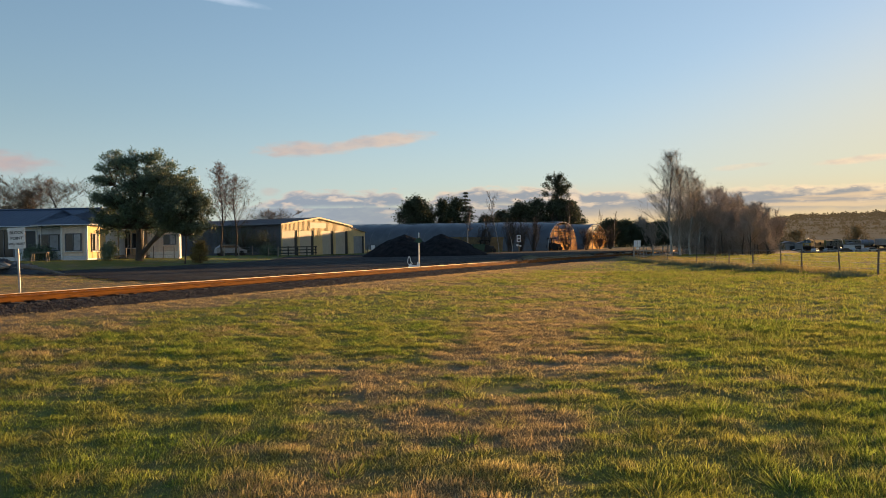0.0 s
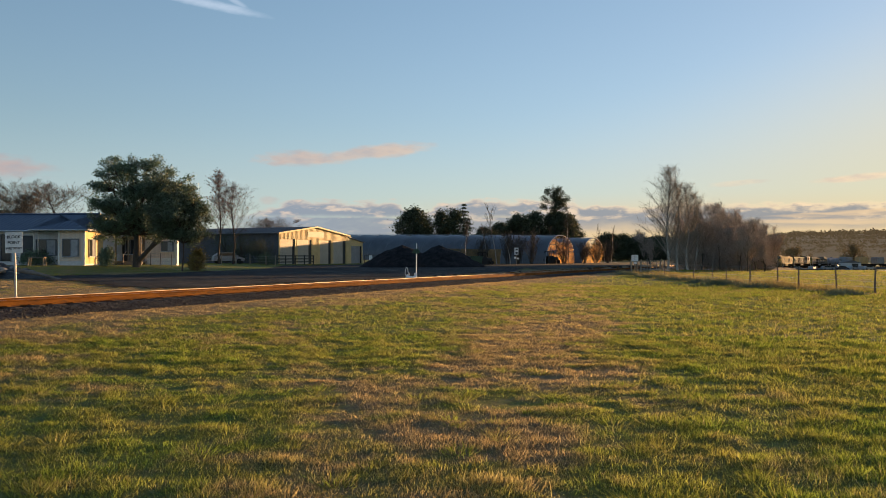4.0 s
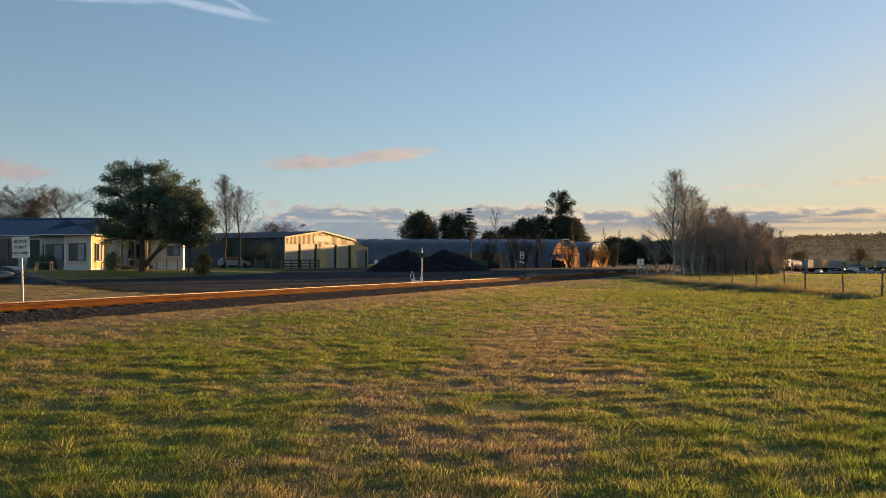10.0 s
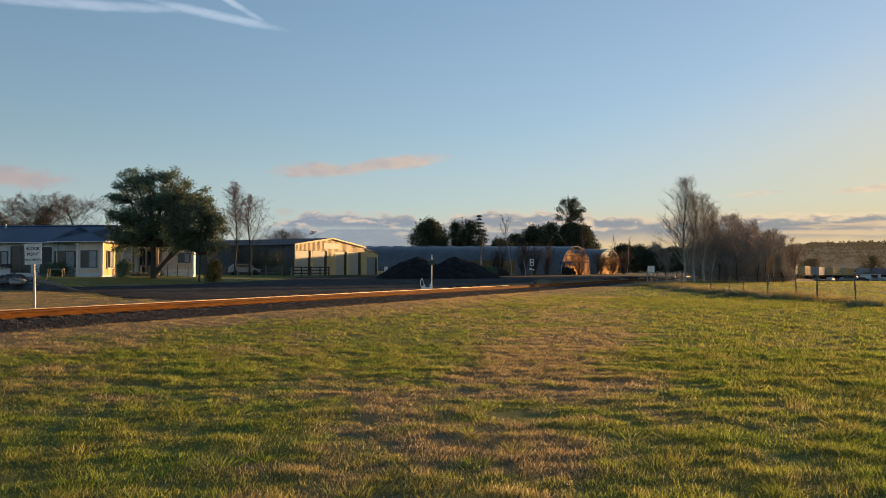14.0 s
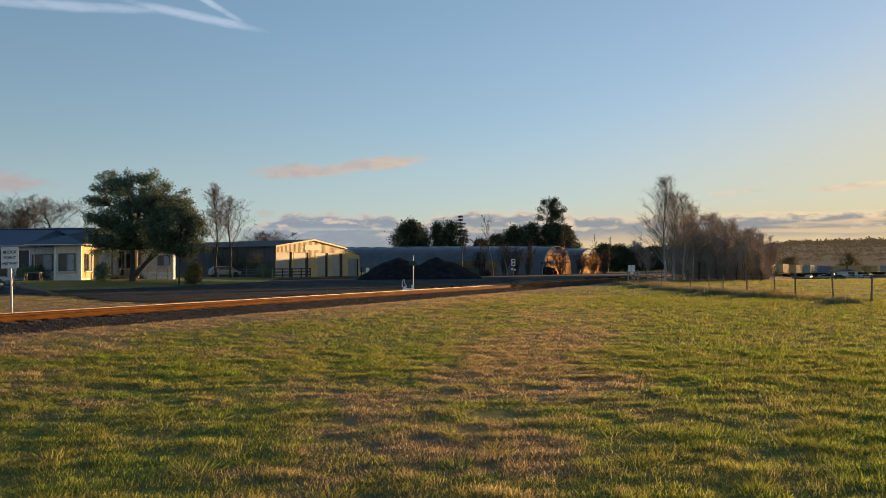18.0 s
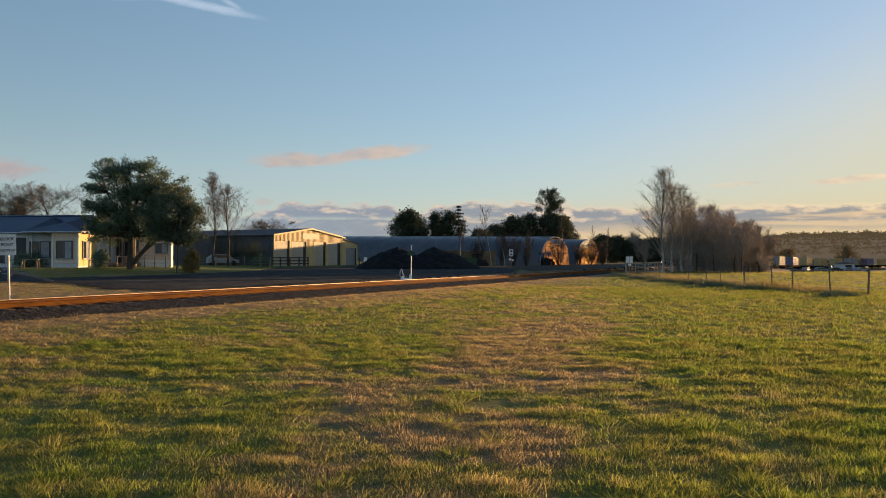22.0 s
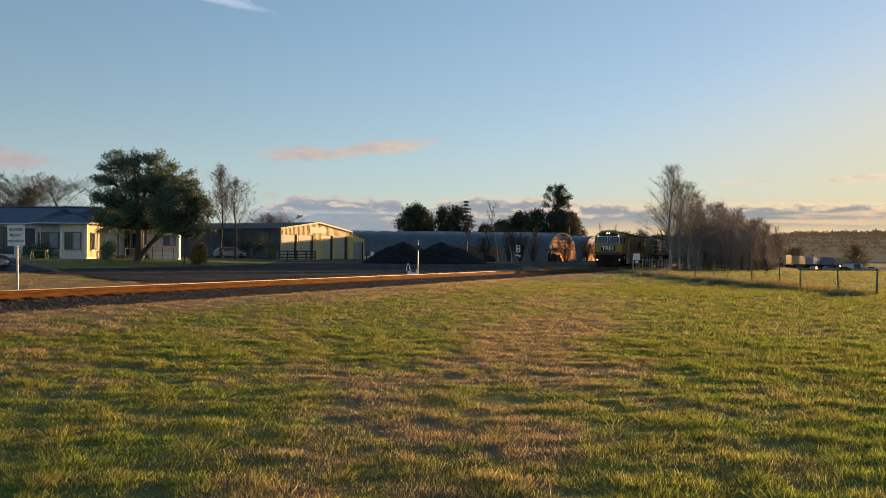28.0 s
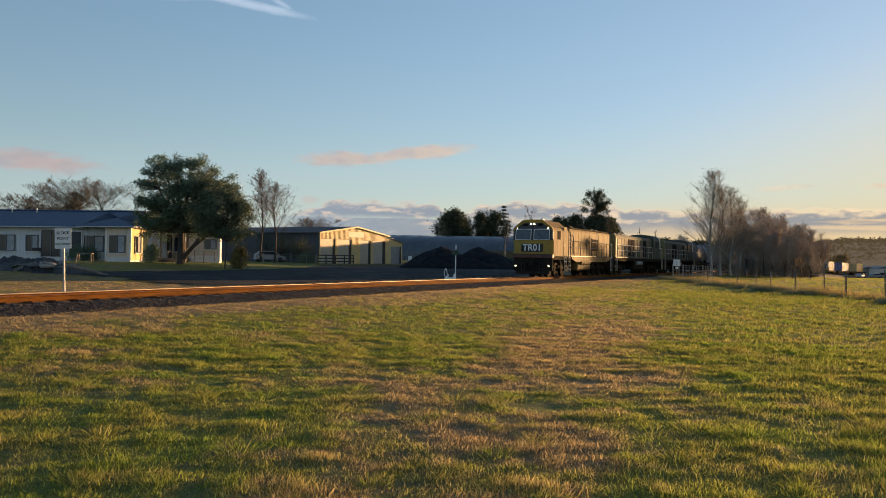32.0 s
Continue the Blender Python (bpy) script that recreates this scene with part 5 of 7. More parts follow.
def paddock_fence():
    ys = [29, 32.4, 35.2, 38.2, 41.7, 43.9, 47.3, 50.6, 52.8, 55.9, 61.7, 68.6]
    root = thing("wire_fence", Matrix(), "post and wire paddock fence in long dry grass", "fence")
    tall = (43.9, 52.8, 61.7, 38.2, 32.4)
    for y in ys:
        x = fence_x(y)
        h = 1.32 if y in tall else 1.12
        m = Mesh().rod((0, 0, -0.1), (0, 0, h), 0.045 if y not in tall else 0.035, 0.04 if y not in tall else 0.032, 8)
        part("post", m, M["wood"], root, m=pose(x, y, gz(x, y), random.uniform(-2, 2), random.uniform(-2.5, 2.5), 0))
    for k, h in enumerate((0.25, 0.5, 0.75, 1.0)):
        pts = [(fence_x(y) + random.uniform(-0.02, 0.02), y, gz(fence_x(y), y) + h) for y in ys]
        part("wire", Mesh().pipe(pts, 0.006, 4), M["steel"], root)
    # a stockyard panel fence that runs off at the fence's far end
    root = thing("stock_fence", Matrix(), "pale timber rail fence around the level crossing", "fence")
    pts = [at(1146, 70), at(1163, 71), at(1180, 72.5), at(1197, 74), at(1214, 76)]
    for p in pts:
        part("post", Mesh().box((0, 0, 0.58), (0.1, 0.1, 1.2), 0.012), M["palewood"], root, m=pose(*p, 0, random.uniform(-2, 2), random.uniform(0, 40)))
    for a, b in zip(pts, pts[1:]):
        for h in (0.3, 0.7, 1.08):
            part("rail", Mesh().rod((a[0], a[1], a[2] + h), (b[0], b[1], b[2] + h), 0.026, 0.026, 6), M["palewood"], root)
        for k in (1, 2):
            f = k / 3
            part("upright", Mesh().rod((0, 0, -0.02), (0, 0, 1.12), 0.024, 0.024, 6), M["palewood"], root, m=pose(*[a[j] + (b[j] - a[j]) * f for j in range(3)], 0, random.uniform(-3, 3), 0))


def letters(text, size, parent, m, mat, name="lettering"):
    cu = bpy.data.curves.new(name, "FONT")
    cu.body, cu.size, cu.align_x, cu.align_y, cu.extrude = text, size, "CENTER", "CENTER", 0.001
    cu.offset = size * 0.02
    tmp = bpy.data.objects.new(name, cu)
    scene.collection.objects.link(tmp)
    me = bpy.data.meshes.new_from_object(tmp.evaluated_get(bpy.context.evaluated_depsgraph_get()))
    bpy.data.objects.remove(tmp)
    me.materials.clear()
    me.materials.append(mat)
    ob = new(name, me)
    ob.parent, ob.matrix_basis = parent, m
    return ob


def block_sign():
    x, y, z = at(63, 21.9)
    root = thing("trackside_sign", pose(x, y, z, 0, -1.6, 3), "white trackside sign with black words on a galvanised pole", "sign")
    part("pole", Mesh().rod((0, 0, -0.1), (0, 0, 2.06), 0.028, 0.028, 10), M["steel"], root, "galvanised pole")
    plate = part("plate", Mesh().box((0, -0.035, 1.79), (0.45, 0.008, 0.56), 0.003), M["white"], root, "white sign plate")
    for k, w in enumerate(("BLOCK", "POINT", "WESTBURY")):
        letters(w, 0.108 if k < 2 else 0.083, plate, pose(0, -0.041, 1.935 - 0.15 * k, 90, 0, 0), M["ink"], "word")
    for h in (1.6, 1.97):
        part("clamp", Mesh().box((0, -0.02, h), (0.09, 0.03, 0.03), 0.005), M["steel"], root)


def points_lever():
    x, y, z, _ = track_place(-7.4, 1.9)
    root = thing("points_lever", pose(x - 0.17, y, z - 0.2, 0, 0, 0), "white painted points lever and indicator stand beside the rails", "points lever")
    part("base", Mesh().box((-0.1, 0, 0.12), (0.66, 0.4, 0.2), 0.04).box((0.15, 0, 0.28), (0.16, 0.22, 0.26), 0.03), M["white"], root, "white cast base box")
    part("post", Mesh().rod((0.18, 0, 0), (0.2, 0, 1.95), 0.032, 0.026, 8), M["white"], root, "white post")
    part("target", Mesh().box((0.2, 0, 2.0), (0.07, 0.05, 0.18), 0.015), M["white"], root)
    part("flag", Mesh().prism([(-0.06, 1.56), (0.2, 1.48), (0.42, 1.56), (0.36, 1.68), (0.24, 1.81), (0.02, 1.72)], -0.05, -0.036), M["green"], root, "dark green indicator plate")
    part("lever_arm", Mesh().pipe([(-0.34, 0, 0.15), (-0.46, 0, 0.36), (-0.44, 0, 0.6), (-0.37, 0, 0.74), (-0.31, 0, 0.62), (-0.29, 0, 0.45), (-0.18, 0, 0.3)], 0.02, 6), M["white"], root, "white hand lever")
    part("counterweight", Mesh().rod((-0.3, -0.08, 0.24), (-0.3, 0.08, 0.24), 0.09, 0.09, 12), M["white"], root)


def small_signs():
    x, y, z = at(1152, 66)
    root = thing("trackside_boards", pose(x, y, z, 0, 0, -8), "two pale plates on a post beside the line", "sign")
    part("post", Mesh().rod((0, 0, -0.1), (0, 0, 1.6), 0.035, 0.035, 8), M["wood"], root)
    for k in (-1, 1):
        part("plate", Mesh().box((0.14 * k, -0.05, 1.35), (0.26, 0.01, 0.52), 0.003), M["white"], root, "pale sign plate")
    part("small_plate", Mesh().box((0.02, -0.05, 0.95), (0.24, 0.01, 0.16), 0.003), M["white"], root)
    x, y, z = at(941, 100)
    root = thing("signal_board", pose(x, y, z, 0, 0, 4), "white square trackside board with two dark panels on a post", "sign")
    part("post", Mesh().rod((0, 0, -0.1), (0, 0, 2.2), 0.05, 0.05, 8), M["wood"], root)
    pl = part("plate", Mesh().box((0, -0.06, 1.75), (0.5, 0.02, 0.85), 0.004), M["white"], root)
    part("lever_weight", Mesh().rod((-0.16, -0.1, 0.95), (-0.16, 0.0, 0.95), 0.15, 0.15, 12).rod((0.2, -0.1, 0.85), (0.2, 0.0, 0.85), 0.12, 0.12, 12).box((0.02, -0.04, 0.9), (0.5, 0.06, 0.06), 0.01), M["white"], root, "white round weights on a short lever")
    for k in (-1, 1):
        part("dark_panel", Mesh().box((0.02, -0.074, 1.75 + 0.2 * k), (0.26, 0.008, 0.2), 0.002), M["ink"], pl)


# ---------------------------------------------------------------- the house


def window_unit(root, x, y, z, w, h, face=(0, -1), curtain=True, name="window"):
    """A framed window in a wall that faces -y (or +x)."""
    turn = 0 if face == (0, -1) else 90
    win = part(name, Mesh().box((0, -0.02, 0), (w, 0.06, h), 0.004), M["glass"], root, "dark window glass", m=pose(x, y, z, 0, 0, turn))
    t = 0.06
    fr = Mesh()
    for sx in (-1, 0, 1):
        fr.box((sx * w / 2, -0.055, 0), (t, 0.07, h + t), 0.006)
    for sz in (-1, 1):
        fr.box((0, -0.055, sz * h / 2), (w - t - 0.01, 0.066, t), 0.006)
    part("window_frame", fr, M["frame"], win, "grey-blue window frame")
    part("window_sill", Mesh().box((0, -0.09, -h / 2 - 0.05), (w + 0.16, 0.14, 0.05), 0.008), M["white"], win)
    if curtain:
        cu = Mesh()
        for k in range(19):
            xx, yy = w * 0.04 + w * 0.022 * k, -0.056 - 0.008 * (k % 2)
            cu.v += [(xx, yy, -h / 2 + 0.05), (xx, yy, h / 2 - 0.05)]
            if k:
                cu.f.append((2 * k - 2, 2 * k, 2 * k + 1, 2 * k - 1))
        part("curtain", cu, M["blind"], win, "pale drawn curtain")
    return win


def wall_boards(root, x0, x1, y, z0, z1, mat, face=(0, -1)):
    """Lapped boards on a wall, each an own piece."""
    n = int((z1 - z0) / 0.2)
    w = x1 - x0
    me = Mesh().add([(-w / 2, 0, 0), (w / 2, 0, 0), (w / 2, -0.03, 0), (-w / 2, -0.03, 0), (-w / 2, 0, 0.2), (w / 2, 0, 0.2), (w / 2, -0.008, 0.2), (-w / 2, -0.008, 0.2)], [(0, 3, 2, 1), (4, 5, 6, 7), (3, 7, 6, 2), (0, 1, 5, 4), (0, 4, 7, 3), (1, 2, 6, 5)]).data("board", mat)
    for k in range(n):
        if face == (0, -1):
            part("board", me, None, root, m=pose((x0 + x1) / 2, y, z0 + k * 0.2))
        else:
            part("board", me, None, root, m=pose(y, (x0 + x1) / 2, z0 + k * 0.2, 0, 0, 90))


def hip_roof(name, root, x0, x1, y0, y1, z, rise, mat, hips=(True, True), eave=0.5):
    """A hipped steel roof with thickness, ribs, a ridge cap and gutters."""
    x0, x1, y0, y1 = x0 - eave, x1 + eave, y0 - eave, y1 + eave
    ym, run = (y0 + y1) / 2, (y1 - y0) / 2
    a = x0 + (run if hips[0] else 0)
    b = x1 - (run if hips[1] else 0)
    top = [(x0, y0, z), (x1, y0, z), (x1, y1, z), (x0, y1, z), (a, ym, z + rise), (b, ym, z + rise)]
    low = [(x, y, h - 0.12) for x, y, h in top]
    f = [(0, 1, 5, 4), (1, 2, 5), (2, 3, 4, 5), (3, 0, 4)]
    me = Mesh().add(top, f).add(low, [q[::-1] for q in f])
    for i, j in ((0, 1), (1, 2), (2, 3), (3, 0)):
        me.f.append((i, i + 6, j + 6, j))
    roof = part(name, me, mat, root, "dark blue steel roof")
    ribs = Mesh()
    k = x0 + 0.3
    while k < x1 - 0.2:
        t = min(1.0, (k - x0) / run if hips[0] else 1.0, (x1 - k) / run if hips[1] else 1.0)
        ribs.rod((k, y0, z + 0.01), (k, y0 + run * t, z + rise * t + 0.01), 0.018, 0.018, 4)
        k += 0.38
    part("roof_ribs", ribs, mat, roof)
    part("ridge_cap", Mesh().rod((a, ym, z + rise + 0.02), (b, ym, z + rise + 0.02), 0.09, 0.09, 8), mat, roof)
    part("gutter", Mesh().box(((x0 + x1) / 2, y0 - 0.06, z - 0.07), (x1 - x0, 0.1, 0.08), 0.02), M["weather"], roof, "pale gutter")
    return roof


def house():
    root = thing("farmhouse", Matrix(), "low cream weatherboard house with a dark blue hipped roof", "house")
    g = 1.0
    y1 = 66.0
    ev = 1.6 + (470 - 423.5) / 1444 * 66.0
    xw0, xw1 = (-784 + 137) / 1444 * 64.0, (-784 + 181) / 1444 * 64.0
    xl = -46.0
    x_right = (345 - 784) / 1444 * 72
    xr0 = (287 - 784) / 1444 * 71.5
    # walls
    main = part("wall", Mesh().box(((xl + xw0) / 2, y1 + 4, (g + ev) / 2 - 0.2), (xw0 - xl, 8, ev - g + 0.4)), M["weather"], root, "pale grey weatherboard wall")
    wall_boards(main, xl, xw0 - 0.02, y1 - 0.003, g + 0.3, ev - 0.02, M["weather"])
    wing = part("wall", Mesh().box(((xw0 + xw1) / 2, 68.02, (g + ev) / 2 - 0.2), (xw1 - xw0, 8.04, ev - g + 0.4)), M["weather"], root, "cream weatherboard wing")
    wall_boards(wing, xw0, xw1, 64.0 - 0.003, g + 0.3, ev - 0.02, M["cream"])
    # the side towards the sun has the golden light in its board colour
    wall_boards(wing, 64.0, 67.6, xw1 + 0.003, g + 0.1, ev - 0.02, M["sunlit_board"], face=(1, 0))
    back = part("wall", Mesh().box(((xw1 + xr0) / 2 + 0.2, 75.5, (g + ev) / 2 - 0.2), (xr0 - xw1 + 0.4, 7, ev - g + 0.4)), M["brick"], root, "tan wall under the verandah")
    ev2 = 1.6 + (470 - 430) / 1444 * 71.5
    rear = part("wall", Mesh().box(((xr0 + x_right) / 2, 71.85, (g + ev2) / 2 - 0.2), (x_right - xr0, 0.7, ev2 - g + 0.4)), M["weather"], root, "cream weatherboard wing")
    wall_boards(rear, xr0, x_right, 71.5 - 0.003, g + 0.25, ev2 - 0.02, M["cream"])
    for x in (xw0, xw1):
        part("corner_board", Mesh().box((x, 63.985, (g + ev) / 2), (0.14, 0.1, ev - g), 0.01), M["white"], wing)
    part("corner_board", Mesh().box((x_right, 71.48, (g + ev2) / 2), (0.14, 0.1, ev2 - g), 0.01), M["white"], rear)
    part("base_board", Mesh().box(((xr0 + x_right) / 2 + 0.05, 71.44, g + 0.2), (x_right - xr0 - 0.3, 0.06, 0.62), 0.01), M["white"], rear, "white boards round the foot of the wall")
    # roofs
    hip_roof("roof", root, xl, xw1 + 0.2, y1, y1 + 9.5, ev + 0.05, 1.5, M["roof"], (True, False))
    hip_roof("back_roof", root, xw1 + 0.75, x_right - 0.6, 72.6, 77.5, ev + 0.05, 1.3, M["roof"], (False, True))
    hip_roof("wing_roof", root, xw0 - 1.7, xw1, 64.0, 71.0, ev + 0.06, 1.35, M["roof"], (True, True), 0.45)
    hip_roof("rear_roof", root, xr0 - 4, x_right, 71.5, 73.0, ev2 + 0.05, 0.6, M["roof"], (False, True), 0.3)
    # windows and doors
    zc = 1.6 + (470 - 453) / 1444 * 66
    for a, b, cu in ((-60, -28, True), (-8, 14, True), (98, 134, True)):
        x0, x1 = (a - 784) / 1444 * y1, (b - 784) / 1444 * y1
        window_unit(main, (x0 + x1) / 2, y1 - 0.03, zc, x1 - x0, 1.3, curtain=cu)
    x0, x1 = (144 - 784) / 1444 * 64, (172 - 784) / 1444 * 64
    window_unit(wing, (x0 + x1) / 2, 63.97, 1.6 + 17 / 1444 * 64, x1 - x0, 1.35)
    window_unit(wing, xw1 + 0.03, 65.3, 1.6 + 17 / 1444 * 64, 1.1, 1.35, face=(1, 0))
    x0, x1 = (316 - 784) / 1444 * 71.5, (337 - 784) / 1444 * 71.5
    window_unit(rear, (x0 + x1) / 2, 71.47, 1.6 + 19 / 1444 * 71.5, x1 - x0, 0.85)
    xg = (37 - 784) / 1444 * y1
    glazed = part("glass_door", Mesh().box((xg, y1 - 0.02, g + 1.35), (1.5, 0.06, 2.1), 0.004), M["glass"], root, "dark sliding glass door")
    part("door_frame", Mesh().box((xg - 0.78, y1 - 0.05, g + 1.35), (0.06, 0.09, 2.2), 0.006).box((xg, y1 - 0.05, g + 1.35), (0.06, 0.09, 2.1), 0.006).box((xg + 0.78, y1 - 0.05, g + 1.35), (0.06, 0.09, 2.2), 0.006).box((xg, y1 - 0.05, g + 2.43), (1.5, 0.09, 0.06), 0.006), M["frame"], glazed)
    part("drainpipe", Mesh().rod((xw1 + 0.09, 66.0, g), (xw1 + 0.09, 66.0, ev), 0.04, 0.04, 8), M["white"], root, "white drainpipe")
    part("meter_box", Mesh().box(((12 - 784) / 1444 * y1, y1 - 0.08, g + 0.85), (0.75, 0.22, 0.3), 0.03), M["darksteel"], root, "dark wall-hung box")
    xd = (82 - 784) / 1444 * y1
    door = part("door", Mesh().box((xd, y1 - 0.03, g + 1.3), (0.95, 0.08, 2.1), 0.01), M["locodark"], root, "dark front door in a recessed porch")
    part("door_frame", Mesh().box((xd - 0.53, y1 - 0.05, g + 1.33), (0.08, 0.12, 2.2), 0.01).box((xd + 0.53, y1 - 0.05, g + 1.33), (0.08, 0.12, 2.2), 0.01), M["white"], door)
    part("drainpipe", Mesh().rod((xd + 0.9, y1 - 0.09, g), (xd + 0.9, y1 - 0.09, ev), 0.04, 0.04, 8), M["white"], root, "white drainpipe")
    # verandah
    k = xw1 + 0.25
    while k < xr0:
        part("pergola_rafter", Mesh().box((k, 70.3, ev - 0.14), (0.07, 3.1, 0.14), 0.008), M["palewood"], root)
        k += 0.55
    part("pergola_beam", Mesh().box(((xw1 + xr0) / 2 + 0.1, 68.78, ev - 0.28), (xr0 - xw1, 0.09, 0.16), 0.01), M["weather"], root, "pale timber beam over the verandah posts")
    for k in range(4):
        part("pergola_batten", Mesh().box(((xw1 + xr0) / 2 + 0.1, 69.1 + 0.7 * k, ev - 0.05), (xr0 - xw1, 0.06, 0.04), 0.005), M["palewood"], root)
    for px in (212, 236, 258, 279):
        x = (px - 784) / 1444 * 68.8
        part("verandah_post", Mesh().box((x, 68.8, (g + ev) / 2 - 0.1), (0.12, 0.12, ev - g - 0.1), 0.012), M["palewood"], root)
    for px, z, w, h, mt in ((224, g + 2.05, 1.3, 0.5, "palewood"), (224, g + 1.62, 1.3, 0.1, "palewood"), (262, g + 1.95, 1.1, 0.35, "palewood"), (276, g + 2.0, 0.7, 0.5, "weather")):
        part("wall_panel", Mesh().box(((px - 784) / 1444 * 71.9, 71.95, z), (w, 0.05, h), 0.01), M[mt], back, "pale panel on the verandah wall")
    part("floor_edge", Mesh().box(((xw1 + xr0) / 2 + 0.3, 68.75, g + 0.22), (xr0 - xw1 - 0.2, 0.12, 0.16), 0.02), M["palewood"], root, "pale timber verandah edge")
    for k in range(2):
        part("step", Mesh().box(((268 - 784) / 1444 * 68.4, 68.5 - 0.28 * k, g + 0.13 - 0.13 * k), (1.3, 0.28, 0.14), 0.015), M["palewood"], root, "bleached timber step")
    for k in (-1, 1):
        xs = (268 - 784) / 1444 * 68.4 + 0.72 * k
        part("handrail", Mesh().rod((xs, 68.6, g + 1.1), (xs, 67.9, g + 0.75), 0.03, 0.03, 6).rod((xs, 67.95, g - 0.1), (xs, 67.95, g + 0.8), 0.03, 0.03, 6), M["palewood"], root)
    part("floor_boards", Mesh().box(((xw1 + xr0) / 2 + 0.2, 70.35, g + 0.2), (xr0 - xw1, 3.0, 0.1), 0.01), M["wood"], root)
    part("door", Mesh().box(((250 - 784) / 1444 * 71.9, 71.96, g + 1.3), (0.95, 0.06, 2.05), 0.01), M["locodark"], back, "dark back door")
    for px, w in ((243, 1.0), (262, 0.8)):
        x = (px - 784) / 1444 * 72
        window_unit(back, x, 71.97, g + 1.5, w, 1.25, curtain=False)
    for px, h in ((10, 0.9), (-35, 0.6)):
        x = (px - 784) / 1444 * 70
        part("roof_vent", Mesh().rod((x, 70, ev + 1.2), (x, 70, ev + 1.55 + h * 0.2), 0.06, 0.06, 8), M["steel"], root)


# ---------------------------------------------------------------- the shed


def shed():
    corner = Vector(at(522, 110, 0))
    far = Vector(at(643, 125.4, 0))
    corner.z = far.z = 0.5
    ax = (far - corner)
    L = ax.length
    ang = math.degrees(math.atan2(ax.y, ax.x))
    g = 1.6 - 13 / 1444 * 110
    root = thing("machinery_shed", pose(corner.x, corner.y, g, 0, 0, ang), "large cream steel shed with a gable end of roller doors", "shed")
    eh, ph, depth = 4.2, 5.25, 22.0
    dh = 3.45
    # each opening: door from, door to, end of the dark track beside it
    bays = [(0.22, 3.0, 3.62), (4.2, 6.9, 7.6), (9.7, 11.95, 12.6), (13.2, 15.85, 16.65)]
    # gable wall around the door openings
    wall = Mesh()
    zs = dh
    x = 0.0
    for d0, _, d1 in bays + [(L, 0, 0)]:
        wall.box(((x + d0) / 2, 0.06, zs / 2), (d0 - x, 0.12, zs))
        x = d1
    wall.prism([(0, zs + 0.002), (L, zs + 0.002), (L, eh), (L / 2, ph), (0, eh)], 0.0, 0.12)
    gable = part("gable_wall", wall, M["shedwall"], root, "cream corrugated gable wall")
    ribs = Mesh()
    k = 0.1
    while k < L:
        top = eh + (ph - eh) * (1 - abs(k - L / 2) / (L / 2)) - 0.02
        solid = not any(d0 - 0.08 < k < d1 + 0.08 for d0, _, d1 in bays)
        ribs.box((k, -0.016, (top + (0.02 if solid else zs)) / 2), (0.11, 0.032, top - (0.02 if solid else zs)), 0.008)
        k += 0.3
    part("wall_ribs", ribs, M["shedwall"], gable)
    for d0, d1, d2 in bays:
        d = part("roller_door", Mesh().box(((d0 + d1) / 2, 0.1, dh / 2), (d1 - d0, 0.05, dh - 0.02), 0.005), M["door"], root, "beige roller door, shut")
        sl = Mesh()
        for j in range(22):
            sl.box(((d0 + d1) / 2, 0.07, 0.08 + j * 0.155), (d1 - d0 - 0.02, 0.02, 0.12), 0.008)
        part("door_slats", sl, M["door"], d)
        part("door_jamb", Mesh().box(((d1 + d2) / 2, 0.16, dh / 2), (d2 - d1, 0.1, dh - 0.02), 0.01), M["darksteel"], root, "dark door track in the recess")
    part("sign_panel", Mesh().box((L * 0.5, -0.04, eh + 0.02), (4.0, 0.015, 0.8), 0.004), M["door"], root, "blank pale sign panel under the gable")
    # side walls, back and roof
    side = part("side_wall", Mesh().box((0.06, depth / 2, eh / 2), (0.12, depth - 0.26, eh)), M["shedside"], root, "corrugated side wall with its shade put into the dark grey")
    rb = Mesh()
    for k in range(100):
        rb.box((-0.02, 0.3 + k * 0.215, eh / 2), (0.04, 0.07, eh - 0.05), 0.01)
    part("wall_ribs", rb, M["shedside"], side)
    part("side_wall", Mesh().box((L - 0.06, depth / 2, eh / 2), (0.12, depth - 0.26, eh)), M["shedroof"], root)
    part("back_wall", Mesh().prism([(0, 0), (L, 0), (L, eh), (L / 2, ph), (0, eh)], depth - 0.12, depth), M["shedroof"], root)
    o = 0.35
    sl = (ph - eh) / (L / 2)
    for sg in (0, 1):
        xa, xb = (-o, L / 2) if sg == 0 else (L + o, L / 2)
        za, zb = eh - sl * o + 0.06, ph + 0.06
        r = Mesh().add([(xa, -0.25, za), (xb, -0.25, zb), (xb, depth + 0.2, zb), (xa, depth + 0.2, za), (xa, -0.25, za + 0.06), (xb, -0.25, zb + 0.06), (xb, depth + 0.2, zb + 0.06), (xa, depth + 0.2, za + 0.06)], [(0, 1, 2, 3), (4, 7, 6, 5), (0, 4, 5, 1), (2, 6, 7, 3), (0, 3, 7, 4), (1, 5, 6, 2)])
        roof = part("roof_slope", r, M["shedroof"], root, "grey corrugated steel roof")
        rb = Mesh()
        for k in range(60):
            yy = 0.1 + k * depth / 60
            rb.rod((xa, yy, za + 0.07), (xb, yy, zb + 0.07), 0.025, 0.025, 4)
        part("roof_ribs", rb, M["shedroof"], roof)
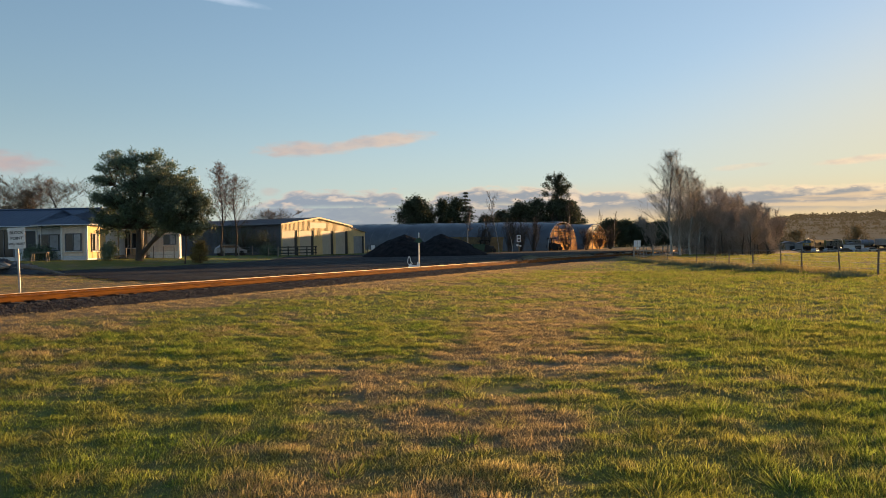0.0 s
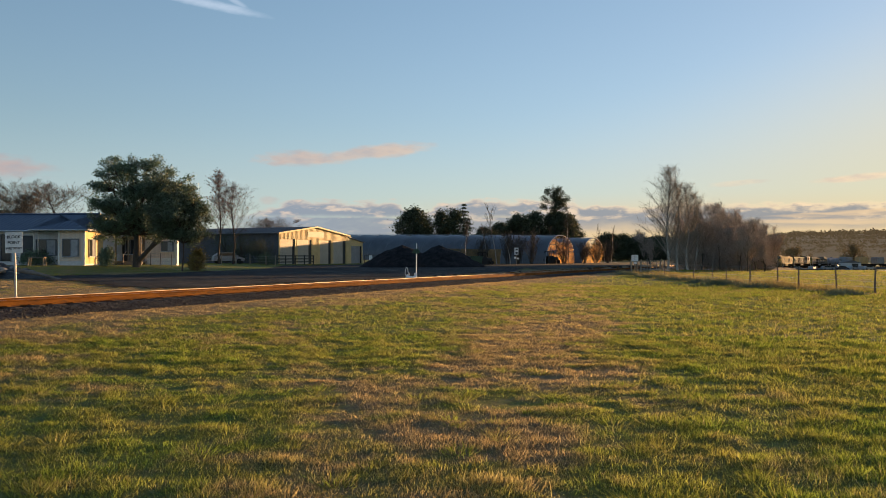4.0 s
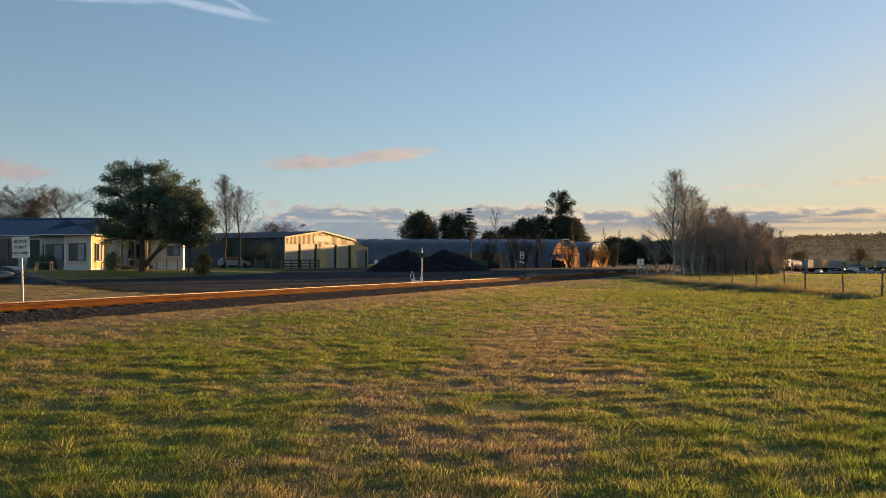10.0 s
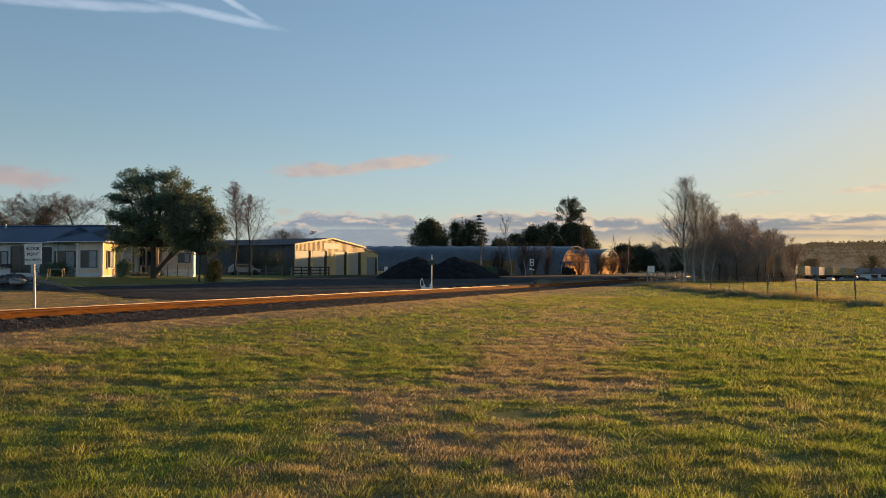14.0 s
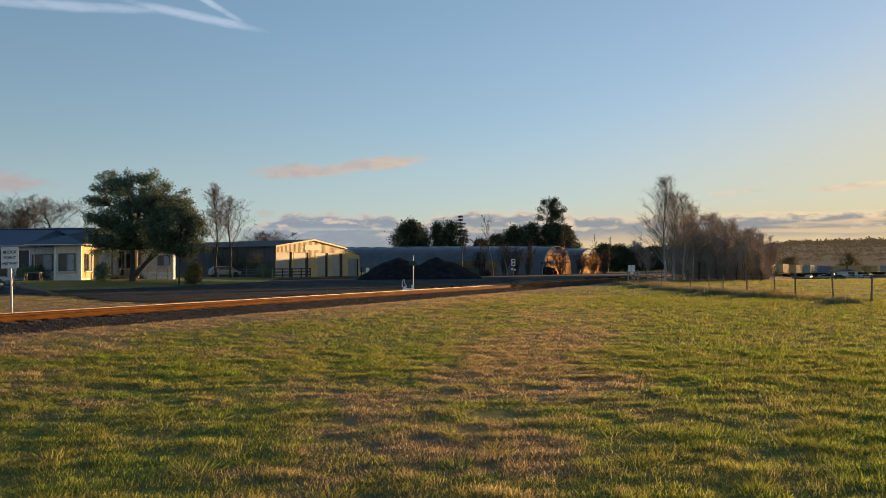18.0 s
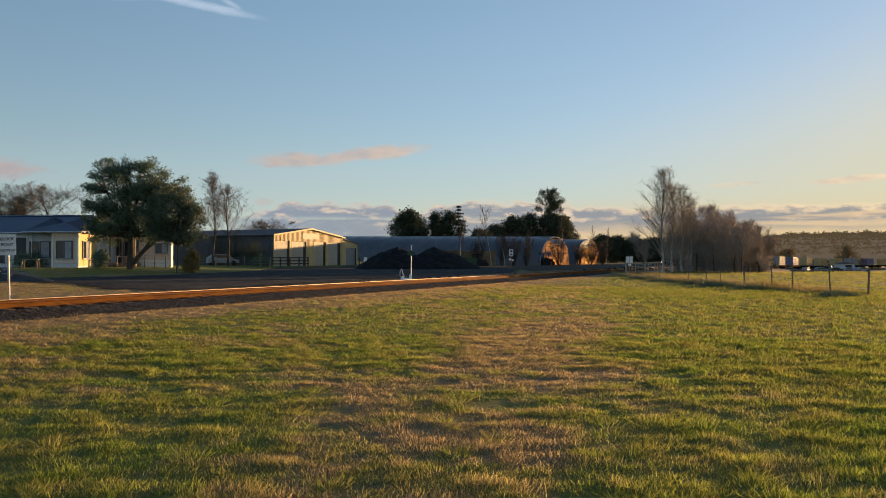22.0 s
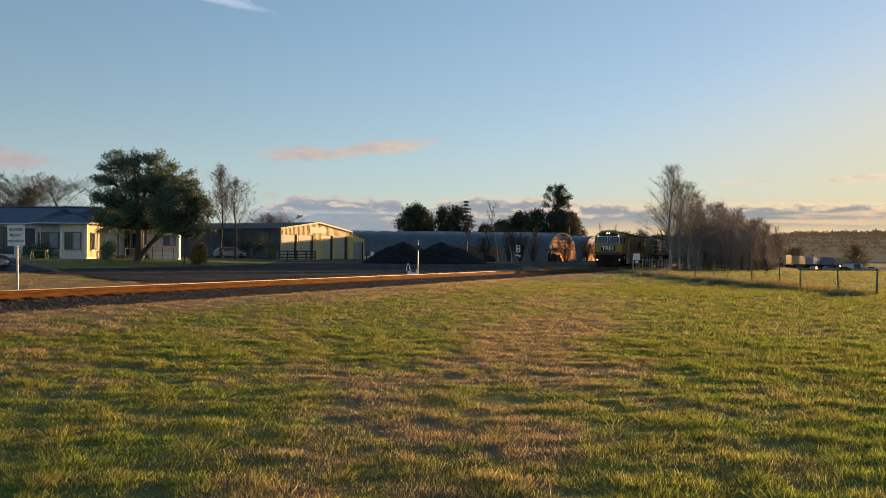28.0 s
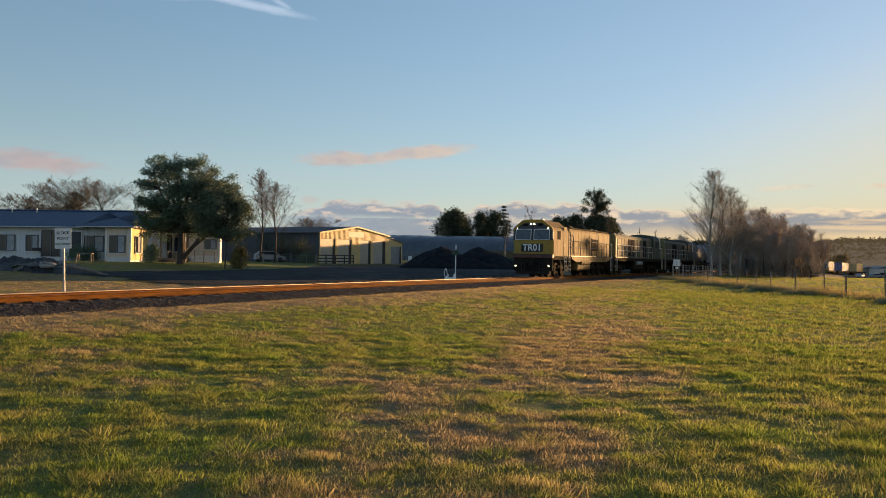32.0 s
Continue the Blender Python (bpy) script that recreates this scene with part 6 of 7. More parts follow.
        part("barge_board", Mesh().add([(xa, -0.3, za - 0.1), (xb, -0.3, zb - 0.1), (xb, -0.26, zb - 0.1), (xa, -0.26, za - 0.1), (xa, -0.3, za + 0.1), (xb, -0.3, zb + 0.1), (xb, -0.26, zb + 0.1), (xa, -0.26, za + 0.1)], [(0, 1, 2, 3), (4, 7, 6, 5), (0, 4, 5, 1), (2, 6, 7, 3), (0, 3, 7, 4), (1, 5, 6, 2)]), M["shedwall"], root)
    part("gutter", Mesh().box((-o - 0.05, depth / 2, eh - sl * o + 0.03), (0.14, depth, 0.14), 0.02), M["locodark"], root, "dark gutter")
    # lean-to
    lw, l0, l1 = 4.6, 4.0, 3.3
    lean = part("lean_to", Mesh().prism([(L + 0.13, 0), (L + 1.2, 0), (L + 1.2, 2.7), (L + lw - 0.5, 2.7), (L + lw - 0.5, 0), (L + lw, 0), (L + lw, l1), (L + 0.13, l0)], 0.15, 0.27), M["shedwall"], root, "cream lean-to bay")
    part("lean_to_side", Mesh().box((L + lw - 0.06, 8, l1 / 2), (0.12, 15.4, l1)), M["shedroof"], lean)
    part("lean_to_roof", Mesh().prism([(L + 0.13, l0 + 0.02), (L + lw + 0.3, l1 - 0.03), (L + lw + 0.3, l1 + 0.05), (L + 0.13, l0 + 0.1)], -0.1, 15.8), M["shedroof"], lean)
    part("roller_door", Mesh().box((L + 2.65, 0.24, 1.35), (2.9, 0.05, 2.68), 0.005), M["boxgrey"], lean, "grey roller door")
    part("door_jamb", Mesh().box((L + lw - 0.62, 0.12, 1.35), (0.26, 0.1, 2.7), 0.01), M["darksteel"], lean)
    # loading rails before the doors
    fr = thing("yard_rail_fence", root.matrix_basis.copy(), "dark timber rail fence in front of the roller doors", "fence")
    for k in range(5):
        part("post", Mesh().box((-3.9 + k * 2.1, -2.4, 0.6), (0.13, 0.13, 1.3), 0.015), M["darksteel"], fr)
    for h in (0.35, 0.75, 1.15):
        part("rail", Mesh().box((0.3, -2.48, h), (8.6, 0.05, 0.14), 0.01), M["darksteel"], fr)
    part("post", Mesh().rod((L + 1, -2.4, 0), (L + 1, -2.4, 1.3), 0.06, 0.06, 8), M["darksteel"], fr)
    part("rail", Mesh().rod((L + 1, -2.4, 1.25), (L + 6, -2.4, 1.25), 0.04, 0.04, 6), M["darksteel"], fr)


# ---------------------------------------------------------------- growing tunnels


def tunnel(px, y, width, high, length, n_dir, rise, label, z, open_end=True):
    x, y, _ = at(px, y)
    ang = math.degrees(math.atan2(n_dir[1], n_dir[0]))
    root = thing("growing_tunnel", pose(x, y, z, 0, 0, ang - 90) @ pose(0, 0, 0, -rise, 0, 0), label, "polytunnel", "growing tunnels")
    # local: +y looks out of the open end, the tunnel runs to -y

    def arch(t, grow=0.0):
        a = math.pi * t
        return ((width / 2 + grow) * math.cos(a), (high + grow) * math.sin(a) ** 0.8)

    nseg, nlen = 22, int(length / 2)
    cov = Mesh()
    for j in range(nlen + 1):
        for k in range(nseg + 1):
            p = arch(k / nseg, -0.09 * (j % 2) * math.sin(math.pi * k / nseg))
            cov.v.append((p[0], -length * j / nlen, p[1]))
    clear = Mesh()
    clear.v = list(cov.v)
    vent = Mesh()
    vent.v = list(cov.v)
    for j in range(nlen):
        for k in range(nseg):
            a = j * (nseg + 1) + k
            (clear if j < 5 and k >= 11 else vent if nlen > 15 and 3 < j < 10 and k < 3 else cov).f.append((a, a + 1, a + nseg + 2, a + nseg + 1))
    part("clear_film", clear.trim(), M["film"], root, "cloudy clear plastic film", smooth=True)
    if vent.f:
        part("side_vent", vent.trim(), M["sidefilm"], root, "tan film over the open side vent", smooth=True)
    part("cover", cov.trim(), M["plastic"], root, "grey woven tunnel cover", smooth=True)
    hoopm = Mesh().pipe([(arch(k / nseg, 0.0)[0], 0, arch(k / nseg, 0.0)[1]) for k in range(nseg + 1)], 0.045, 6)
    hoopm, rim = hoopm.data("hoop", M["seam"]), hoopm.data("hoop", M["steel"])
    part("ridge_strip", Mesh().rod((0, 0, high + 0.02), (0, -length, high + 0.02), 0.05, 0.05, 8), M["steel"], root, "pale steel ridge pipe")
    for j in range(nlen // 2 + 1):
        part("hoop", hoopm if j else rim, None, root, m=pose(0, -length * 2 * j / nlen if j else 0.04, 0))
    # purlins under the clear film
    for k in range(12, nseg, 2):
        p = arch(k / nseg, -0.08)
        part("purlin", Mesh().rod((p[0], 0.0, p[1]), (p[0], -length * 5 / nlen, p[1]), 0.035, 0.035, 6), M["wood"], root)
    # the end frame
    endf = Mesh()
    for xx in (-width * 0.3, -width * 0.12, width * 0.12, width * 0.3):
        hh = high * (1 - (2 * xx / width) ** 2) ** 0.4
        endf.box((xx, -0.1, hh / 2), (0.09, 0.09, hh - 0.05), 0.01)
    for hh in (high * 0.45, high * 0.68):
        ww = width * (1 - (hh / high) ** 2.5) ** 0.5
        endf.box((0, -0.17, hh), (ww - 0.1, 0.07, 0.1), 0.01)
    part("end_frame", endf, M["palewood"], root, "timber end frame")
    return root


def tunnels():
    tunnel(1019, 124, 8.8, 4.45, 48, (0.78, -0.63), 1.1, "long grey growing tunnel with an open timber-framed end", 0.42)
    tunnel(1078, 140, 8.4, 4.5, 20, (0.78, -0.63), 0.5, "second grey growing tunnel with an open end", 0.35)


# ---------------------------------------------------------------- heaps and yard clutter


def heap(name, where, rx, ry, h, seed, mat, label, category, rough=1.0):
    n = 46
    me = Mesh()
    for i in range(n + 1):
        for j in range(n + 1):
            x, y = (2 * i / n - 1), (2 * j / n - 1)
            r = math.hypot(x, y)
            z = h * max(0.0, 1 - r ** 1.25) if r < 1 else 0
            z += (noise.noise(Vector((x * 3 + seed, y * 3, seed))) * 0.13 + noise.noise(Vector((x * 9 + seed, y * 9, seed))) * 0.06 * rough) * h * rough * max(0, min(1, 1.25 - r)) * (0.35 + 0.65 * (r < 0.95))
            me.v.append((x * rx, y * ry, max(z, 0) - 0.12 * (r > 0.97)))
    for i in range(n):
        for j in range(n):
            a = i * (n + 1) + j
            me.f.append((a, a + n + 1, a + n + 2, a + 1))
    ob = part(name, me, mat, None, smooth=True, m=Matrix.Translation(where))
    return tagged(ob, label, category)


def clutter():
    for px, y in ((654, 156), (699, 154)):
        x, y, _ = at(px, y)
        v = thing("tunnel_vent", pose(x, y, 0.45), "small round ventilator on a tall pipe behind the shed", "vent", "ventilators by the tunnel")
        part("pipe", Mesh().rod((0, 0, 0), (0, 0, 5.1), 0.06, 0.06, 8), M["darksteel"], v)
        part("cowl", Mesh().rod((0, 0, 5.05), (0, 0, 5.3), 0.2, 0.24, 12).rod((0, 0, 5.3), (0, 0, 5.42), 0.34, 0.05, 12), M["darksteel"], v)
    x, y, z = at(683, 100)
    b = thing("notice_board", pose(x, y, z, 0, 0, 5), "small white notice on a short post by the shed", "sign")
    part("post", Mesh().rod((0, 0, -0.1), (0, 0, 0.9), 0.04, 0.04, 8), M["wood"], b)
    part("plate", Mesh().box((0, -0.05, 0.95), (0.42, 0.02, 0.6), 0.004), M["white"], b)
    x, y, z = at(739, 84)
    heap("coal_mound", (x, y, z), 4.5, 4.3, 2.3, 1.0, M["coal"], "dark mound of coal in the yard", "coal mound")
    x, y, z = at(808, 84)
    heap("coal_mound", (x, y, z), 4.7, 4.4, 2.2, 5.0, M["coal"], "larger dark mound of coal in the yard", "coal mound")
    # bin and old machinery by the tunnel
    x, y, z = at(869, 84)
    b = thing("rubbish_bin", pose(x, y, z, 0, 0, 12), "dark green wheeled bin beside the coal", "bin")
    part("body", Mesh().prism([(-0.5, 0.12), (0.5, 0.12), (0.62, 1.05), (-0.62, 1.05)], -0.4, 0.4), M["green"], b)
    part("lid", Mesh().box((0, 0, 1.09), (1.32, 0.9, 0.07), 0.02), M["green"], b)
    for k in (-1, 1):
        part("wheel", Mesh().rod((k * 0.45, -0.46, 0.11), (k * 0.45, -0.36, 0.11), 0.11, 0.11, 10), M["rubber"], b)
    x, y, z = at(855, 86)
    w = thing("white_drum", pose(x, y, z), "small white plastic drum", "drum")
    part("body", Mesh().rod((0, 0, 0), (0, 0, 0.75), 0.28, 0.28, 14), M["white"], w)
    part("lid", Mesh().rod((0, 0, 0.75), (0, 0, 0.8), 0.3, 0.3, 14), M["white"], w)
    for px, yy, s in ((885, 108, 0.7), (1003, 121, 0.8)):
        x, y, z = at(px, yy)
        t = thing("old_tractor", pose(x, y, z, 0, 0, 35), "dark old tractor parked by the tunnel", "tractor", "parked machines")
        part("bonnet", Mesh().box((0.9 * s, 0, 1.0 * s), (1.5 * s, 0.6 * s, 0.6 * s), 0.08), M["darksteel"], t)
        part("cab_frame", Mesh().box((-0.5 * s, 0, 2.3 * s), (1.3 * s, 1.2 * s, 0.1 * s), 0.03).pipe([(-1.05 * s, 0.5, 1), (-1.05 * s, 0.5, 2.3 * s)], 0.05).pipe([(0.05 * s, 0.5, 1), (0.05 * s, 0.5, 2.3 * s)], 0.05).pipe([(-1.05 * s, -0.5, 1), (-1.05 * s, -0.5, 2.3 * s)], 0.05).pipe([(0.05 * s, -0.5, 1), (0.05 * s, -0.5, 2.3 * s)], 0.05), M["grime"], t)
        part("seat", Mesh().box((-0.6 * s, 0, 1.1 * s), (0.5 * s, 0.5 * s, 0.5 * s), 0.06), M["grime"], t)
        for k in (-1, 1):
            part("rear_wheel", Mesh().rod((-0.6 * s, k * 0.5 * s, 0.75 * s), (-0.6 * s, k * 0.85 * s, 0.75 * s), 0.75 * s, 0.75 * s, 18), M["rubber"], t)
            part("front_wheel", Mesh().rod((1.3 * s, k * 0.45 * s, 0.4 * s), (1.3 * s, k * 0.65 * s, 0.4 * s), 0.4 * s, 0.4 * s, 16), M["rubber"], t)
    # heap of tarpaulins and timber by the track
    for px, yy, rx, ry, h, sd in ((20, 44, 2.4, 1.6, 0.75, 3.0), (62, 41, 1.9, 1.3, 0.5, 8.0), (-30, 46, 2.6, 1.8, 0.7, 12.0)):
        x, y, z = at(px, yy)
        heap("scrap_mound", (x, y, z - 0.05), rx, ry, h, sd, M["tarp"], "low dark mound of tarpaulin and scrap on the grass", "scrap mound", 2.2)
    rs = random.Random(77)
    for k in range(34):
        px, yy = rs.uniform(-40, 96), rs.uniform(40, 45)
        x, y, z = at(px, yy)
        w, d, h = rs.uniform(0.5, 1.3), rs.uniform(0.4, 0.9), rs.uniform(0.06, 0.16)
        sl = Mesh()
        rim = [(w * rs.uniform(0.7, 1.05) * math.cos(j * 1.05) / 2, d * rs.uniform(0.7, 1.05) * math.sin(j * 1.05) / 2) for j in range(6)]
        sl.prism(rim, -h / 2, h / 2)
        lift = 0.28 * max(0.0, 1 - abs(px - 25) / 70)
        ob = part("rubble_block", sl, M[("slab", "tarp", "slab", "palewood")[k % 4]], None, m=pose(x, y, z + 0.16 + lift, 90 + rs.uniform(-38, 38), rs.uniform(-22, 22), rs.uniform(0, 360)))
        tagged(ob, "broken grey concrete block tipped on the scrap heap", "rubble", "rubble by the track")
    for px, yy, l, a, tilt in ((102, 39, 2.4, -12, 11),):
        x, y, z = at(px, yy)
        lg = new("log", Mesh().rod((-l / 2, 0, 0), (0, 0.06, 0.03), 0.1, 0.09, 9).rod((0, 0.06, 0.03), (l / 2, 0, 0), 0.09, 0.06, 9).data("log", M["wood"]))
        lg.matrix_basis = pose(x, y, z + 0.22, 0, tilt, a)
        tagged(lg, "weathered log leaning on the scrap heap", "log", "logs by the track")
    x, y, z = at(99, 60)
    s = thing("garden_bench", pose(x, y, z), "plain weathered timber trestle bench on the lawn", "bench")
    part("top", Mesh().box((0, 0, 0.62), (1.2, 0.4, 0.07), 0.012), M["palewood"], s)
    for k in (-1, 1):
        for j in (-1, 1):
            part("leg", Mesh().rod((k * 0.5, j * 0.15, 0.58), (k * 0.58, j * 0.2, -0.02), 0.035, 0.035, 6), M["palewood"], s)
    # garden fences
    for name, pxs, y0, hgt, gap, mat, lab in (("garden_fence", (280, 345), 67, 1.1, 0.9, "darksteel", "thin dark post and wire garden fence"), ("boundary_fence", (392, 520), 97, 1.2, 1.55, "palewood", "pale post and wire boundary fence on the lawn")):
        x0, x1 = [(p - 784) / 1444 * y0 for p in pxs]
        f = thing(name, Matrix(), lab, "fence")
        k, xs = x0, []
        while k <= x1:
            r = 0.03 if mat == "darksteel" else 0.07
            part("post", Mesh().rod((0, 0, -0.1), (0, 0, hgt * random.uniform(0.85, 1.05)), r, r * 0.9, 7), M[mat], f, m=pose(k, y0, gz(k, y0), random.uniform(-3, 3), random.uniform(-3, 3)))
            xs.append(k)
            k += gap * random.uniform(0.7, 1.3)
        for h in (0.4, 0.75, 1.0):
            part("wire", Mesh().pipe([(q, y0, gz(q, y0) + h) for q in xs], 0.008, 4), M["steel"], f)
    # shrubs
    for nm, px, yy, hh, ww, sd, mt, lab in (("shrub", 221, 60, 1.3, 1.1, 201, "leaf", "clipped green shrub by the house"), ("shrub", 378, 60, 1.5, 1.3, 202, "leaf_hedge", "olive-brown hedge shrub at the house corner"), ("shrub", 500, 100, 1.2, 2.6, 203, "leaf_olive", "low dry shrub by the shed"), ("shrub", 95, 65, 1.0, 2.6, 204, "leaf", "low shrubs under the front windows"), ("shrub", 455, 107, 3.6, 4.5, 205, "leaf_dark", "dark shrub against the shed wall"), ("shrub", 428, 110, 3.6, 5, 206, "leaf_dark", "dark shrub against the shed wall"), ("shrub", 488, 107, 3.0, 4, 207, "leaf_dark", "dark shrub against the shed wall")):
        clump_tree(nm, sunk(px, yy), hh, ww, lab, "shrub", sd, 40, (2600, (0.16 * ww / 2 + 0.05), 0.07, M[mt]), (M["bark"],), low=0.08)


def car(px, y, turn, mat, label, tall=1.45, long=4.3):
    x, y, z = at(px, y)
    c = thing("parked_car", pose(x, y, z, 0, 0, turn), label, "car", "cars across the paddock")
    k = long / 4.3
    prof = [(-2.1 * k, 0.35), (2.1 * k, 0.35), (2.15 * k, 0.7), (1.3 * k, 0.9), (0.7 * k, tall), (-1.3 * k, tall), (-2.0 * k, 0.95)]
    part("body", Mesh().prism(prof, -0.85, 0.85), M[mat], c)
    part("windows", Mesh().prism([(-1.75 * k, 0.98), (1.1 * k, 0.95), (0.66 * k, tall - 0.07), (-1.25 * k, tall - 0.07)], -0.86, 0.86), M["glass"], c, "dark side windows")
    for sx in (-1.35, 1.35):
        for sy in (-0.8, 0.8):
            part("wheel", Mesh().rod((sx * k, sy - 0.09, 0.32), (sx * k, sy + 0.09, 0.32), 0.32, 0.32, 12), M["rubber"], c)


def distance():
    """The far side of the paddock: cars, sheds and wooded hills."""
    for px, y, turn, mat, lab, tall in ((1470, 262, 50, "carwhite", "white car parked across the paddock", 1.5), (1512, 266, -35, "carwhite", "white van parked across the paddock", 2.0), (1524, 262, 0, "cardark", "dark car parked across the paddock", 1.45), (1497, 258, 5, "boxgrey", "grey car parked across the paddock", 1.5), (1545, 262, 20, "carwhite", "white car parked across the paddock", 1.5), (1558, 262, 62, "boxgrey", "silver car parked across the paddock", 1.5), (1572, 264, 4, "carwhite", "white car parked across the paddock", 1.5), (1440, 256, 0, "boxgrey", "grey car parked across the paddock", 1.45)):
        car(px, y, turn, mat, lab, tall * 0.93, 3.9)
    car(432, 104, 25, "boxgrey", "pale grey car half hidden behind the bare trees", 1.4, 3.9)
    for px, y, w, d, h, mat, lab in ((1450, 305, 6, 5, 3.2, "boxgrey", "small grey shed far across the paddock"), (1477, 300, 5.5, 6, 3.0, "palewood", "bleached timber shed far across the paddock"), (1504, 296, 6.5, 6, 3.2, "cream", "low cream farm building far across the paddock"), (1536, 290, 7, 4, 2.5, "weather", "long white shed far across the paddock"), (1420, 310, 6, 5, 3.2, "boxgrey", "small grey building among the far trees")):
        x, y, z = at(px, y)
        b = thing("farm_building", pose(x, y, z, 0, 0, random.uniform(-15, 15)), lab, "building", "far farm buildings")
        part("wall", Mesh().box((0, 0, h / 2), (w, d, h), 0.02), M[mat], b)
        part("roof", Mesh().prism([(-w / 2 - 0.3, h), (w / 2 + 0.3, h), (0, h + 0.9)], -d / 2 - 0.3, d / 2 + 0.3), M["shedroof"], b)
        part("door", Mesh().box((w * 0.2, -d / 2 - 0.02, 1.1), (2.2, 0.06, 2.2), 0.01), M["darksteel"], b)
    for k, (px, y, h, w) in enumerate(((1545, 310, 9.0, 10), (1400, 330, 9, 12), (1440, 345, 8, 13), (1365, 300, 9, 11))):
        clump_tree("far_tree", sunk(px, y), h, w, "hazy rounded tree across the paddock", "tree", 300 + k, 40, (3600, 0.8, 0.28, M["leaf_far"]), (M["bark"],), low=0.08)
    # the hills
    n = 260
    for name, r0, r1, lo, hi, base, amp, seed, lab in (("wooded_hill", 900, 1250, -60, 90, 11, 21, 2.0, "low wooded hill on the horizon"),):
        me = Mesh()
        rows = 9
        for i in range(n + 1):
            a = radians(lo + (hi - lo) * i / n)
            bear = math.degrees(a)
            crest = base + amp * float(ease(bear, 12, 27)) - 7 * float(ease(bear, 28.5, 34)) + 1.4 * noise.noise(Vector((bear * 0.9, seed, 4))) + 1.0 * noise.noise(Vector((bear * 3.5, seed, 8)))
            for j in range(rows + 1):
                t = j / rows
                r = r0 + (r1 - r0) * t
                me.v.append((r * math.sin(a), r * math.cos(a), -6 + (crest + 6) * math.sin(t * math.pi / 2) ** 1.2))
        for i in range(n):
            for j in range(rows):
                q = i * (rows + 1) + j
                me.f.append((q, q + rows + 1, q + rows + 2, q + 1))
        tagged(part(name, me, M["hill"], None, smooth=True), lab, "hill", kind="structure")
        g = np.random.default_rng(7)
        # trees stand all over the slope, thicker along the crest
        lump = []
        for _ in range(2600):
            i, t = int(g.uniform(0.43, 0.66) * n), 1 - 0.75 * g.random() ** 1.6
            x, y, z = me.v[i * (rows + 1) + int(t * rows)]
            rr, tall = (r0 + (r1 - r0) * t) / math.hypot(x, y), g.uniform(2.0, 6.0)
            for _ in range(5):
                lump.append((x * rr + g.normal(0, 3.5), y * rr + g.normal(0, 3.5), z + tall * g.uniform(0.1, 1.0)))
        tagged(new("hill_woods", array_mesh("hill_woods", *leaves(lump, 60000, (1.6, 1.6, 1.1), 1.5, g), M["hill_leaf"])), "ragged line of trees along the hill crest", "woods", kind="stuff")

# ---------------------------------------------------------------- the train
# Vehicles run towards +x, stand on the rail tops at z = 0, and begin at x = 0.


def bogie(root, x, axles, gap, r=0.48):
    b = part("bogie", Mesh().box((x, 0.86, 0.62), (gap * (axles - 1) + 1.0, 0.12, 0.26), 0.03).box((x, -0.86, 0.62), (gap * (axles - 1) + 1.0, 0.12, 0.26), 0.03).box((x, 0, 0.62), (0.5, 1.7, 0.25), 0.03), M["grime"], root, "oily black bogie frame")
    for k in range(axles):
        ax = x + (k - (axles - 1) / 2) * gap
        w = Mesh()
        for sy in (-1, 1):
            w.rod((0, sy * 0.5, 0), (0, sy * 0.63, 0), r, r, 22)
            w.rod((0, sy * 0.46, 0), (0, sy * 0.5, 0), r + 0.025, r + 0.025, 22)
        w.rod((0, -0.8, 0), (0, 0.8, 0), 0.08, 0.08, 8)
        for j in range(5):
            t = 2 * math.pi * j / 5
            w.rod((0.22 * math.cos(t), 0.625, 0.22 * math.sin(t)), (0.22 * math.cos(t), 0.645, 0.22 * math.sin(t)), 0.06, 0.06, 8)
        ws = part("wheelset", w, M["grime"], root, "steel wheelset", m=pose(ax, 0, r))
        WHEELS.setdefault(root.name, []).append((ws, ax, r))
        for sy in (-1, 1):
            part("axle_box", Mesh().box((ax, sy * 0.92, r + 0.02), (0.3, 0.16, 0.28), 0.03), M["grime"], b)
            part("spring", Mesh().rod((ax + gap * 0.42, sy * 0.9, 0.5), (ax + gap * 0.42, sy * 0.9, 0.78), 0.09, 0.09, 9), M["grime"], b)
    return b


WHEELS = {}


def shell(x0, x1, half, low, high, camber, chamfer=0.25, angular=False):
    """A body with rounded or, if angular, sloping shoulders."""
    prof = [(-half, low), (half, low), (half, high - chamfer)]
    if angular:
        prof += [(half * 0.93, high - chamfer * 0.55), (half * 0.5, high + camber * 0.85), (half * 0.3, high + camber), (-half * 0.3, high + camber), (-half * 0.5, high + camber * 0.85), (-half * 0.93, high - chamfer * 0.55)]
    for k in range(1, 1 if angular else 8):
        t = k / 8
        prof.append((half * math.cos(t * math.pi) , high - chamfer + (chamfer + camber) * math.sin(t * math.pi) ** 0.6))
    prof.append((-half, high - chamfer))
    n = len(prof)
    m = Mesh()
    m.v = [(x0, y, z) for y, z in prof] + [(x1, y, z) for y, z in prof]
    m.f = [tuple(range(n))[::-1], tuple(range(n, 2 * n))] + [(k, (k + 1) % n, n + (k + 1) % n, n + k) for k in range(n)]
    if x0 > x1:
        m.f = [f[::-1] for f in m.f]
    return m


def handrail(root, x0, x1, y, z0, posts, mat, heights=(1.0,)):
    m = Mesh()
    for h in heights:
        m.rod((x0, y, z0 + h), (x1, y, z0 + h), 0.022, 0.022, 6)
    for k in range(posts):
        x = x0 + (x1 - x0) * k / (posts - 1)
        m.rod((x, y, z0), (x, y, z0 + max(heights)), 0.02, 0.02, 6)
    return part("handrail", m, mat, root, "thin tubular handrail")


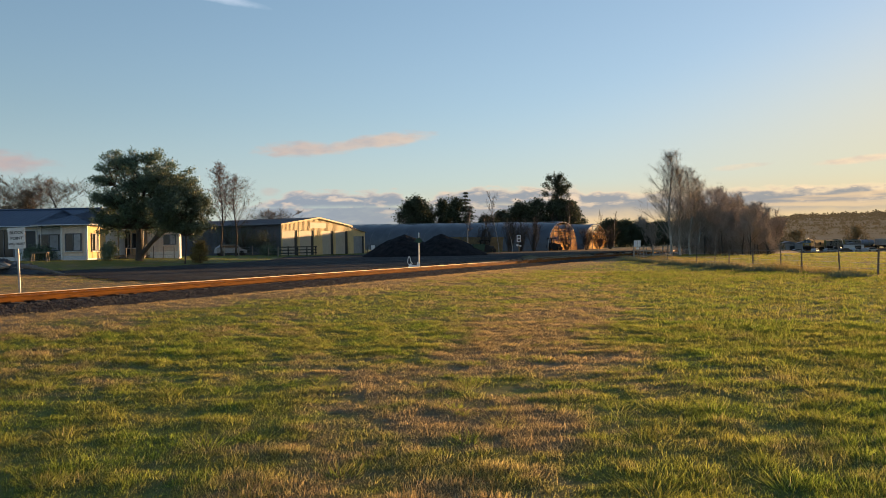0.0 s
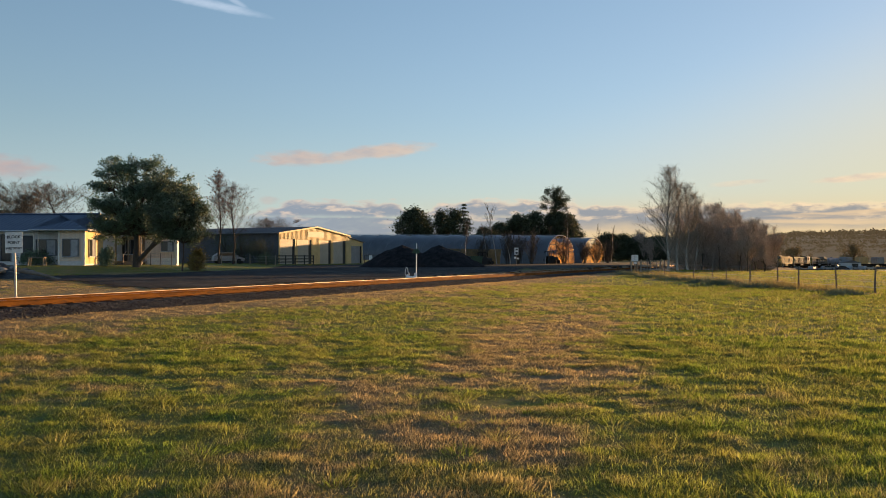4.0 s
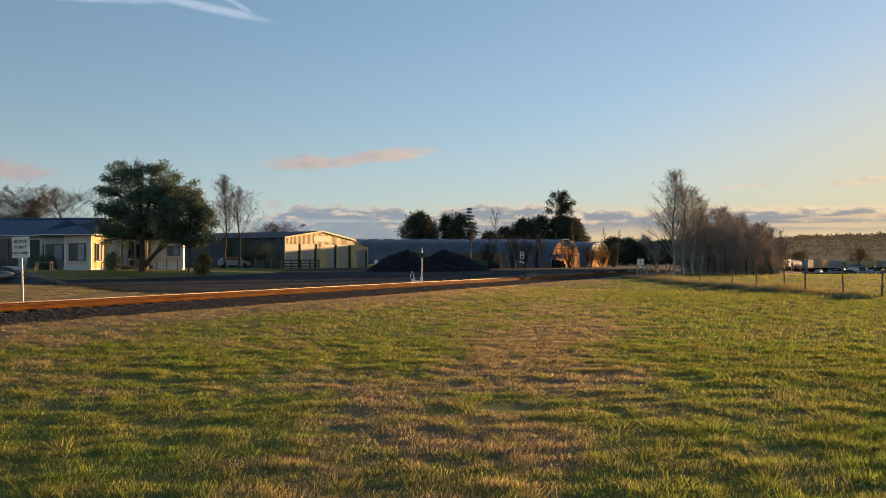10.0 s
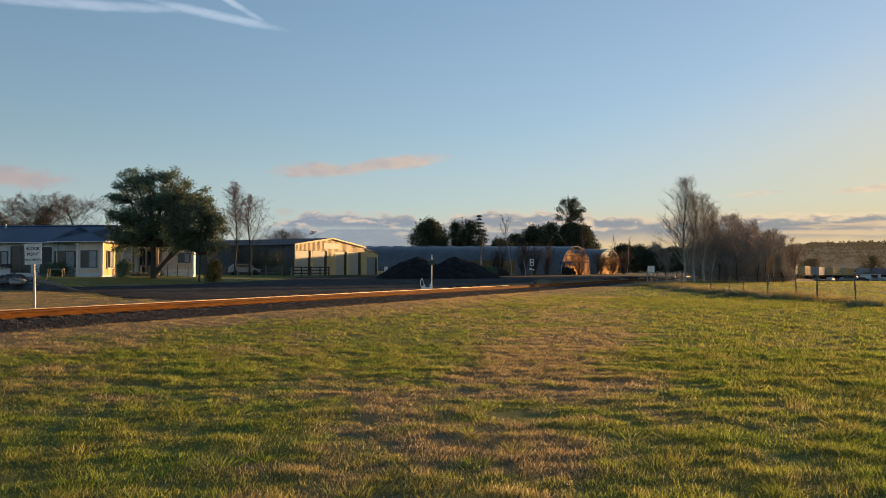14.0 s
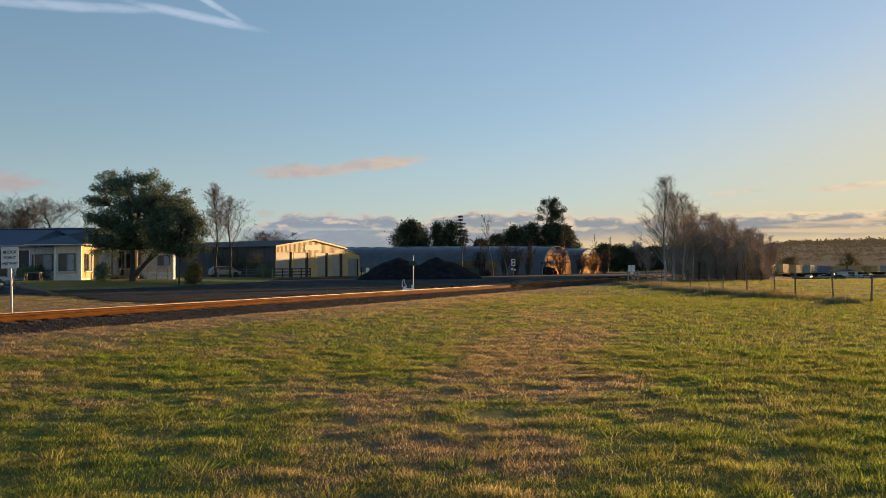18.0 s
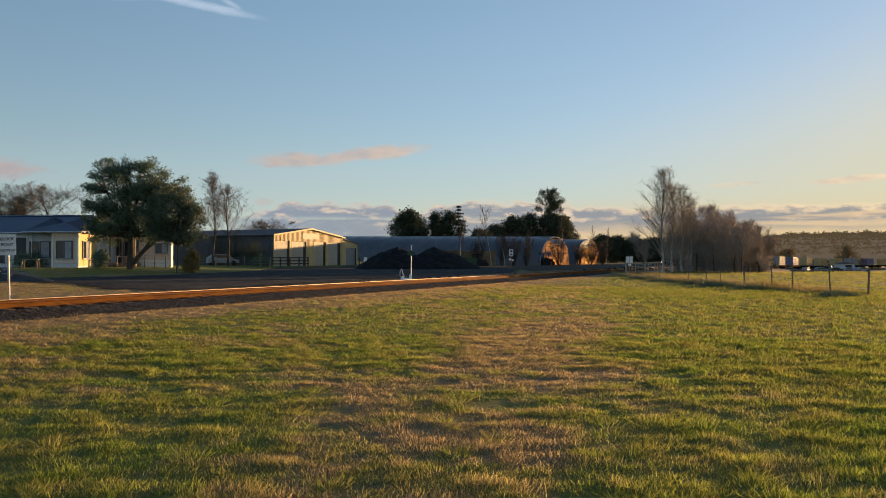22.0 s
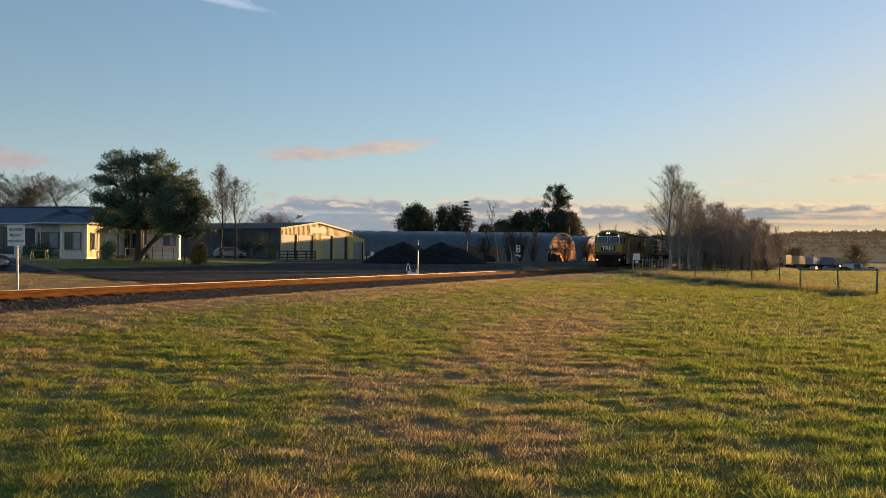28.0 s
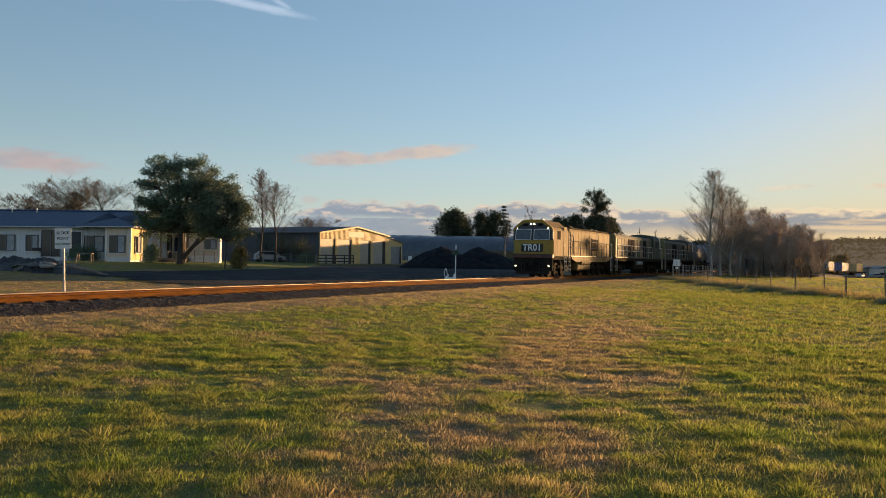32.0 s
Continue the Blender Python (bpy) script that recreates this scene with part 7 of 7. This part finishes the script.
def ladder(root, x, y, z0, z1, mat):
    m = Mesh()
    for dx in (-0.2, 0.2):
        m.rod((x + dx, y, z0), (x + dx, y, z1), 0.022, 0.022, 6)
    k = z0 + 0.12
    while k < z1 - 0.05:
        m.rod((x - 0.2, y, k), (x + 0.2, y, k), 0.018, 0.018, 6)
        k += 0.27
    return part("ladder", m, mat, root, "pale steel ladder")


def lead_engine():
    L = 14.3
    root = thing("lead_locomotive", Matrix(), "weathered diesel locomotive with yellow and dark grey cab front", "locomotive", "train")
    H = 1.37
    # frame and deck
    part("underframe", Mesh().box((-L / 2, 0, 1.24), (L - 0.5, 2.5, 0.22), 0.03), M["grime"], root, "black underframe")
    part("deck", Mesh().box((-L / 2 - 1.2, 0, 1.4), (L - 2.9, 2.72, 0.08), 0.015), M["darksteel"], root)
    # cab: side view outline drawn out across
    half = H
    body = shell(-3.1, -0.14, half, 1.36, 3.42, 0.26, 0.42, True)
    cab = part("cab", body, M["locogrey"], root, "weathered grey cab side and roof", smooth=False)
    # the front: a slightly bowed face of dark grey above, yellow below
    face = shell(-0.135, -0.03, half - 0.02, 2.36, 3.4, 0.25, 0.42, True)
    part("cab_front", face, M["locodark"], cab, "dark grey upper cab front")
    brow = Mesh()
    line = [(half, 3.0), (half * 0.93, 3.2), (half * 0.5, 3.65), (half * 0.3, 3.69), (-half * 0.3, 3.69), (-half * 0.5, 3.65), (-half * 0.93, 3.2), (-half, 3.0)]
    k = len(line)
    for x in (-0.16, 0.02):
        for yv, zv in line:
            brow.v += [(x, yv * 1.01, zv), (x, yv * 0.95, zv - (0.2 if abs(yv) < 1 else 0.08))]
    for i in range(k - 1):
        a, b, c, d = 2 * i, 2 * i + 1, 2 * i + 3, 2 * i + 2
        o = 2 * k
        brow.f += [(a, b, c, d), (a + o, d + o, c + o, b + o), (a, d, d + o, a + o), (b, b + o, c + o, c)]
    part("brow", brow, M["yellow"], cab, "yellow rim above the cab windows")
    nose = Mesh().add([(-0.14, -half, 1.5), (-0.14, half, 1.5), (-0.14, half, 2.38), (-0.14, -half, 2.38), (0.12, -half + 0.22, 1.5), (0.12, half - 0.22, 1.5), (0.06, half - 0.22, 2.36), (0.06, -half + 0.22, 2.36)], [(4, 5, 6, 7), (0, 4, 7, 3), (1, 2, 6, 5), (3, 7, 6, 2), (0, 1, 5, 4), (0, 3, 2, 1)])
    nose_ob = part("nose", nose, M["yellow"], root, "yellow nose panel")
    plate = part("number_panel", Mesh().add([(0.13, -0.74, 1.62), (0.13, 0.74, 1.62), (0.09, 0.74, 2.14), (0.09, -0.74, 2.14), (0.146, -0.74, 1.62), (0.146, 0.74, 1.62), (0.106, 0.74, 2.14), (0.106, -0.74, 2.14)], [(4, 5, 6, 7), (0, 4, 7, 3), (1, 2, 6, 5), (3, 7, 6, 2), (0, 1, 5, 4)]), M["panel"], nose_ob, "dark number panel")
    letters("TR01", 0.58, plate, pose(0.133, 0.0, 1.88, 90, 0, 90) @ pose(0, 0, 0, -4.2, 0, 0), M["white"], "number")
    # windscreens
    for sy in (-1, 1):
        win = part("windscreen", Mesh().box((-0.01, sy * 0.62, 2.74), (0.04, 0.98, 0.6), 0.015), M["screen"], cab, "pale-framed windscreen", m=pose(0.04, 0, 2.74, 0, -8, 0) @ pose(0, 0, -2.74))
        fr = Mesh()
        for dy in (-0.52, 0.52):
            fr.box((0.012, sy * 0.62 + dy, 2.74), (0.03, 0.045, 0.7), 0.012)
        for dz in (-0.33, 0.33):
            fr.box((0.012, sy * 0.62, 2.74 + dz), (0.03, 1.0, 0.045), 0.012)
        part("window_frame", fr, M["weather"], win, "pale window frame")
        part("wiper", Mesh().rod((0.03, sy * 0.62 + 0.1, 2.46), (0.03, sy * 0.62 - 0.25, 2.85), 0.012, 0.012, 5), M["ink"], win)
        part("marker_panel", Mesh().box((0.012, sy * 0.5, 3.36), (0.05, 0.3, 0.17), 0.02), M["ink"], cab)
    for y, z, r in ((0.11, 3.4, 0.055), (-0.11, 3.4, 0.055), (1.04, 3.14, 0.032), (-1.04, 3.14, 0.032), (1.12, 0.72, 0.038), (-1.12, 0.72, 0.038)):
        x = 0.0 if z > 1 else 0.06
        h = part("headlamp", Mesh().rod((x - 0.06, y, z), (x + 0.04, y, z), r * 1.35, r * 1.35, 14), M["darksteel"], root, "round headlamp")
        part("lens", Mesh().rod((x + 0.041, y, z), (x + 0.06, y, z), r, r * 0.9, 14), M["lamp"], h, "lit lamp lens")
    # pilot and coupler
    part("buffer_beam", Mesh().box((-0.1, 0, 1.36), (0.34, 2.74, 0.26), 0.03), M["maroon"], root, "dark red buffer beam")
    part("pilot", Mesh().box((-0.12, 0, 0.86), (0.2, 2.66, 0.92), 0.04).prism([(-0.25, 0.2), (0.05, 0.2), (-0.02, 0.42), (-0.25, 0.42)], -1.15, 1.15), M["grime"], root, "black pilot")
    part("coupler", Mesh().box((0.12, 0, 0.84), (0.4, 0.3, 0.32), 0.05).box((0.28, 0.08, 0.84), (0.16, 0.22, 0.26), 0.05), M["grime"], root)
    for y in (-0.7, -0.5, 0.5, 0.7):
        part("air_hose", Mesh().pipe([(0.0, y, 0.95), (0.12, y, 0.8), (0.12, y, 0.45)], 0.03, 6), M["rubber"], root)
    # cab sides: window and door
    for sy in (-1, 1):
        part("side_window", Mesh().box((-1.15, sy * (half + 0.005), 2.72), (0.6, 0.03, 0.55), 0.012), M["ink"], cab, "dark cab side window")
        part("cab_door", Mesh().box((-2.45, sy * (half + 0.002), 2.35), (0.66, 0.03, 1.9), 0.01), M["locogrey"], cab)
        part("door_handle", Mesh().box((-2.2, sy * (half + 0.03), 2.1), (0.12, 0.03, 0.04), 0.008), M["steel"], cab)
        ladder(root, -2.45, sy * (half + 0.02), 0.35, 1.42, M["steel"])
        ladder(root, -L + 0.55, sy * (half + 0.02), 0.35, 1.42, M["steel"])
        ladder(root, -3.42, sy * (half + 0.0), 0.35, 2.9, M["steel"])
        for x in (-3.12, -3.75, -4.3):
            part("grab_rail", Mesh().pipe([(x, sy * 1.3, 1.45), (x, sy * 1.34, 1.6), (x, sy * 1.34, 2.7), (x, sy * 1.25, 2.85)], 0.022, 6), M["darksteel"], root)
    # hood
    hw = 1.22
    hood = part("hood", shell(-13.75, -3.75, hw, 1.44, 3.3, 0.1, 0.18), M["locogrey"], root, "weathered grey engine hood")
    for k, (x0, x1, z0, z1) in enumerate(((-3.95, -5.6, 1.6, 3.05), (-5.65, -7.0, 1.6, 3.05), (-7.05, -8.3, 1.6, 3.05), (-8.35, -8.75, 1.6, 2.95), (-10.75, -12.1, 1.6, 3.05), (-12.15, -13.6, 1.6, 3.05))):
        for sy in (-1, 1):
            d = part("hood_door", Mesh().box(((x0 + x1) / 2, sy * (hw + 0.004), (z0 + z1) / 2), (x0 - x1 - 0.03, 0.03, z1 - z0), 0.008), M["locogrey"], hood)
            part("latch", Mesh().box(((x0 + x1) / 2 + 0.3, sy * (hw + 0.035), 2.2), (0.05, 0.03, 0.14), 0.006), M["darksteel"], d)
    for sy in (-1, 1):
        g = part("radiator_opening", Mesh().box((-9.7, sy * (hw + 0.008), 2.25), (1.7, 0.03, 0.9), 0.01), M["ink"], hood, "black radiator opening")
        fr = Mesh()
        for x in (-10.55, -9.95, -8.85):
            fr.box((x, sy * (hw + 0.03), 2.25), (0.07, 0.04, 1.0), 0.01)
        for z in (1.79, 2.71):
            fr.box((-9.7, sy * (hw + 0.03), z), (1.63, 0.035, 0.06), 0.01)
        part("opening_frame", fr, M["locogrey"], g)
        part("roof_edge", Mesh().box((-8.7, sy * (hw - 0.1), 3.3), (9.6, 0.16, 0.1), 0.03), M["grime"], hood, "sooty black roof edge")
    # a black block stands in for the shade between cab and hood
    part("recess", shell(-3.72, -3.13, 1.05, 1.44, 3.3, 0.1, 0.2), M["ink"], root, "recess behind the cab, filled with black for its shade")
    part("exhaust_stack", Mesh().box((-7.2, 0, 3.46), (0.9, 0.45, 0.22), 0.04), M["grime"], hood)
    for x in (-11.5, -12.7):
        part("roof_fan", Mesh().rod((x, 0, 3.38), (x, 0, 3.5), 0.5, 0.48, 20), M["darksteel"], hood)
    part("horn", Mesh().rod((-1.2, 0.3, 3.72), (-0.8, 0.3, 3.74), 0.05, 0.09, 10).box((-1.1, 0.3, 3.68), (0.1, 0.1, 0.1), 0.02), M["steel"], cab)
    for sy in (-1, 1):
        handrail(root, -3.3, -13.9, sy * 1.33, 1.44, 9, M["darksteel"], (0.55, 1.0))
    handrail(root, -13.95, -14.0, 1.33, 1.44, 2, M["steel"], (0.55, 1.0))
    # underneath
    part("fuel_tank", Mesh().box((-7.3, 0, 0.78), (3.2, 2.35, 0.72), 0.12), M["locogrey"], root, "weathered grey fuel tank")
    part("air_reservoir", Mesh().rod((-6.2, 1.2, 0.98), (-8.4, 1.2, 0.98), 0.16, 0.16, 12), M["locogrey"], root)
    for sy in (-1, 1):
        part("skirt", Mesh().prism([(-3.9, 1.44), (-13.7, 1.44), (-13.5, 1.22), (-12.6, 1.02), (-5.0, 1.02), (-4.2, 1.18)], 1.27 * sy, 1.31 * sy), M["locogrey"], root, "weathered side skirt with sloping ends")
        for k in range(5):
            part("sand_pipe", Mesh().pipe([(-1.4 - 0.55 * k, 1.2 * sy, 1.2), (-1.4 - 0.55 * k, 1.25 * sy, 0.7 + 0.1 * (k % 2))], 0.03, 6), M["steel" if k % 2 else "grime"], root)
    bogie(root, -2.75, 3, 1.35)
    bogie(root, -11.6, 3, 1.35)
    return root, L


def trailing_engine(mat, label, L=18.2, cab_at_rear=True):
    root = thing("trailing_locomotive", Matrix(), label, "locomotive", "train")
    part("underframe", Mesh().box((-L / 2, 0, 1.24), (L - 0.6, 2.5, 0.24), 0.03), M["grime"], root)
    part("deck", Mesh().box((-L / 2, 0, 1.41), (L - 0.5, 2.72, 0.07), 0.015), M["darksteel"], root)
    hw = 1.18
    c0, c1 = -L + 4.3, -L + 1.4
    hood = part("hood", shell(c0 - 0.02, -1.2, hw, 1.44, 3.3, 0.1, 0.2), M[mat], root, "weathered hood")
    cab = part("cab", shell(c1, c0, 1.37, 1.44, 3.5, 0.2, 0.35), M[mat], root, "cab with a pale front corner")
    part("cab_corner", shell(c1 - 0.03, c1 + 0.25, 1.375, 2.4, 3.5, 0.21, 0.35), M["white"], cab, "pale cab end panel")
    part("nose", shell(-L + 0.4, c1 - 0.04, 1.1, 1.44, 2.5, 0.06, 0.15), M[mat], root)
    part("end_panel", shell(-1.195, -1.0, hw, 1.46, 3.28, 0.1, 0.2), M["olive"], root, "olive-yellow end panel")
    for sy in (-1, 1):
        x = -1.5
        k = 0
        while x - 1.2 > c0:
            d = part("hood_door", Mesh().box((x - 0.55, sy * (hw + 0.012), 2.3), (1.04, 0.03, 1.42), 0.01), M["ink"] if k in (3, 4, 8) else M[mat], hood)
            part("latch", Mesh().box((x - 0.25, sy * (hw + 0.035), 2.2), (0.05, 0.03, 0.14), 0.006), M["darksteel"], d)
            x -= 1.12
            k += 1
        part("side_window", Mesh().box(((c0 + c1) / 2, sy * 1.375, 2.8), (1.3, 0.03, 0.6), 0.012), M["glass"], cab)
        handrail(root, -0.9, c0 + 0.2, sy * 1.33, 1.45, 9, M["steel"], (0.55, 1.0))
        handrail(root, c1 - 0.2, -L + 0.3, sy * 1.33, 1.45, 3, M["steel"], (0.55, 1.0))
        ladder(root, -0.55, sy * 1.38, 0.35, 1.42, M["steel"])
        ladder(root, -L + 0.55, sy * 1.38, 0.35, 1.42, M["steel"])
    part("fuel_tank", Mesh().box((-L / 2, 0, 0.78), (3.6, 2.3, 0.72), 0.12), M["grime"], root)
    part("air_reservoir", Mesh().rod((-L / 2 + 1.2, 1.2, 0.98), (-L / 2 - 0.6, 1.2, 0.98), 0.17, 0.17, 12), M["boxgrey"], root, "pale air tank")
    part("exhaust_stack", Mesh().box((-6.2, 0, 3.46), (0.8, 0.4, 0.2), 0.04), M["grime"], hood)
    for x in (-3.2, -4.6):
        part("roof_fan", Mesh().rod((x, 0, 3.38), (x, 0, 3.5), 0.55, 0.52, 18), M["darksteel"], hood)
    for x in (-0.2, -L + 0.2):
        part("pilot", Mesh().box((x, 0, 0.9), (0.16, 2.5, 0.8), 0.03), M["grime"], root)
    part("coupler", Mesh().box((0.0, 0, 0.84), (0.5, 0.26, 0.3), 0.05), M["grime"], root)
    bogie(root, -3.2, 3, 1.4)
    bogie(root, -L + 3.2, 3, 1.4)
    return root, L


def flat_wagon():
    L = 14.2
    root = thing("flat_wagon", Matrix(), "dark steel container wagon", "wagon", "train")
    part("underframe", Mesh().box((-L / 2, 0.95, 0.92), (L - 0.5, 0.16, 0.34), 0.02).box((-L / 2, -0.95, 0.92), (L - 0.5, 0.16, 0.34), 0.02).box((-0.35, 0, 0.92), (0.2, 2.3, 0.34), 0.02).box((-L + 0.35, 0, 0.92), (0.2, 2.3, 0.34), 0.02), M["grime"], root)
    part("deck", Mesh().box((-L / 2, 0, 1.12), (L - 0.4, 2.3, 0.06), 0.01), M["grime"], root)
    part("coupler", Mesh().box((0.02, 0, 0.84), (0.5, 0.24, 0.28), 0.05), M["grime"], root)
    bogie(root, -2.2, 2, 1.6, 0.42)
    bogie(root, -L + 2.2, 2, 1.6, 0.42)
    return root, L


def container(mat, label, length=6.1, x0=-4.0):
    root = thing("freight_container", Matrix(), label, "container", "train")
    part("body", Mesh().box((x0 - length / 2, 0, 1.16 + 1.3), (length - 0.08, 2.36, 2.5), 0.03), M[mat], root)
    rib = Mesh()
    k = x0 - 0.3
    while k > x0 - length + 0.2:
        for sy in (-1, 1):
            rib.box((k, sy * 1.19, 2.46), (0.14, 0.05, 2.3), 0.02)
        k -= 0.3
    part("side_ribs", rib, M[mat], root)
    for x in (x0 - 0.06, x0 - length + 0.06):
        for sy in (-1, 1):
            part("corner_post", Mesh().box((x, sy * 1.18, 2.46), (0.14, 0.14, 2.6), 0.015), M[mat], root)
    part("door_bars", Mesh().rod((x0 + 0.0, 0.5, 1.3), (x0, 0.5, 3.6), 0.025, 0.025, 6).rod((x0, -0.5, 1.3), (x0, -0.5, 3.6), 0.025, 0.025, 6), M["steel"], root)
    return root


def tank_wagon():
    L = 12.5
    root = thing("tank_wagon", Matrix(), "blue-grey tank wagon on two bogies", "wagon", "train")
    part("underframe", Mesh().box((-L / 2, 0, 0.95), (L - 0.5, 2.0, 0.26), 0.03), M["grime"], root)
    m = Mesh()
    prev = None
    for x, r in ((-0.9, 0.5), (-1.1, 0.95), (-1.4, 1.15), (-L + 1.4, 1.15), (-L + 1.1, 0.95), (-L + 0.9, 0.5)):
        if prev:
            m.rod((prev[0], 0, 2.25), (x, 0, 2.25), prev[1], r, 24)
        prev = (x, r)
    part("tank", m, M["tank"], root, "blue-grey tank barrel")
    part("manhole", Mesh().rod((-L / 2, 0, 3.35), (-L / 2, 0, 3.6), 0.35, 0.35, 14), M["tank"], root)
    for x in (-2.4, -L + 2.4):
        part("saddle", Mesh().box((x, 0, 1.25), (0.5, 1.9, 0.5), 0.03), M["grime"], root)
    ladder(root, -L / 2, 1.2, 1.0, 3.2, M["steel"])
    bogie(root, -2.2, 2, 1.6, 0.42)
    bogie(root, -L + 2.2, 2, 1.6, 0.42)
    return root, L


SPEED = 7.66
CARS = []


def to_go(t):
    """Metres that the engine still has to run at time t; it gains a little speed towards the end."""
    u = 32.0 - t
    return SPEED * u + 2.9 * (1 - math.exp(-u / 3.2)) * (1 - u / 32.0)


def build_train():
    at_s = 0.0

    def couple(ob, length, gap=0.55):
        nonlocal at_s
        CARS.append((ob, at_s, length))
        at_s += length + gap

    couple(*lead_engine())
    couple(*trailing_engine("locogreen", "older weathered grey-green diesel locomotive with a dark hood"))
    couple(*trailing_engine("locodust", "dusty grey diesel locomotive with pale handrails", 17.4))
    couple(*tank_wagon())
    wag, wl = flat_wagon()
    loads = ["boxgrey", "tan", "boxgrey", "tan", "tan", "boxgrey", "boxblue", "tan", "tan", "tan", "boxgrey", "boxblue", "tan"]
    words = {"tan": "tan-yellow corrugated freight container on a wagon", "boxgrey": "pale grey corrugated freight container on a wagon", "boxblue": "dull violet-blue corrugated freight container on a wagon"}
    made = {}
    for k, mt in enumerate(loads):
        w = wag if k == 0 else copy_thing(wag, Matrix())
        if mt not in made:
            c = made[mt] = container(mt, words[mt])
        else:
            c = copy_thing(made[mt], Matrix())
        CARS.append((c, at_s, wl))
        couple(w, wl)


def motions():
    """The train comes round the bend and runs up the straight."""
    times = [0.0, 2.0, 4.0, 6.0, 8.0, 10.0, 12.0, 14.0, 16.0, 18.0, 20.0, 22.0, 24.0, 26.0, 28.0, 29.0, 30.0, 31.0, 32.0]
    for ob, back, length in CARS:
        rows = []
        for t in times:
            s = to_go(t) + back
            a = track_place(s + length * 0.18)
            b = track_place(s + length * 0.82)
            d = Vector((a[0] - b[0], a[1] - b[1], a[2] - b[2]))
            yaw = math.degrees(math.atan2(d.y, d.x))
            pitch = -math.degrees(math.asin(d.z / d.length))
            mid = Vector(((a[0] + b[0]) / 2, (a[1] + b[1]) / 2, (a[2] + b[2]) / 2)) + d.normalized() * length / 2
            rows.append((t, pose(*mid, 0, pitch, yaw)))
        walk(ob, rows)
    for ob, back, length in CARS[:4]:
        for ws, ax, r in WHEELS[ob.name]:
            rows, t = [], 0.0
            step = math.radians(72) * r / SPEED
            while t < 32.0:
                rows.append((t, pose(ax, 0, r, 0, math.degrees((to_go(0.0) - to_go(t)) / r), 0)))
                t += math.floor(step * 30) / 30
            rows.append((32.0, pose(ax, 0, r, 0, math.degrees(to_go(0.0) / r), 0)))
            walk(ws, rows)


# ---------------------------------------------------------------- build
build_train()
house()
shed()
tunnels()
clutter()
distance()
build_trees()
paddock_fence()
block_sign()
points_lever()
small_signs()
grass()
long_grass()
ballast_stones()
sleepers()
motions()
